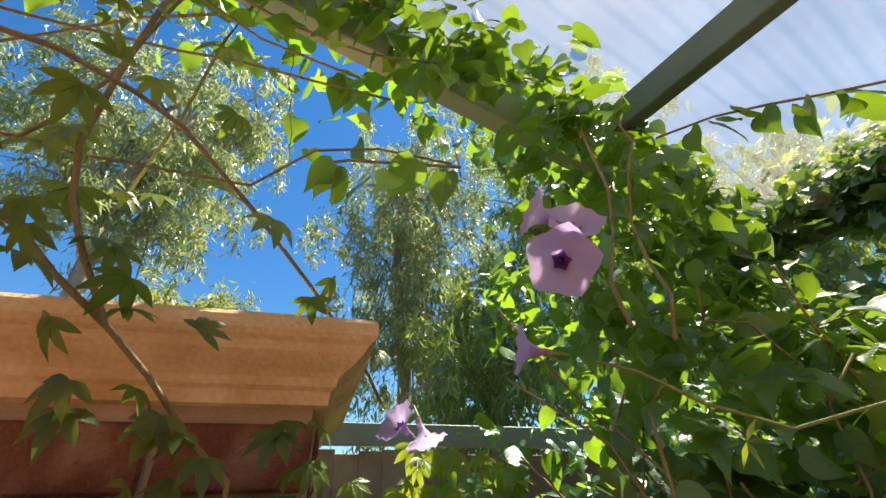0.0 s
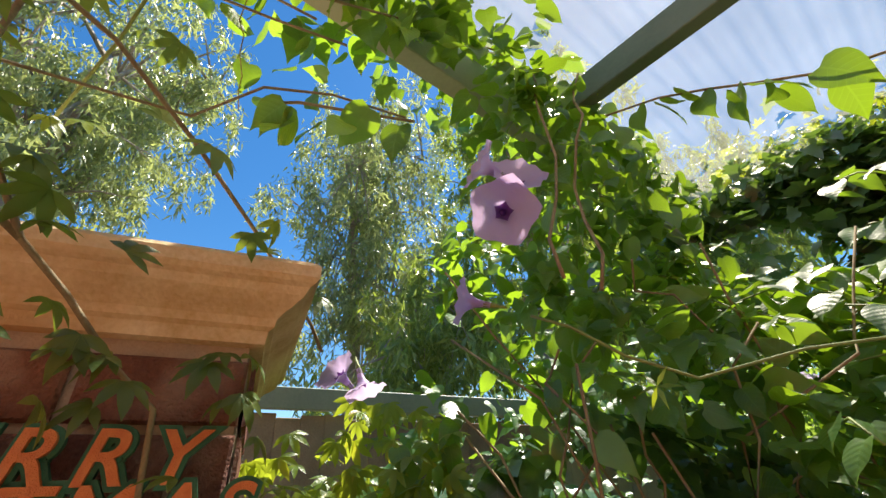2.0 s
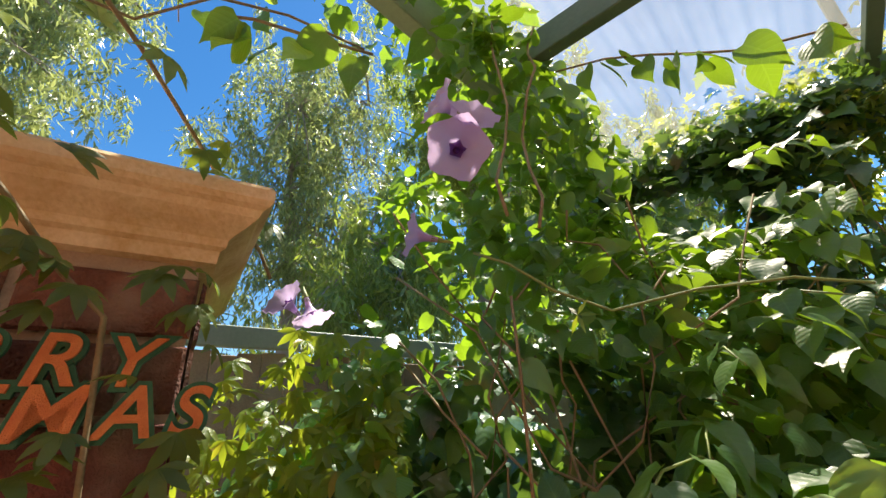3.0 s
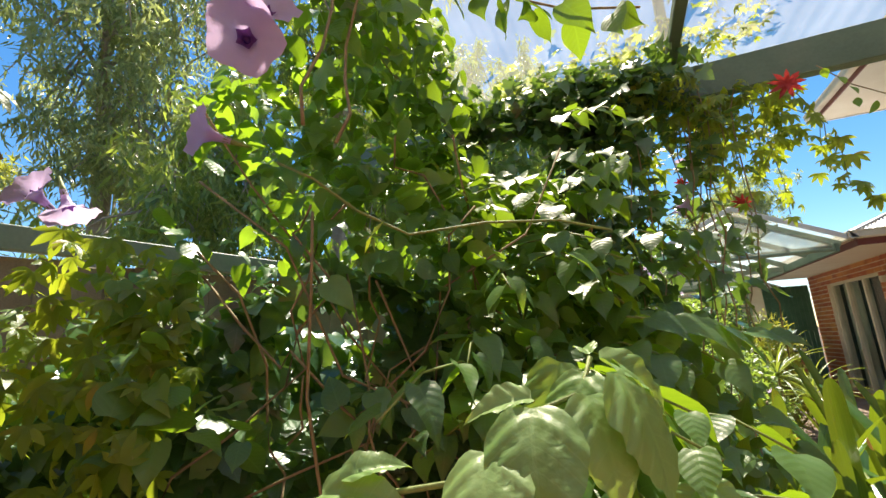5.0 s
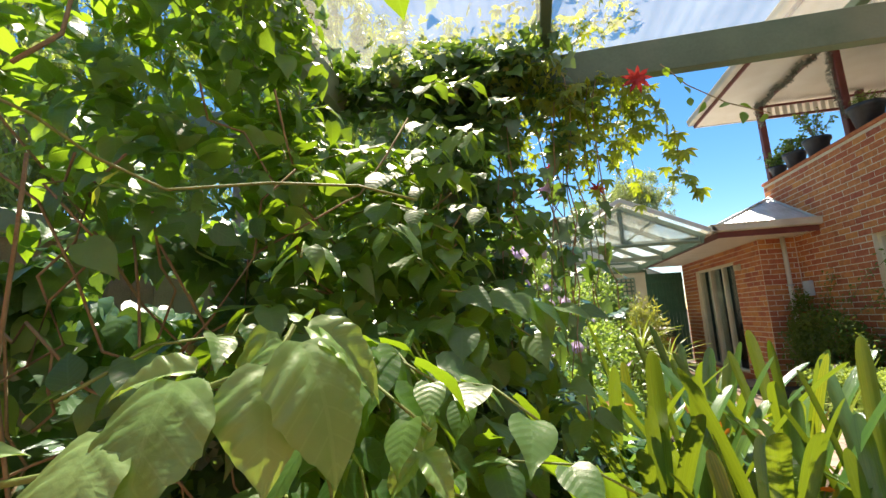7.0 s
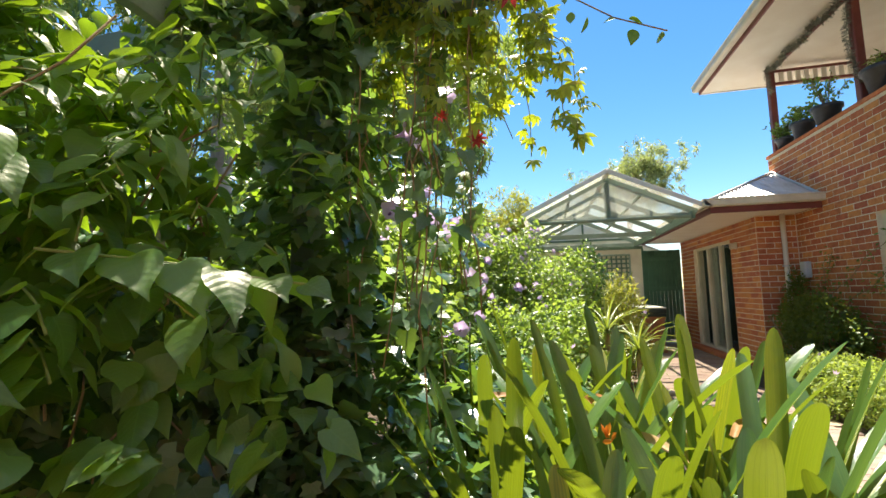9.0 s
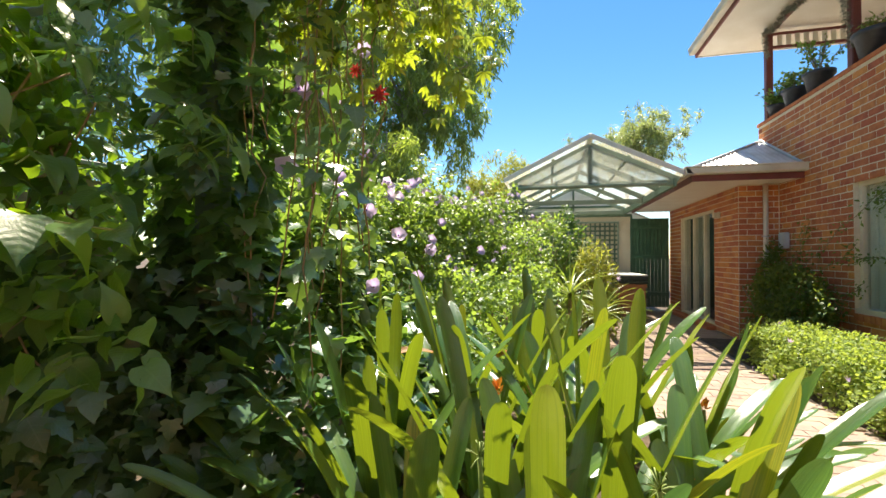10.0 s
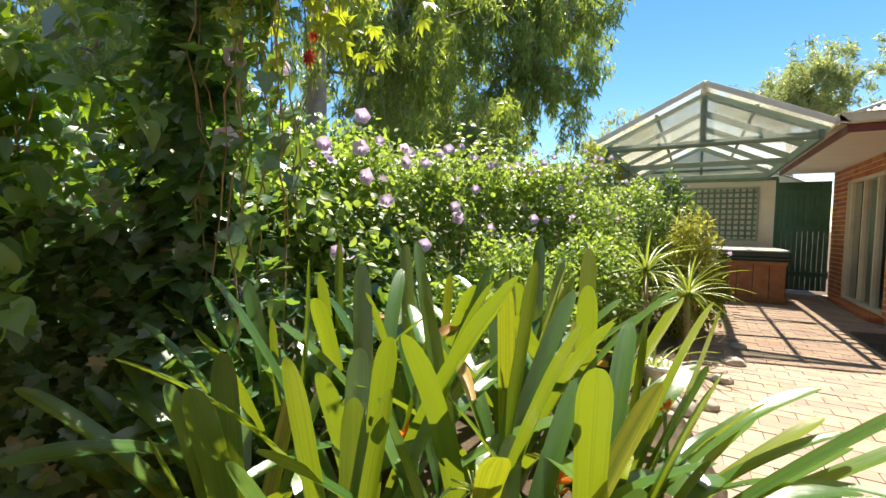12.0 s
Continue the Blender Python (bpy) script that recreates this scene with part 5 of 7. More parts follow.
# leafy spray that leans towards the path
def quilted_leaf(rows, fold=0.1, droop=0.4, puff=0.042, pairs=5.0):
    """A soft broad leaf of length 1 along +y, puffed between sunken slanting side veins, with a drooping rim."""
    verts, uv, tris = [(0, 0, 0)], [(0.5, 0)], []
    fine = []
    for (y0, w0, s0), (y1, w1, s1) in zip(rows, rows[1:]):
        fine += [(y0, w0, s0), ((y0 + y1) / 2, (w0 + w1) / 2, (s0 + s1) / 2)]
    fine.append(rows[-1])
    qs = [-1, -0.85, -0.66, -0.45, -0.22, 0, 0.22, 0.45, 0.66, 0.85, 1]
    for y, w, sweep in fine:
        for q in qs:
            side = abs(q) * w
            cell = abs(math.sin(math.pi * pairs * (y - 0.75 * side)))
            z = -droop * y * y + fold * side - 0.75 * side * side + puff * cell * min(1.0, 5 * side) * (w > 0.12) - 0.012 * (q == 0)
            verts.append((q * w * (1 + 0.03 * math.sin(23 * y + 2 * (q > 0)) * (abs(q) == 1)), y + sweep * q * q, z + 0.02 * math.sin(13 * y + 2 * q) * q * q))
            uv.append((0.5 + q * w, y))
    verts.append((0, 1, -droop * 1.08))
    uv.append((0.5, 1))
    c = len(qs)
    tris += [(0, k + 2, k + 1) for k in range(c - 1)]
    for r in range(len(fine) - 1):
        for k in range(c - 1):
            a = 1 + r * c + k
            tris += [(a, a + 1, a + c + 1), (a, a + c + 1, a + c)]
    a, tip = 1 + (len(fine) - 1) * c, len(verts) - 1
    tris += [(a + k, a + k + 1, tip) for k in range(c - 1)]
    return np.array(verts, float), np.array(tris, int), np.array(uv, float)


spray = empty("leafy_spray", (-1.12, -0.84, 0.9))
tagged(spray, "young vine spray with large veined pale green leaves", "vine shoot")
S_ = spray.location
BIG_ROWS = [(0.04, 0.15, -0.06), (0.10, 0.27, -0.06), (0.18, 0.36, -0.04), (0.26, 0.405, -0.02), (0.34, 0.42, 0), (0.42, 0.42, 0), (0.50, 0.40, 0), (0.58, 0.36, 0), (0.66, 0.31, 0), (0.74, 0.245, 0), (0.82, 0.17, 0), (0.89, 0.10, 0), (0.95, 0.04, 0)]
big_shape = quilted_leaf(BIG_ROWS, 0.10, 0.55)
slim_shape = quilted_leaf([(y, w * 0.66, b) for y, w, b in BIG_ROWS], 0.60, 0.40)
M_YOUNG = leaf_material("young_leaf", (0.21, 0.37, 0.12), (0.25, 0.42, 0.14), (0.32, 0.49, 0.19), (0.52, 0.72, 0.06), 0.30, 0.42, veins=6.0, shine=0.8)
big_leaf, fold_leaf = mesh_arrays("leaf", *big_shape), mesh_arrays("leaf", *slim_shape)
big_leaf.materials.append(M_YOUNG)
fold_leaf.materials.append(M_YOUNG)
link("stem", tubes_mesh("stem", [([Vector(p) - Vector(S_) for p in ((-1.52, -0.70, 0.95), (-1.39, -0.857, 1.176), (-1.28, -0.841, 1.188), (-1.223, -0.817, 1.194), (-1.179, -0.779, 1.22), (-1.147, -0.756, 1.25), (-1.096, -0.725, 1.268), (-1.084, -0.709, 1.305))], 0.0032)], 8), M_GREENSTEM, spray)
place_leaves(big_leaf, spray, [
    ((-1.138, -0.800, 1.262), (0.12, -0.74, -0.50), (0.0, -0.35, 1.0), 0.112),
    ((-1.088, -0.752, 1.268), (0.42, -0.52, -0.62), (0.25, -0.25, 1.0), 0.098),
    ((-1.060, -0.735, 1.288), (0.62, -0.22, -0.70), (0.45, -0.30, 0.9), 0.122),
    ((-1.178, -0.825, 1.226), (0.10, -0.80, -0.40), (-0.1, -0.4, 0.95), 0.100),
    ((-1.120, -0.700, 1.300), (-0.35, -0.30, -0.80), (-0.2, -0.75, 0.6), 0.105),
    ((-1.092, -0.715, 1.288), (-0.30, -0.62, -0.55), (-0.1, -0.5, 0.9), 0.090)], S_)
place_leaves(fold_leaf, spray, [
    ((-1.142, -0.775, 1.268), (-0.83, -0.50, 0.02), (-0.1, -0.6, 0.8), 0.070),
    ((-1.311, -0.864, 1.206), (0.80, 0.48, 0.36), (0.0, -0.5, 0.8), 0.064),
    ((-1.326, -0.876, 1.195), (0.97, 0.25, 0.06), (0.0, -0.5, 0.8), 0.085),
    ((-1.075, -0.700, 1.302), (0.80, 0.25, -0.50), (0.3, -0.4, 0.9), 0.110),
    ((-1.062, -0.690, 1.300), (0.75, 0.10, -0.60), (0.3, -0.4, 0.9), 0.090),
    ((-1.085, -0.698, 1.308), (-0.20, 0.55, 0.25), (0.0, -0.5, 0.9), 0.050),
    ((-0.985, -0.600, 1.145), (-0.45, -0.55, -0.35), (0.1, -0.5, 0.9), 0.060),
    ((-0.980, -0.598, 1.150), (0.50, -0.45, -0.35), (0.1, -0.5, 0.9), 0.065),
    ((-0.982, -0.596, 1.150), (0.05, 0.20, 0.50), (0.1, -0.6, 0.6), 0.055)], S_)
link("stem", tubes_mesh("stem", [([Vector(p) - Vector(S_) for p in ((-1.20, -0.55, 0.80), (-1.08, -0.57, 1.02), (-0.983, -0.598, 1.148))], 0.0022)], 7), M_GREENSTEM, spray)


# flowers of the vine
def trumpet(r=0.045, depth=0.055):
    prof = [(0.12, 0.0), (0.14, 0.25), (0.20, 0.5), (0.38, 0.75), (0.72, 0.92), (1.0, 1.0)]
    n_, v, t = 20, [], []
    for i, (w, d) in enumerate(prof):
        for k in range(n_):
            a = 2 * math.pi * k / n_
            ruf = 1 + (0.10 * math.cos(5 * a) if i >= 4 else 0)
            dz = 0.05 * math.cos(10 * a) if i == 5 else 0
            v.append((math.cos(a) * w * r * ruf, math.sin(a) * w * r * ruf, d * depth + dz * depth))
    for i in range(len(prof) - 1):
        for k in range(n_):
            a, b = i * n_ + k, i * n_ + (k + 1) % n_
            t += [(a, b, b + n_), (a, b + n_, a + n_)]
    return mesh_arrays("corolla", v, t)


def throat_mesh(r=0.045, depth=0.055):
    n_, v, t = 15, [], []
    for w, d in ((0.10, 0.35), (0.16, 0.50), (0.23, 0.64)):
        for k in range(n_):
            a = 2 * math.pi * k / n_
            q = w * (1.0 + (0.35 if k % 3 == 0 and w > 0.2 else 0)) if w > 0.2 else w
            v.append((math.cos(a) * q * r, math.sin(a) * q * r, (d + (0.10 if k % 3 == 0 and w > 0.2 else 0)) * depth + 0.0012))
    for i in range(2):
        for k in range(n_):
            a, b = i * n_ + k, i * n_ + (k + 1) % n_
            t += [(a, b, b + n_), (a, b + n_, a + n_)]
    for k in range(1, n_ - 1):
        t.append((0, k, k + 1))
    return mesh_arrays("throat", v, t)


COROLLA, THROAT = trumpet(), throat_mesh()
CALYX = tubes_mesh("calyx", [([(0, 0, -0.03), (0, 0, -0.004), (0, 0, 0.012)], [0.0018, 0.005, 0.0065])], 8)
COROLLA.materials.append(M_PETAL)
THROAT.materials.append(M_THROAT)
CALYX.materials.append(M_GREENSTEM)


def flower(at, facing, s=1.0, label="open lilac trumpet flower with a purple throat", heart=1.0):
    f = Vector(facing).normalized()
    q = f.to_track_quat("Z", "Y").to_matrix().to_4x4()
    th = new("trumpet_flower", COROLLA)
    th.matrix_world = Matrix.Translation(Vector(at) - f * 0.05 * s) @ q @ Matrix.Scale(s, 4)
    tagged(th, label, "flower", group="flowers on the vine")
    for nm, me in (("throat", THROAT), ("calyx", CALYX)):
        o = new(nm, me)
        o.parent = th
        if nm == "throat":
            o.matrix_basis = Matrix.Diagonal((heart, heart, 1, 1))
    return th


EYE0 = Vector((-1.12, -1.28, 1.40))
flower((-1.404, -0.926, 1.685), EYE0 - Vector((-1.404, -0.926, 1.70)) + Vector((0.05, 0, 0.02)), 0.93)
flower((-1.385, -0.912, 1.735), (0.55, -0.35, 0.25), 0.8)
flower((-1.411, -0.952, 1.750), (-0.3, -0.9, 0.35), 0.75, "lilac trumpet flower seen from its side")
flower((-1.565, -0.854, 1.640), (-0.6, -0.6, 0.2), 0.85, "lilac trumpet flower half hidden by leaves")
flower((-1.822, -0.925, 1.580), (0.2, -0.9, 0.5), 0.85, "pale lilac trumpet flower beside the brick pier")
flower((-1.800, -0.880, 1.550), (0.3, 0.2, -1.0), 0.8, "drooping lilac trumpet flower beside the brick pier")
for at, s in (((-0.74, 0.647, 1.827), 0.9), ((-0.74, 0.832, 1.857), 0.9), ((-0.68, 0.984, 2.11), 0.9), ((-0.80, 0.653, 1.566), 0.9), ((-0.86, 1.474, 1.514), 1.0), ((-0.88, 1.452, 1.661), 1.0),
              ((-0.90, 1.888, 1.647), 1.0), ((-0.55, 3.301, 1.331), 1.0), ((-0.75, 2.296, 1.32), 1.0), ((-0.22, 5.1, 1.40), 1.0)):
    flower(at, (0.8, -0.7 + rng.normal(0, 0.3), 0.25 + rng.normal(0, 0.2)), s, heart=0.5)

# ---- five-fingered creeper in front of the brick pier ----
creep = empty("creeper_vine", (-1.65, -1.2, 0))
tagged(creep, "five-fingered creeper climbing over the brick pier", "vine")
C_ = creep.location
STEM_A = [(-1.68, -1.15, 1.0), (-1.683, -1.196, 1.476), (-1.674, -1.245, 1.516), (-1.644, -1.297, 1.566), (-1.62, -1.343, 1.602), (-1.591, -1.38, 1.659), (-1.575, -1.401, 1.701), (-1.559, -1.414, 1.757), (-1.539, -1.41, 1.845), (-1.506, -1.398, 1.943), (-1.56, -1.35, 2.28)]
STEM_D = [(-1.62, -1.343, 1.602), (-1.608, -1.394, 1.638), (-1.595, -1.43, 1.67), (-1.586, -1.50, 1.71)]
STEM_E = [(-1.87, -1.42, 1.90), (-1.776, -1.378, 2.042), (-1.67, -1.351, 2.143), (-1.66, -1.33, 2.26)]
STEM_B = [(-1.79, -0.97, 1.60), (-1.783, -0.996, 1.639), (-1.711, -1.124, 1.732), (-1.613, -1.241, 1.774), (-1.567, -1.343, 1.83), (-1.535, -1.39, 1.825), (-1.514, -1.454, 1.823), (-1.509, -1.55, 1.809)]
STEM_C = [(-1.61, -1.52, 1.72), (-1.594, -1.478, 1.746), (-1.591, -1.454, 1.798), (-1.58, -1.428, 1.87), (-1.525, -1.392, 1.994), (-1.58, -1.3, 2.28)]
for pts, r, mm in ((STEM_A, 0.0032, M_STEM), (STEM_B, 0.0030, M_STEM), (STEM_C, 0.0024, M_STEM), (STEM_D, 0.0034, M_STEM), (STEM_E, 0.0028, M_GREENSTEM)):
    link("stem", tubes_mesh("stem", [([Vector(p) - C_ for p in pts], r)], 7), mm, creep)
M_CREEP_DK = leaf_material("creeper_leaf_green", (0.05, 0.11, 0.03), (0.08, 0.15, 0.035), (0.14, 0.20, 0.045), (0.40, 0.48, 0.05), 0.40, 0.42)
palm_leaf = mesh_arrays("leaf", *PALM)
palm_leaf.materials.append(M_CREEP_DK)
rows = []
for pts, n_, lo in ((STEM_A, 15, 0.15), (STEM_B, 7, 0.0), (STEM_C, 9, 0.0), (STEM_D, 4, 0.0), (STEM_E, 4, 0.0)):
    for i in range(n_):
        f = (lo + (1 - lo) * rng.random()) * (len(pts) - 1.01)
        k = int(f)
        p = Vector(pts[k]).lerp(Vector(pts[k + 1]), f - k) + Vector(rng.normal(0, 0.03, 3))
        if p.x < -1.60 and p.z < 1.75:
            p.x += 0.05
        rows.append((p, Vector((0.25, 0.1, -0.6)) + Vector(rng.normal(0, 0.5, 3)), Vector((0.7, -0.2, 0.6)) + Vector(rng.normal(0, 0.3, 3)), rng.uniform(0.03, 0.05)))
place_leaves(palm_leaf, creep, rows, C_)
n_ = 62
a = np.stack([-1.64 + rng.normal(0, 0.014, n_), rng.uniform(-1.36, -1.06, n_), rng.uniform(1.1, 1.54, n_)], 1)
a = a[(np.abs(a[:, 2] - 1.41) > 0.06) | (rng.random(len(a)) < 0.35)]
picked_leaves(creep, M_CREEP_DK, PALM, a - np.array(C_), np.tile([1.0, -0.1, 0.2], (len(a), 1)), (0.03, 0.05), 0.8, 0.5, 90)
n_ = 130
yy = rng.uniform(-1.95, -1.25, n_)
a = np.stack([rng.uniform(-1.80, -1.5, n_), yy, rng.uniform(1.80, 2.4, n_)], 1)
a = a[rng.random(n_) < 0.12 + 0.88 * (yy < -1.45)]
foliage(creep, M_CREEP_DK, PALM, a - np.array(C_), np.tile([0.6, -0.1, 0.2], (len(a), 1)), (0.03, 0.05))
thin = [wander((-1.7 + rng.normal(0, .1), -1.9, rng.uniform(1.7, 2.2)), (-1.55, -1.2 + rng.normal(0, .1), rng.uniform(1.9, 2.4)), 7, 0.06) for _ in range(7)]
link("stem_mass", tubes_mesh("stem_mass", [([p - C_ for p in r], 0.0022) for r in thin], 5), M_STEM, creep)
# hanging thread with small stars against the sky
thr = [Vector((-1.70 - 0.022 * i, -1.24 + 0.008 * i, 2.27 - 0.026 * i)) + Vector(rng.normal(0, 0.006, 3)) for i in range(8)]
link("thread", tubes_mesh("thread", [([p - C_ for p in thr], 0.0012)], 5), M_STEM, creep)
for i in (2, 4, 6):
    star(thr[i], slim_leaf, creep, 5, 0.03, base=tuple(C_))
# sunlit creeper low beside the pier, sunlight put into a yellower leaf colour
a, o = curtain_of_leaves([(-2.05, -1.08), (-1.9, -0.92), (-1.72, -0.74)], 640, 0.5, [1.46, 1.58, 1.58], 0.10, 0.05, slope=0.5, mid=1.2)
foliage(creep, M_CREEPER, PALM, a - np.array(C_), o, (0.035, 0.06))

# ---- ivy on the post and hanging from the front beam ----
ivy = empty("ivy", (-1.15, 0.72, 0))
tagged(ivy, "dark ivy wrapped round the pergola post and hanging", "ivy")
I_ = np.array(ivy.location)
n_ = 1600
ang, z = rng.uniform(0, 6.283, n_), rng.uniform(0.02, 2.5, n_)
r = 0.075 + np.abs(rng.normal(0, 0.055, n_)) + 0.04 * np.sin(z * 5)
a = np.stack([-1.13 + r * 1.25 * np.cos(ang), 0.70 + r * np.sin(ang), z], 1)
o = np.stack([np.cos(ang), np.sin(ang), 0 * ang], 1)
order = np.argsort(a[:, 1] + 0.5 * np.abs(z - 1.6))
picked_leaves(ivy, M_IVY, IVY, a[order] - I_, o[order], (0.055, 0.10), 0.5, 0.45, 200)
a, o = curtain_of_leaves([(-1.15, 0.30), (-0.88, 0.55), (-0.72, 0.85), (-0.82, 1.35), (-0.85, 1.75)], 1450, 0.02, [1.0, 1.3, 1.5, 1.55, 1.6], 0.07, 0.08, slope=0.88, mid=0.85)
foliage(ivy, M_IVY, IVY, a - I_, o, (0.045, 0.085), -0.1, 0.6)
a, o = curtain_of_leaves([(-1.45, 0.40), (-1.15, 0.52), (-0.95, 0.85)], 190, 1.3, [2.3, 2.3, 2.2], 0.08, 0.0)
foliage(ivy, M_IVY, IVY, a - I_, o, (0.045, 0.078), 0.15, 0.6)
# ivy bank behind the strap leaves, leaning back into the sun
a, o = curtain_of_leaves([(-1.02, 0.45), (-0.82, 0.80), (-0.80, 1.25), (-0.88, 1.70), (-0.92, 2.10)], 950, 0.45, [1.35, 1.55, 1.65, 1.68, 1.66], 0.04, 0.05, slope=0.85, mid=1.05)
o = o * 0.45 + np.array([0, 0, 0.8])
foliage(ivy, M_IVY, IVY, a - I_, o, (0.06, 0.115), 0.6, 0.45)
n_ = 400
a = np.stack([rng.uniform(-1.75, -0.62, n_), 0.68 + rng.normal(0, 0.08, n_), 2.40 + rng.normal(0, 0.11, n_)], 1)
a = a[(np.abs(a[:, 1] - 0.72) > 0.04) | (a[:, 2] > 2.46)]
foliage(ivy, M_IVY, IVY, a - I_, np.tile([0, -0.7, 0.1], (len(a), 1)), (0.05, 0.085))
a, o = curtain_of_leaves([(-1.08, 0.02), (-0.90, 0.36), (-0.80, 0.70)], 420, 0.1, [1.4, 1.5, 1.6], 0.07, 0.06, slope=0.85, mid=0.85)
foliage(ivy, M_IVY, IVY, a - I_, o, (0.04, 0.07), 0.15, 0.6)
n_ = 360
a = np.stack([rng.uniform(-1.8, -0.72, n_), 0.66 - np.abs(rng.normal(0, 0.05, n_)), 2.48 - np.abs(rng.normal(0, 0.14, n_))], 1)
foliage(ivy, M_IVY, IVY, a - I_, np.tile([0.1, -0.8, 0.1], (n_, 1)), (0.05, 0.085), 0.6, 0.5)
runs = []
for k in range(16):
    x = rng.uniform(-1.0, -0.50)
    y = 0.66 + rng.uniform(-0.05, 0.18)
    runs.append(wander((x, y, 2.30), (x + rng.normal(0, 0.06), y + rng.normal(0, 0.04), rng.uniform(0.6, 1.7)), 10, 0.04))
link("stem_mass", tubes_mesh("stem_mass", [([p - ivy.location for p in r_], 0.0028) for r_ in runs], 5), M_STEM, ivy)
a, w = at_runs(runs, 190, 0.02)
foliage(ivy, M_IVY, IVY, a - I_, np.tile([0.1, -0.8, 0.1], (len(a), 1)), (0.055, 0.10), 0.7, 0.45)

# ---- yellow-green creeper trailing off the beam ----
trail = empty("trailing_creeper", (-0.5, 0.8, 0))
tagged(trail, "yellow-green creeper trailing from the pergola beam", "vine")
T_ = np.array(trail.location)
runs = []
for k in range(44):
    x = rng.uniform(-0.95, -0.31)
    ahead = k % 4 == 0
    y = rng.uniform(0.61, 0.67) if ahead else rng.uniform(0.77, 0.88)
    runs.append(wander((x, y, 2.29 if ahead else 2.45), (x + rng.normal(0.04, 0.06), y + rng.normal(0, 0.05), rng.uniform(1.62, 2.2) + 0.25 * (x < -0.6)), 8, 0.035))
runs.append(wander((-0.32, 0.64, 2.2), (-0.20, 0.62, 1.72), 8, 0.05))
link("stem_mass", tubes_mesh("stem_mass", [([p - trail.location for p in r_], 0.0018) for r_ in runs], 5), M_GREENSTEM, trail)
a, w = at_runs(runs, 820, 0.022)
picked_leaves(trail, M_CREEPER, PALM, a - T_, np.tile([0.0, -0.6, 0.1], (len(a), 1)), (0.035, 0.062), 0.9, 0.4, 200)
n_ = 330
a = np.stack([rng.uniform(-1.5, -0.3, n_), 0.76 + rng.normal(0, 0.09, n_), 2.50 + np.abs(rng.normal(0, 0.09, n_)) + 0.12 * rng.random(n_)], 1)
foliage(trail, M_CREEPER, PALM, a - T_, np.tile([0, -0.5, 0.3], (len(a), 1)), (0.03, 0.055))


def star_flower(at, s, label):
    """A double star of pointed petals."""
    th = empty("star_flower", at)
    tagged(th, label, "flower")
    me = mesh_arrays("petal", *leaf_shape([(0.3, 0.14, 0), (0.65, 0.13, 0)], 0.3, 0.2))
    me.materials.append(M_RED)
    for ring, (k, up) in enumerate(((9, 0.15), (6, 0.6))):
        an = np.arange(k) * 6.283 / k + ring * 0.4
        tip = np.stack([np.cos(an), np.full(k, -up), np.sin(an)], 1)
        leaf_objects("petal", me, np.zeros((k, 3)), tip, np.tile([0.0, -1.0, 0.0], (k, 1)), np.full(k, s * (1 - 0.3 * ring)), th)


star_flower((-0.375, 0.55, 2.20), 0.062, "deep red many-petalled flower hanging below the beam")
star_flower((-0.525, 0.79, 1.838), 0.04, "small deep red flower among trailing creeper")
star_flower((-0.70, 0.97, 2.02), 0.035, "small orange-red flower on the vine")

# ---- strap-leaved clump in its raised bed ----
planter = empty("raised_bed", (0.3, 1.1, 0))
tagged(planter, "low raised soil bed for the strap-leaved plants", "planter", kind="structure")
bm = bmesh.new()
bmesh.ops.create_grid(bm, x_segments=24, y_segments=24, size=1.0)
for v in bm.verts:
    q = max(abs(v.co.x), abs(v.co.y))
    v.co = Vector((0.0 + v.co.x * 0.86, 1.12 + v.co.y * 1.05, (0.40 if q < 0.75 else 0.40 - 1.75 * (q - 0.75)) + 0.03 * noise.noise(v.co * 6)))
pp(part("soil_mound", bm, M_SOIL, None), who=planter)


def strap(g, length, width, bend, twist):
    """A keeled strap leaf that leans from upright and arches over by bend."""
    steps = (0, 0.1, 0.2, 0.3, 0.4, 0.5, 0.6, 0.7, 0.79, 0.86, 0.91, 0.95, 0.975, 0.99, 1.0)
    n_, v, t, uv = len(steps) - 1, [], [], []
    y = z = 0.0
    ang = radians(g.uniform(2, 10))
    for i, f in enumerate(steps):
        w = width * (0.72 + 0.28 * math.sin(min(f * 1.7, 1) * math.pi / 2)) * (1.0 if f < 0.86 else math.sqrt(max(0.0, 1 - ((f - 0.86) / 0.14) ** 2)) * 0.97 + 0.03) / 2
        c, s = math.cos(twist * f), math.sin(twist * f)
        k = 0.55 * w * (1 - 0.6 * f)
        ny, nz = -math.cos(ang), math.sin(ang)
        for q in (-1, -0.5, 0, 0.5, 1):
            lift = k * (abs(q) - 0.3)
            px, pn = q * w * c, q * w * s + lift
            v.append((px, y + ny * pn, z + nz * pn))
            uv.append((0.5 + q * 0.5, f))
        ds = (steps[i + 1] if i < n_ else 1.0) - f
        ang += radians(bend) * ds * (0.4 + 1.4 * f)
        y += math.sin(ang) * length * ds
        z += math.cos(ang) * length * ds
    for i in range(n_):
        for q in range(4):
            a = i * 5 + q
            t += [(a, a + 1, a + 6), (a, a + 6, a + 5)]
    return mesh_arrays("leaf", v, t, uv)


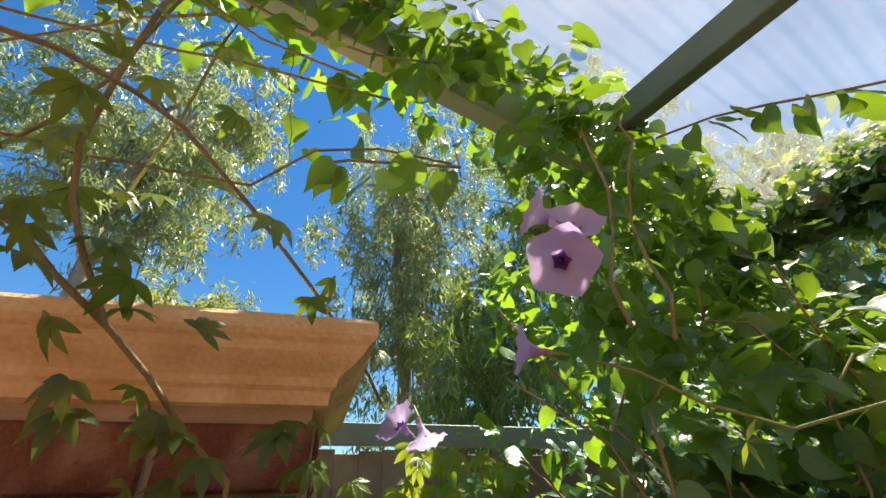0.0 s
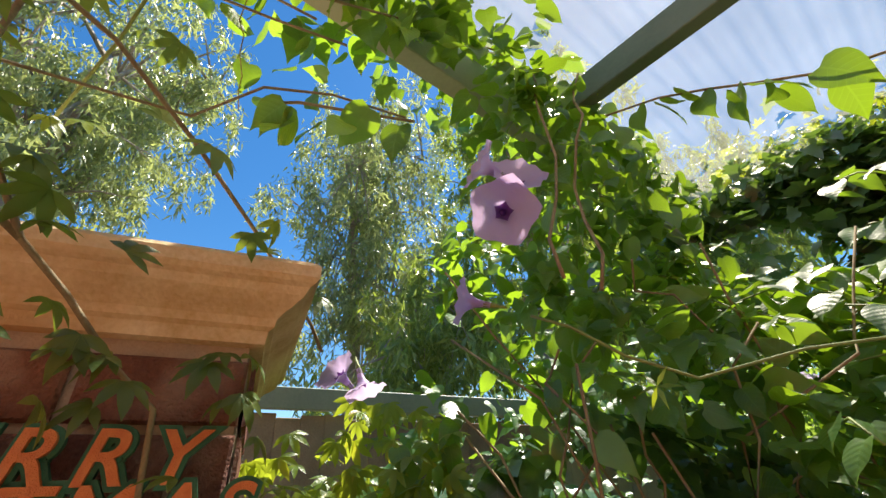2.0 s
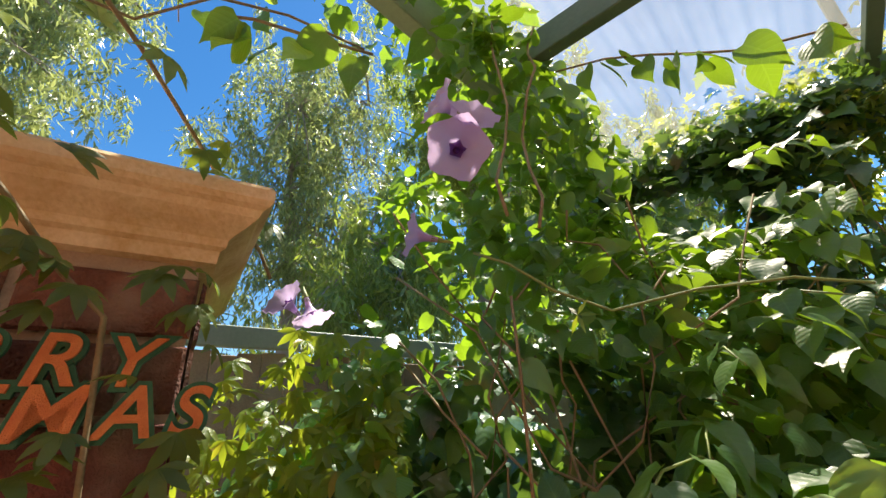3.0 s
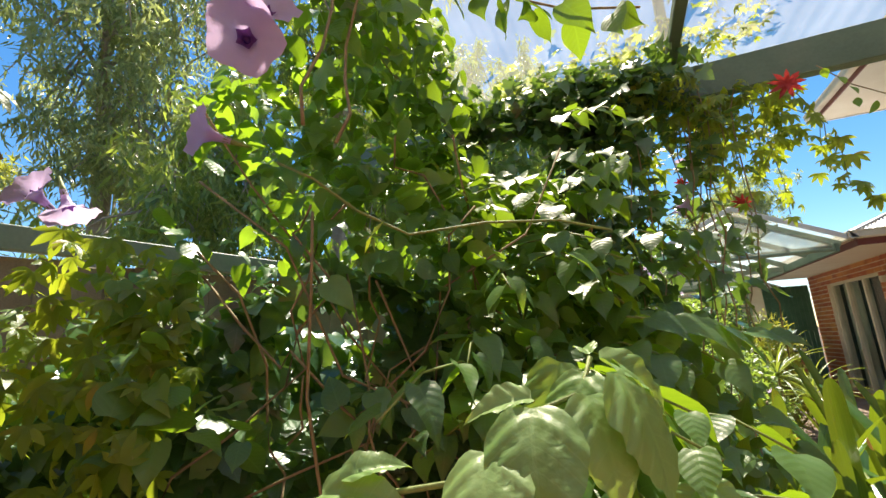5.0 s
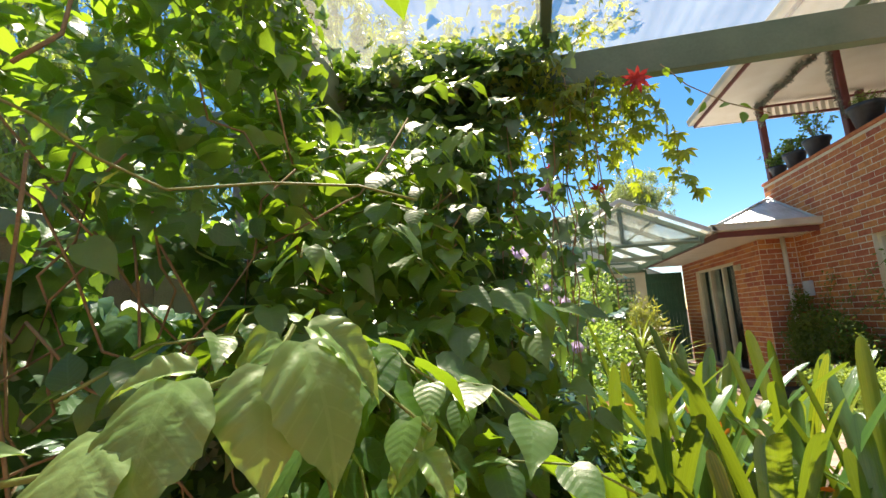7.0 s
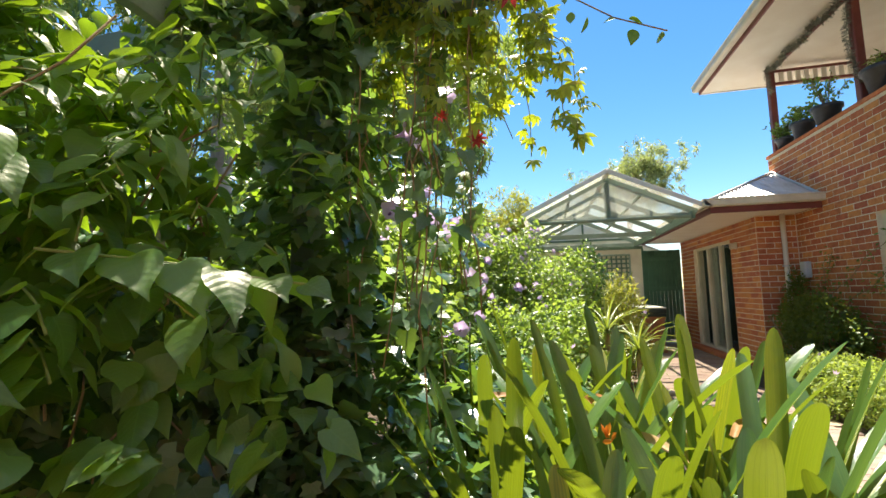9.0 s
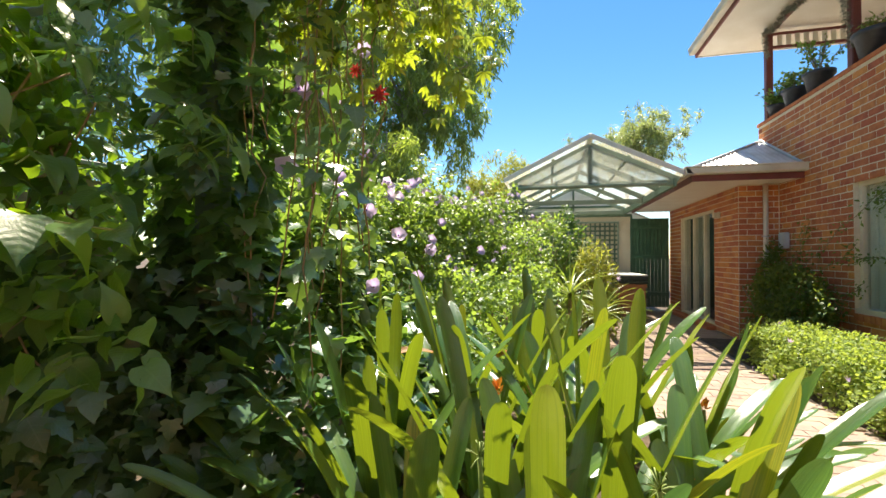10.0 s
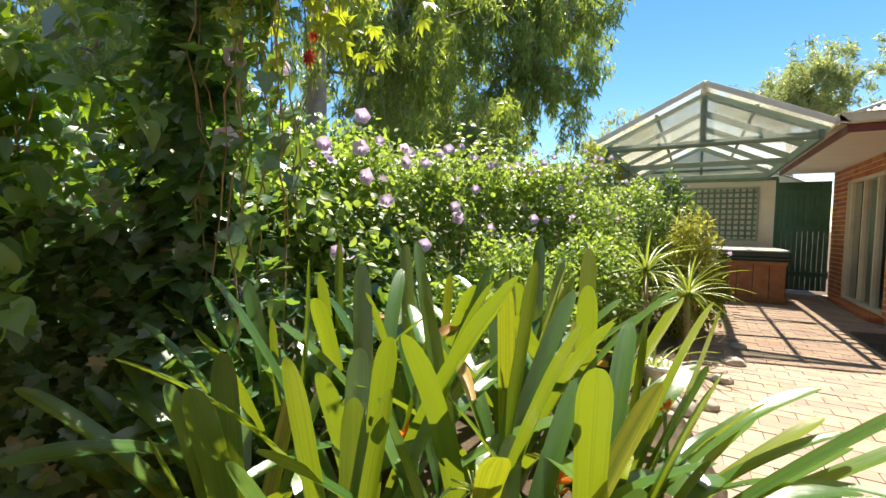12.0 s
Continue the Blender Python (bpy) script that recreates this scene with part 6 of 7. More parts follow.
def clivia(x, y, z, n_, seed, lean=(0, 0), size=1.0, label="clump of glossy green strap leaves, some sunlit yellow"):
    g = np.random.default_rng(seed)
    th = empty("strap_leaf_plant", (x, y, z))
    tagged(th, label, "plant", group="strap-leaved plants in the raised bed")
    for i in range(n_):
        out = i / n_
        a = i * 2.4 + g.normal(0, 0.25)
        L = g.uniform(0.62, 0.95) * size
        me = strap(g, L, g.uniform(0.048, 0.068), 5 + 62 * out ** 1.8 + g.normal(0, 9), g.normal(0, 0.16))
        me.materials.append(M_CLIVIA)
        ob = new("leaf", me)
        ob.parent = th
        tilt = 3 + 30 * out ** 1.2 + g.normal(0, 4)
        d = Vector((math.cos(a), math.sin(a), 0)) * math.sin(radians(tilt)) + Vector((lean[0], lean[1], 0)) * 0.45
        turn = math.atan2(d.y, d.x) - math.pi / 2
        m = Matrix.Rotation(turn, 4, "Z") @ Matrix.Rotation(-math.asin(min(0.93, d.length)), 4, "X")
        ob.matrix_basis = Matrix.Translation((0.03 * math.cos(a) * (0.3 + out), 0.03 * math.sin(a) * (0.3 + out), -0.04)) @ m
    return th


BED = [(-0.25, 0.32), (0.06, 0.36), (0.36, 0.42), (-0.46, 0.62), (-0.10, 0.60), (0.22, 0.62), (0.50, 0.64), (-0.56, 1.02), (-0.20, 0.98), (0.15, 1.02), (0.48, 1.04),
       (-0.36, 1.40), (0.0, 1.42), (0.32, 1.36), (0.0, 1.74)]
for i, (x, y) in enumerate(BED):
    q = max(abs(x - 0.05), abs(y - 1.12) * 0.9)
    z, n_, s = 0.38 - 0.10 * max(0.0, q - 0.55), 12, 1.0 - 0.24 * (y < 0.5) - 0.16 * (x > 0.45) - 0.10 * (x > 0.3 and y > 1.2)
    lx, ly = 1.25 * max(0.0, x - 0.2) - 0.45 * max(0.0, -0.15 - x), 0.15 * (y - 1.0) * (y > 0.5)
    clivia(x, y, z, n_, 40 + i, (lx, ly), s)


for i, (x, y, z, lx, ly, k, sz) in enumerate(((0.50, 0.86, 0.34, 1.55, 0.15, 9, 0.92), (0.56, 1.12, 0.32, 1.45, 0.35, 9, 0.90), (0.44, 0.55, 0.34, 1.35, -0.25, 8, 0.85), (-0.42, 0.40, 0.34, -1.25, -0.40, 9, 0.85), (-0.05, 0.26, 0.34, -0.1, -0.95, 6, 0.62))):
    clivia(x, y, z, k, 90 + i, (lx, ly), sz, "splayed strap-leaved plant leaning over the bed edge")


def bloom(at, n_, mat, label):
    th = empty("flower_head", at)
    tagged(th, label, "flower")
    me = mesh_arrays("petal", *leaf_shape([(0.3, 0.14, 0), (0.7, 0.18, 0)], 0.3, -0.2))
    me.materials.append(mat)
    tip = unit(rng.normal(0, 1, (n_, 3))) + np.array([0, 0, 0.7])
    leaf_objects("petal", me, rng.normal(0, 0.008, (n_, 3)), tip, rng.normal(0, 1, (n_, 3)), np.full(n_, 0.045), th)
    link("stalk", tubes_mesh("stalk", [([Vector((0, 0, -0.28)), Vector((0.01, 0, -0.12)), Vector((0, 0, 0))], 0.006)]), M_GREENSTEM, th)


for p in ((0.02, 0.62, 0.70), (0.40, 0.70, 0.66), (-0.12, 0.95, 0.78), (0.60, 1.12, 0.72)):
    bloom(p, 9, M_ORANGE, "orange flower head low among strap leaves")

def seed_head(at, n_, label):
    """A spent umbel: thin green rays with small pods, on its stalk."""
    th = empty("seed_head", at)
    tagged(th, label, "seed head", group="spent flower heads among the strap leaves")
    g = np.random.default_rng(n_)
    for k in range(n_):
        d = Vector(unit(g.normal(0, 1, 3) + np.array([0, 0, 0.6])))
        L = g.uniform(0.035, 0.055)
        link("ray", tubes_mesh("ray", [([Vector((0, 0, 0)), d * L * 0.5 + Vector((0, 0, 0.004)), d * L], [0.0016, 0.0013, 0.0020])], 5), M_GREENSTEM, th)
    link("stalk", tubes_mesh("stalk", [([Vector((0.01, 0.02, -0.34)), Vector((0.008, 0.01, -0.16)), Vector((0, 0, 0))], 0.007)], 7), M_GREENSTEM, th)


for p, k in (((0.43, 0.93, 0.73), 22), ((0.30, 0.46, 0.74), 18), ((-0.12, 0.52, 0.74), 16)):
    seed_head(p, k, "spent green flower head with thin bare rays")
# withered leaves hanging among the green ones
M_WITHER = leaf_material("withered_leaf", (0.36, 0.16, 0.04), (0.46, 0.24, 0.07), (0.58, 0.40, 0.18), (0.70, 0.36, 0.06), 0.30, 0.55)
for x, y, z, turn, tilt in ((-0.42, 1.15, 0.86, 1.9, 68), (0.44, 0.62, 0.60, -1.4, 75), (0.10, 0.85, 0.74, 0.7, 50), (0.30, 1.05, 0.78, -0.6, 58), (-0.08, 1.30, 0.84, 2.6, 62)):
    me = strap(np.random.default_rng(int(100 * z)), 0.22, 0.036, 50, 0.9)
    me.materials.append(M_WITHER)
    ob = new("withered_leaf", me)
    ob.matrix_world = Matrix.Translation((x, y, z)) @ Matrix.Rotation(turn, 4, "Z") @ Matrix.Rotation(-radians(tilt), 4, "X")
    tagged(ob, "withered orange-brown strap leaf caught among green ones", "leaf", group="withered leaves in the raised bed")

# white capped brick stub with tinsel at the end of the bed
stub = empty("brick_stub", (1.15, 0.45, 0))
tagged(stub, "low brick pillar with a white painted cap", "pillar", kind="structure")
pp(box("core", (0.955, 0.22, 0), (1.38, 0.64, 0.745), M_MORTAR, bevel=0), who=stub)
brick_field(stub, (0.955, 0.64, 0), (0, -1, 0), 0.42, 0.0, 0.745, (), lambda x, y, z: True, M_BRICK)
pp(box("cap", (0.93, 0.195, 0.746), (1.405, 0.665, 0.80), M_WHITE, bevel=0.008), "white painted cap slab", stub)
garland("tinsel_garland", [(1.10, 0.60, 0.815), (1.08, 0.48, 0.815), (1.16, 0.36, 0.815), (1.05, 0.26, 0.815)], 0.03, M_TINSEL, "white tinsel garland lying on the pillar cap", 500)


# ---- flowering hedge along the bed ----
def lilac_dots(parent, at, out, n_):
    k = rng.choice(len(at), n_, replace=False)
    ob = link("blossoms", leaves_mesh("blossoms", PALM, at[k] + out[k] * 0.085, out[k] + rng.normal(0, 0.4, (n_, 3)) + np.array([0, 0, 0.4]), out[k] + rng.normal(0, 0.4, (n_, 3)), rng.uniform(0.035, 0.055, n_)), M_PETAL, parent, "small lilac blossoms")
    tagged(ob, kind="stuff")


def clusters(at, out, per, spread):
    """Several leaves round each place, so that the mass breaks into sprigs."""
    a = np.repeat(at, per, 0) + rng.normal(0, spread, (len(at) * per, 3))
    a[:, 2] = np.maximum(a[:, 2], 0.02)
    return a, np.repeat(out, per, 0)


hedge = empty("flowering_hedge", (-1.0, 3.0, 0))
tagged(hedge, "long sunlit green hedge with lilac flowers on top", "hedge")
H_ = np.array(hedge.location)
HL = [(-0.95, 1.0), (-0.98, 1.6), (-1.05, 3.0), (-0.90, 4.0), (-0.60, 5.0), (-0.45, 6.1)]
HT = [1.42, 1.66, 1.58, 1.80, 1.62, 1.74, 1.92, 1.78, 1.98, 2.08]
a, o = curtain_of_leaves(HL, 2200, 0.03, HT, 0.10, 0.20, 0.8, slope=0.48)
a, o = clusters(a, o, 7, 0.04)
foliage(hedge, M_HEDGE, OVATE, a - H_, o, (0.035, 0.068), 0.5, 0.7)
f = rng.random(2600)
q, nn = along(HL, f)
back = rng.uniform(0, 1.1, len(f))
top = np.interp(f, np.linspace(0, 1, len(HT)), HT) + 0.10 * np.sin(q[:, 1] * 4 + back * 3) - 0.15 * (back - 0.4) ** 2 + rng.normal(0, 0.05, len(f))
at = np.stack([q[:, 0] - nn[:, 0] * back, q[:, 1] - nn[:, 1] * back, top], 1)
up = np.tile([0.1, -0.2, 0.9], (len(at), 1))
a2, o2 = clusters(at, up, 6, 0.05)
foliage(hedge, M_HEDGE, SMALL, a2 - H_, o2, (0.032, 0.062), 0.1, 0.7)
lilac_dots(hedge, at - H_, up, 110)
lilac_dots(hedge, a - H_, o, 60)
for k in range(44):
    fk = np.array([(k + rng.random()) / 44])
    q, nn = along(HL, fk)
    hz = float(np.interp(fk, np.linspace(0, 1, len(HT)), HT)[0])
    hi_ = k % 3 != 0
    p = (q[0][0] + nn[0][0] * (0.05 if hi_ else 0.30), q[0][1] + nn[0][1] * 0.1, hz + 0.12 + rng.normal(0, 0.05) if hi_ else hz - rng.uniform(0.15, 0.6))
    flower(p, (0.75 + rng.normal(0, 0.3), -0.75 + rng.normal(0, 0.3), 0.35 + rng.normal(0, 0.25)), rng.uniform(0.7, 1.0), "lilac trumpet flower on the flowering hedge", 0.45)
arch = []
for k in range(90):
    q, nn = along(HL, 0.24 + 0.76 * rng.random(1))
    hz = 1.45 + 0.12 * q[0][1]
    s_ = Vector((q[0][0] - 0.1, q[0][1], hz - rng.uniform(0.0, 0.5)))
    e_ = s_ + Vector((nn[0][0] * rng.uniform(0.15, 0.45), nn[0][1] * 0.2 + rng.normal(0, 0.25), rng.uniform(-0.25, 0.30)))
    arch.append(wander(s_, e_, 7, 0.07, -0.12))
link("stem_mass", tubes_mesh("stem_mass", [([p - hedge.location for p in r_], 0.0028) for r_ in arch], 5), M_GREENSTEM, hedge)
aa, ww = at_runs(arch, 1500, 0.02)
foliage(hedge, M_HEDGE, OVATE, aa - H_, np.tile([0.4, -0.4, 0.4], (len(aa), 1)), (0.035, 0.065), 0.3, 0.6)
# inner leaves take the darker ivy colour as the hedge's inside shade
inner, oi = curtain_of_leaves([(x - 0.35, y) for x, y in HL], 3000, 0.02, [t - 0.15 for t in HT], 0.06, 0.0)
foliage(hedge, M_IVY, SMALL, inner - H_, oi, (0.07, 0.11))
runs = [wander((x - 0.4, y, 0.0), (x - 0.3 + rng.normal(0, 0.2), y + rng.normal(0, 0.2), 1.4), 7, 0.08) for x, y in [(-1.0 + 0.1 * (k % 3), 1.1 + 0.35 * k) for k in range(14)]]
link("stem_mass", tubes_mesh("stem_mass", [([p - hedge.location for p in r_], 0.010) for r_ in runs], 6), M_STEM, hedge)


def bush(x, y, rx, ry, h, n_, mat, label, shape=SMALL, size=(0.03, 0.06), dots=0, per=6, down=0.4, z0=0.0):
    th = empty("shrub", (x, y, 0))
    tagged(th, label, "shrub")
    at, out = blob_leaves((0, 0, h * 0.42 + z0), (rx, ry, h * 0.60), n_)
    half = blob_leaves((0, 0, h * 0.42 + z0), (rx, ry, -h * 0.42), n_ // 3)
    at, out = np.concatenate([at, half[0]]), np.concatenate([out, half[1] * np.array([1, 1, -1])])
    a, o = clusters(at, out, per, 0.035)
    foliage(th, mat, shape, a, o, size, down, 0.7)
    ins = rng.normal(0, 0.33, (n_ // 2, 3)) * np.array([rx, ry, h * 0.4]) + np.array([0, 0, h * 0.45])
    ins[:, 2] = np.clip(ins[:, 2], 0.03, h * 0.85)
    foliage(th, mat, shape, ins, np.tile([0, 0, 0.3], (len(ins), 1)), (size[0] * 1.5, size[1] * 1.6))
    if dots:
        lilac_dots(th, at, out, dots)
    runs_ = [wander((0, 0, 0), (rng.normal(0, rx * 0.4), rng.normal(0, ry * 0.4), h * 0.7), 6, 0.05) for _ in range(7)]
    link("stem_mass", tubes_mesh("stem_mass", [(r_, 0.008) for r_ in runs_], 5), M_STEM, th)
    return th


bush(-0.40, 4.55, 0.62, 0.62, 1.75, 700, M_HEDGE, "rounded light green flowering shrub in the garden bed", dots=14)
bush(0.02, 5.45, 0.55, 0.50, 1.95, 600, M_HEDGE, "tall leafy green shrub under the pergola edge", dots=6)
bush(0.30, 6.35, 0.50, 0.45, 2.05, 500, M_IVY, "dark green shrub beneath the clear pergola roof", size=(0.04, 0.075))
bush(-0.12, 3.75, 0.44, 0.50, 1.22, 500, M_HEDGE, "low sunlit flowering shrub beside the path", dots=10)
bush(-0.50, 2.75, 0.50, 0.60, 1.22, 600, M_HEDGE, "sunlit green shrub in front of the hedge", dots=8)
bush(-0.52, 1.95, 0.42, 0.45, 0.95, 450, M_HEDGE, "low leafy shrub behind the strap-leaved plants", dots=3)
bush(0.62, 5.25, 0.30, 0.36, 1.52, 330, M_YELLOWLEAF, "yellow-green shrub beside the spa tub", SLIM, (0.06, 0.11), 0, 6, 0.0)
bush(0.72, 5.75, 0.34, 0.42, 1.15, 380, M_CREEP_DK, "dense dark green shrub beside the spa tub", dots=4)
bush(3.30, 6.70, 0.18, 0.30, 1.55, 260, M_CREEP_DK, "green climber beside the drainpipe on brick", SMALL, (0.03, 0.06))
bush(3.14, 5.95, 0.34, 0.92, 1.24, 900, M_CREEP_DK, "dark green climber massed at the brick house corner", SMALL, (0.03, 0.055))
bush(3.25, 5.55, 0.24, 0.75, 0.42, 320, M_IVY, "low dark groundcover under the house window", SMALL, (0.03, 0.05))

# clipped low hedge beside the path
low_hedge = empty("low_hedge", (2.75, 4.1, 0))
tagged(low_hedge, "clipped low light green hedge along the path", "hedge")
n_ = 3200
u = rng.random((n_, 3))
x, y = 2.42 + 0.66 * u[:, 0], 2.3 + 2.95 * u[:, 1]
side = rng.random(n_)
z = 0.04 + 0.42 * u[:, 2]
o = np.zeros((n_, 3))
topm = side < 0.5
z = np.where(topm, 0.46 + rng.normal(0, 0.025, n_) + 0.03 * np.sin(y * 6) * np.cos(x * 8), z)
x = np.where((side > 0.5) & (side < 0.85), 2.40 + rng.normal(0, 0.03, n_) + 0.04 * np.sin(y * 5 + z * 9), x)
y = np.where(side > 0.85, np.where(rng.random(n_) < 0.7, 5.25, 2.3) + rng.normal(0, 0.03, n_), y)
o[topm, 2] = 1.0
o[(side > 0.5) & (side < 0.85), 0] = -1.0
o[side > 0.85, 1] = 1.0
at = np.stack([x, y, z], 1)
a, oo = clusters(at, o, 6, 0.026)
foliage(low_hedge, M_LOWHEDGE, SMALL, a - np.array(low_hedge.location), oo, (0.022, 0.046), 0.1, 0.8)
lilac_dots(low_hedge, at - np.array(low_hedge.location), o, 14)
# shade within the low hedge is coloured in with dark ivy leaves
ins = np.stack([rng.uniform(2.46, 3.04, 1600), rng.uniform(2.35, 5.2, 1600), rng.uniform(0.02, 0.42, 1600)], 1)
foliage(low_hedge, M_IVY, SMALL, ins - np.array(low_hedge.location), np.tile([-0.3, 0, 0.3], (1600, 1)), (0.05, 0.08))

# climber sprays on the house wall and window
climber = empty("wall_climber", (3.45, 6.0, 0))
tagged(climber, "thin green climber trained across the brick wall", "climber")
runs = []
for a, b in (((3.40, 6.3, 1.0), (3.46, 4.9, 1.95)), ((3.42, 6.2, 0.7), (3.46, 5.2, 1.45)), ((3.42, 6.5, 1.1), (3.46, 6.1, 1.75)), ((3.45, 5.3, 1.30), (3.46, 4.4, 1.25)),
             ((3.45, 4.9, 1.95), (3.46, 4.2, 2.05)), ((3.45, 4.9, 1.9), (3.46, 4.3, 1.7)), ((3.42, 5.6, 0.5), (3.46, 5.1, 1.0))):
    runs.append(wander(a, b, 9, 0.05))
link("stem_mass", tubes_mesh("stem_mass", [([Vector((min(p.x, 3.47), p.y, p.z)) - climber.location for p in r_], 0.004) for r_ in runs], 5), M_STEM, climber)
a, w = at_runs(runs, 760, 0.045)
a[:, 0] = np.minimum(a[:, 0], 3.48)
foliage(climber, M_CREEP_DK, SMALL, a - np.array(climber.location), np.tile([-0.9, 0, 0.2], (len(a), 1)), (0.03, 0.06), 0.5, 0.5)


# ---- spiky plants by the path ----
M_SPIKE = leaf_material("spike_leaf", (0.09, 0.17, 0.04), (0.15, 0.23, 0.05), (0.26, 0.32, 0.08), (0.46, 0.54, 0.05), 0.30, 0.35, shine=0.8)


def spiky(x, y, h, n_, seed, label):
    g = np.random.default_rng(seed)
    th = empty("spiky_plant", (x, y, 0))
    tagged(th, label, "plant")
    link("trunk", tubes_mesh("trunk", [([Vector((0, 0, 0)), Vector((0.01, 0, h * 0.5)), Vector((0, 0.01, h))], [0.035, 0.028, 0.022])], 8), M_STEM, th)
    for i in range(n_):
        L = g.uniform(0.38, 0.60)
        v, t = [], []
        yy = zz = 0.0
        ang = radians(6 + 95 * i / n_ + g.normal(0, 8))
        for k in range(9):
            f = k / 8
            w = 0.009 * (1 - f ** 2.2) + 0.0006
            v += [(-w, yy, zz + 0.004), (0, yy, zz), (w, yy, zz + 0.004)]
            ang += radians(g.uniform(4, 9))
            yy += math.sin(ang) * L / 8
            zz += math.cos(ang) * L / 8
        for k in range(8):
            b = k * 3
            t += [(b, b + 1, b + 4), (b, b + 4, b + 3), (b + 1, b + 2, b + 5), (b + 1, b + 5, b + 4)]
        me = mesh_arrays("leaf", v, t)
        me.materials.append(M_SPIKE)
        ob = new("leaf", me)
        ob.parent = th
        ob.matrix_basis = Matrix.Translation((0, 0, h)) @ Matrix.Rotation(i * 2.4, 4, "Z")


spiky(0.28, 4.02, 0.86, 46, 5, "spiky yellow-green plant with narrow arching leaves")
spiky(0.62, 4.33, 0.64, 40, 6, "smaller spiky green plant beside the path edge")
spiky(0.42, 3.35, 0.12, 26, 7, "low spiky green plant at the bed edge")


# white pot at the corner of the bed
pot = link("plant_pot", lathe([(0.0, 0.0), (0.095, 0.0), (0.105, 0.01), (0.125, 0.17), (0.138, 0.175), (0.138, 0.20), (0.122, 0.20), (0.112, 0.15), (0.0, 0.145)], 28), M_WHITE)
pot.location = (0.47, 3.36, 0.03)
tagged(pot, "white round plant pot at the bed corner", "plant pot")

# stones at the corner of the bed
def stone(x, y, r, seed):
    bm = bmesh.new()
    bmesh.ops.create_icosphere(bm, subdivisions=3, radius=1.0)
    for v in bm.verts:
        k = 1 + 0.22 * noise.noise(v.co * 1.7 + Vector((seed, 0, 0))) + 0.06 * noise.noise(v.co * 5 + Vector((seed, 3, 0)))
        v.co = Vector((v.co.x * r * k * 1.3, v.co.y * r * k, max(v.co.z * r * k * 0.7, -r * 0.35)))
    ob = link("stone", from_bm("stone", bm, True), M_STONE)
    ob.location = (x, y, r * 0.33)
    tagged(ob, "pale rounded garden stone at the bed edge", "stone", group="stones along the bed edge")


M_STONE = surface("pale_stone", (0.40, 0.36, 0.31), (0.58, 0.54, 0.48), 9, 110, 0.9, bump=0.6, depth=0.01, stain=(0.30, 0.27, 0.22))
for i, (x, y, r) in enumerate(((0.62, 3.05, 0.09), (0.78, 3.22, 0.06), (0.52, 2.85, 0.07), (0.90, 3.9, 0.06), (1.02, 4.5, 0.07), (1.10, 5.2, 0.06))):
    stone(x, y, r, i * 3.1)


# ---- trees ----
def tree(x, y, height, crown_c, crown_r, n_twigs, per, mat, label, seed, trunk_r=0.14, leaf=(0.10, 0.18), droop=0.9, clump=0.28, shape=SLIM, lean=(0, 0), levels=5, low=0.35):
    """Tapered trunk, limbs to points in a lumpy crown, and hanging leaf clumps at their ends."""
    g = np.random.default_rng(seed)
    th = empty("gum_tree", (x, y, 0))
    tagged(th, label, "tree")
    c, r = np.array(crown_c, float), np.array(crown_r, float)
    fork = Vector((lean[0], lean[1], height * low))
    top = Vector((c[0], c[1], min(height * 0.9, c[2] + r[2] * 0.6)))
    mid = fork.lerp(top, 0.5) + Vector((g.normal(0, 0.2), g.normal(0, 0.2), 0))
    pts = [Vector((0, 0, -0.05)), Vector((lean[0] * 0.4, lean[1] * 0.4, height * low * 0.5)), fork, mid, top]
    link("trunk", tubes_mesh("trunk", [(pts, [trunk_r * 1.25, trunk_r, trunk_r * 0.85, trunk_r * 0.55, trunk_r * 0.15])], 12), M_BARK, th, "smooth grey gum trunk")
    limbs, ends = [], []
    lobes = [c + r * (unit(g.normal(0, 1, 3)) * g.uniform(0.35, 0.85)) for _ in range(n_twigs // 9 + 3)]
    for lb in lobes:
        f = g.uniform(0.15, 1.0)
        base = fork.lerp(mid, f * 2) if f < 0.5 else mid.lerp(top, f * 2 - 1)
        end = Vector(lb)
        k1 = base.lerp(end, 0.5) + Vector((g.normal(0, 0.2), g.normal(0, 0.2), abs(g.normal(0, 0.3))))
        limbs.append(([base, k1, end], [trunk_r * 0.32, trunk_r * 0.2, trunk_r * 0.07]))
        for _ in range(9):
            e = Vector(lb + g.normal(0, 1, 3) * r * 0.24)
            s = k1.lerp(end, g.uniform(0.2, 1.0))
            limbs.append(([s, s.lerp(e, 0.5) + Vector((0, 0, 0.12)), e], [trunk_r * 0.15, trunk_r * 0.09, trunk_r * 0.03]))
            ends.append(e)
    tagged(link("limb_mass", tubes_mesh("limb_mass", limbs, 5), M_BARK, th), kind="stuff")
    e = np.array([tuple(p) for p in ends])
    n_ = len(e) * per
    sub = np.repeat(e, 4, 0) + g.normal(0, clump * 0.95, (len(e) * 4, 3))
    n_ = len(sub) * (per // 5)
    at = np.repeat(sub, per // 5, 0) + g.normal(0, clump * 0.27, (n_, 3)) * np.array([1, 1, 1.7]) - np.array([0, 0, clump * 0.4])
    tip = g.normal(0, 0.5, (n_, 3)) + np.array([0, 0, -droop])
    face = g.normal(0, 1, (n_, 3))
    ob = link("crown", leaves_mesh("crown", shape, at, tip, face, g.uniform(leaf[0] * 1.2, leaf[1] * 1.25, n_)), mat, th, "crown of narrow drooping gum leaves")
    tagged(ob, kind="stuff")
    return th


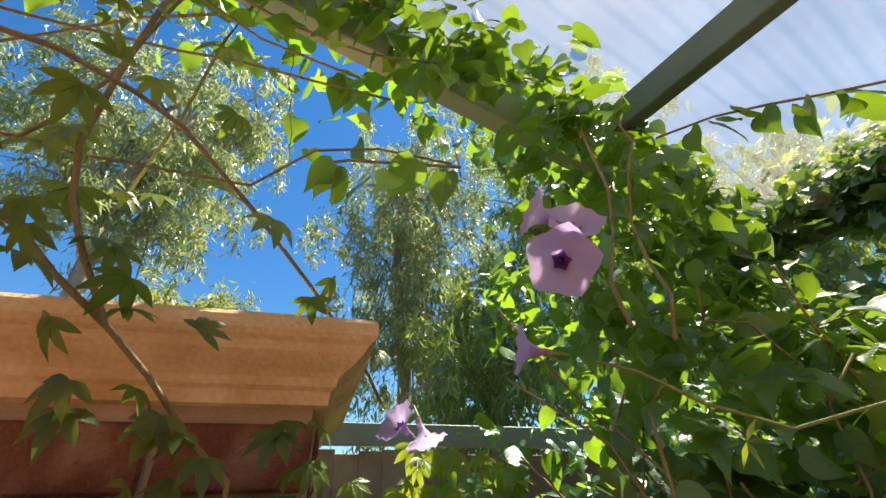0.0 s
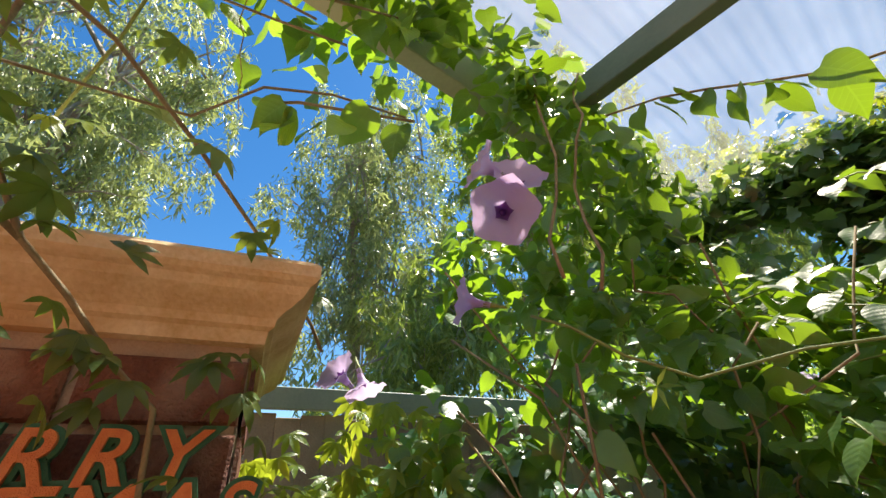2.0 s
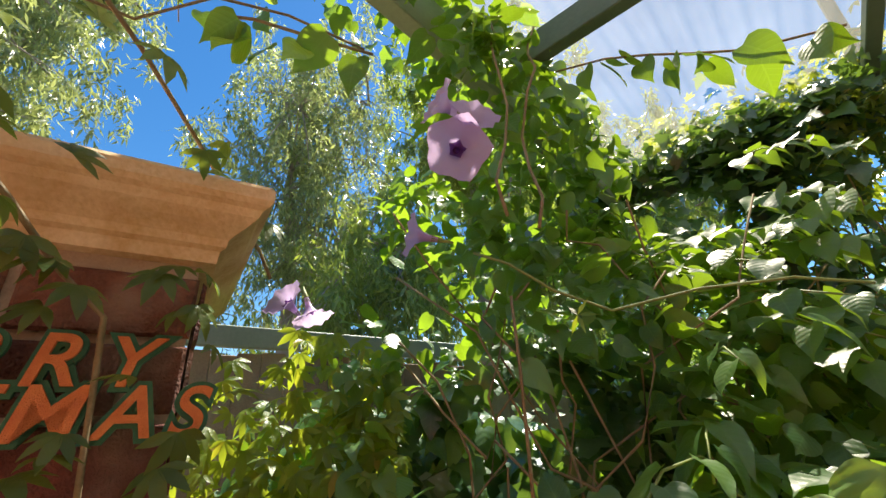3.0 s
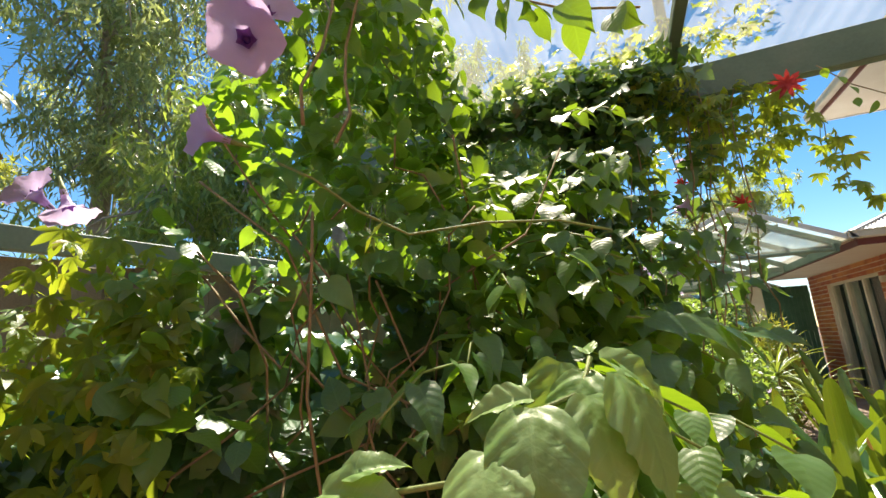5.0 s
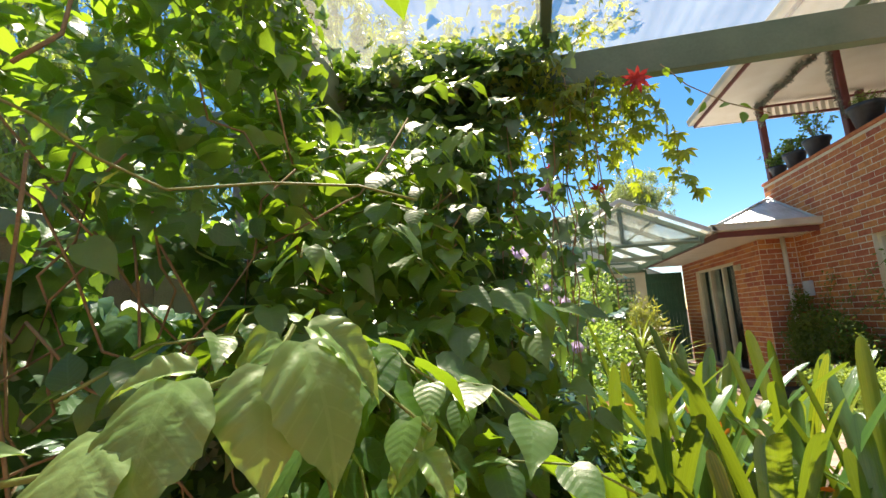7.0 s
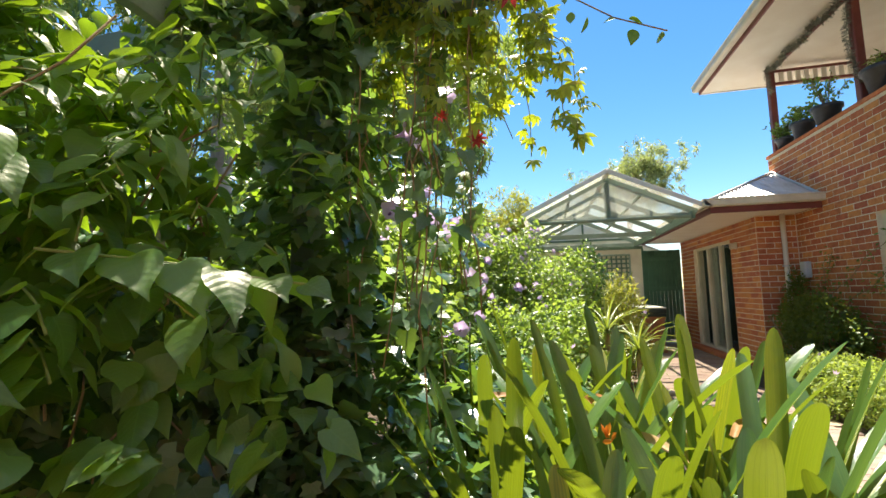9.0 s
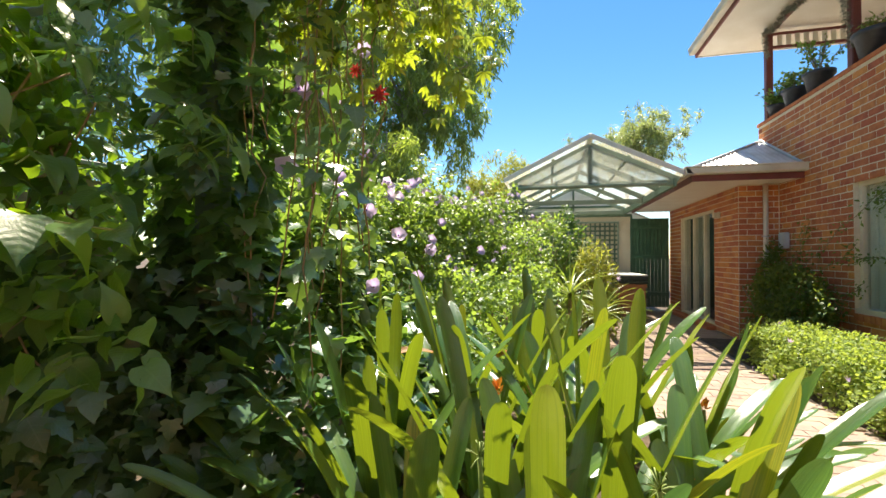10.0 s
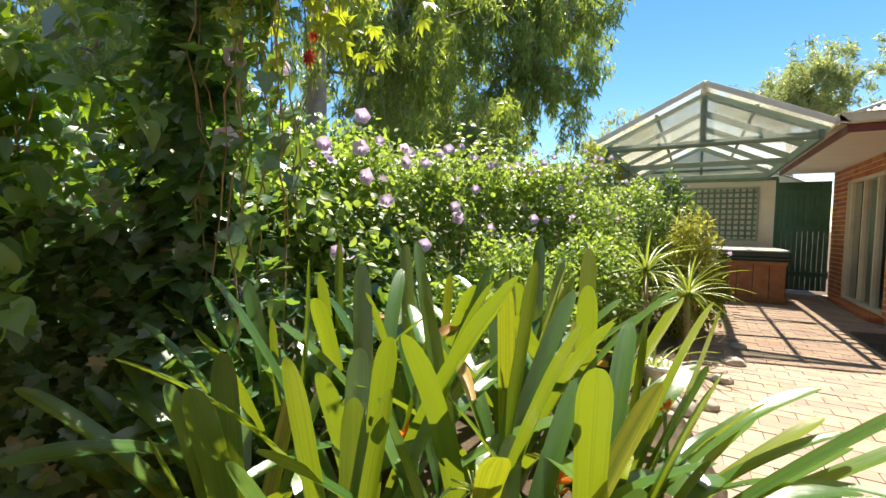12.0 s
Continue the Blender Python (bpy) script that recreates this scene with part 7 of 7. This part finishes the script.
tree(-6.65, 6.5, 13.0, (0.0, 0.0, 9.0), (2.5, 2.5, 3.6), 100, 260, M_GUM, "tall gum tree with a smooth pale trunk behind the hedge", 11, 0.22, (0.13, 0.24), 1.0, 0.32, low=0.5)
tree(-5.7, 15.6, 14.0, (0.2, 0.0, 8.8), (4.0, 3.4, 4.8), 190, 300, M_GUM, "large weeping gum tree with drooping bright foliage", 12, 0.24, (0.17, 0.30), 1.1, 0.42)
tree(-8.6, 10.4, 13.0, (0, 0, 7.4), (3.0, 3.0, 4.6), 130, 280, M_GUM, "tall dense gum tree behind the garden", 13, 0.22, (0.15, 0.26), 1.0, 0.38)
tree(-11.2, -3.2, 13.5, (0.2, 0.2, 9.3), (3.0, 3.2, 3.4), 130, 240, M_GUMGREY, "grey-green gum tree beyond the paling fence", 14, 0.22, (0.13, 0.22), 0.9, 0.36)
tree(-9.9, 3.4, 13.0, (0.2, 0, 7.4), (2.5, 2.5, 4.6), 120, 230, M_GUMGREY, "gum tree with grey foliage beyond the fence", 15, 0.18, (0.12, 0.21), 0.9, 0.36)
tree(-6.6, 3.4, 6.4, (0, 0, 3.5), (1.6, 1.6, 2.0), 60, 220, M_GUM, "dense dark gum tree behind the fence", 16, 0.14, (0.11, 0.2), 0.9, 0.30)
tree(-18.0, 1.4, 9.4, (0, 0, 6.6), (3.4, 3.6, 2.4), 80, 260, M_YELLOWLEAF, "distant sunlit yellow-green tree above the fence", 17, 0.2, (0.2, 0.3), 0.3, 0.5)
tree(-1.9, 19.5, 6.2, (0, 0, 4.0), (2.8, 2.0, 2.0), 80, 260, M_YELLOWLEAF, "low yellow-green trees beyond the garden", 18, 0.16, (0.14, 0.24), 0.5, 0.38)
tree(3.6, 20.0, 8.0, (0, 0, 6.3), (2.0, 1.8, 1.3), 56, 260, M_GUMGREY, "distant gum tree with an open domed crown", 19, 0.16, (0.12, 0.20), 0.6, 0.26)
tree(-11.0, 17.5, 11.0, (0, 0, 6.2), (3.6, 3.0, 4.2), 110, 240, M_GUM, "tall gum trees far behind the hedge", 20, 0.18, (0.18, 0.3), 0.9, 0.44)
tree(-4.4, 9.6, 6.0, (0, 0, 3.2), (1.6, 1.8, 1.9), 70, 240, M_GUM, "shady gum tree behind the flowering hedge", 21, 0.10, (0.11, 0.2), 0.9, 0.30)

# bark pieces and leaf litter on the paving
n_ = 260
a = np.stack([np.where(rng.random(n_) < 0.6, 2.25 + rng.normal(0, 0.12, n_), rng.uniform(0.9, 2.9, n_)), rng.uniform(2.5, 10.4, n_), np.full(n_, 0.006)], 1)
ob = link("leaf_litter", leaves_mesh("leaf_litter", SLIM, a, unit(rng.normal(0, 1, (n_, 3)) * np.array([1, 1, 0.05])), np.tile([0, 0, 1.0], (n_, 1)) + rng.normal(0, 0.1, (n_, 3)), rng.uniform(0.04, 0.09, n_)), M_STEM)
tagged(ob, "dry gum leaves scattered over the paving", "leaf litter", kind="stuff")

# ---- pavers ----
def paver_mesh():
    bm = bmesh.new()
    made = add_box(bm, (-0.1145, -0.0565, -0.045), (0.1145, 0.0565, 0))
    for v in made:
        if v.co.z > -0.01:
            v.co.x *= 0.988
            v.co.y *= 0.977
    return from_bm("paver", bm)


PAVER = paver_mesh()
PAVER.materials.append(M_PAVER)
rest_v, rest_t, cnt = [], [], 0
for iy in range(int(13.2 / 0.116)):
    y = -2.4 + iy * 0.116
    for ix in range(24):
        x = -1.6 + ix * 0.232 + (0.116 if iy % 2 else 0)
        if x > 2.27 and 2.2 < y < 6.9 or x > 2.82 and y > 6.8 or x > 3.36:
            continue
        left = 0.55 + (y - 2.8) * 0.15 if y > 2.0 else (1.45 if 0.0 < y else -1.55)
        if x < left:
            continue
        m = Matrix.Translation((x, y, random.uniform(-0.003, 0.003))) @ Matrix.Rotation(random.gauss(0, 0.006), 4, "Z")
        if 2.2 < y < 5.2 and cnt < 300:
            LATE.append(("paver", PAVER, m, pave))
            cnt += 1
        else:
            b = len(rest_v)
            rest_v += [tuple(m @ v.co) for v in PAVER.vertices]
            for f in PAVER.polygons:
                vs = [b + i for i in f.vertices]
                rest_t += [(vs[0], vs[k], vs[k + 1]) for k in range(1, len(vs) - 1)]
tagged(link("paving", mesh_arrays("paving", rest_v, rest_t, smooth=False), M_PAVER, pave), kind="stuff")

# ---- single bricks ----
for nm, me, m, parent in LATE:
    ob = new(nm, me)
    ob.parent = parent
    ob.matrix_parent_inverse = parent.matrix_basis.inverted() if parent.type == "EMPTY" else Matrix()
    ob.matrix_basis = m

# the pier and its sign stand turned a little to the fence's line
TURN = Matrix.Translation((FX, FY, 0)) @ Matrix.Rotation(radians(-17), 4, "Z") @ Matrix.Translation((-FX, -FY, 0))
for ob in (pier, sign):
    ob.matrix_basis = TURN @ ob.matrix_basis
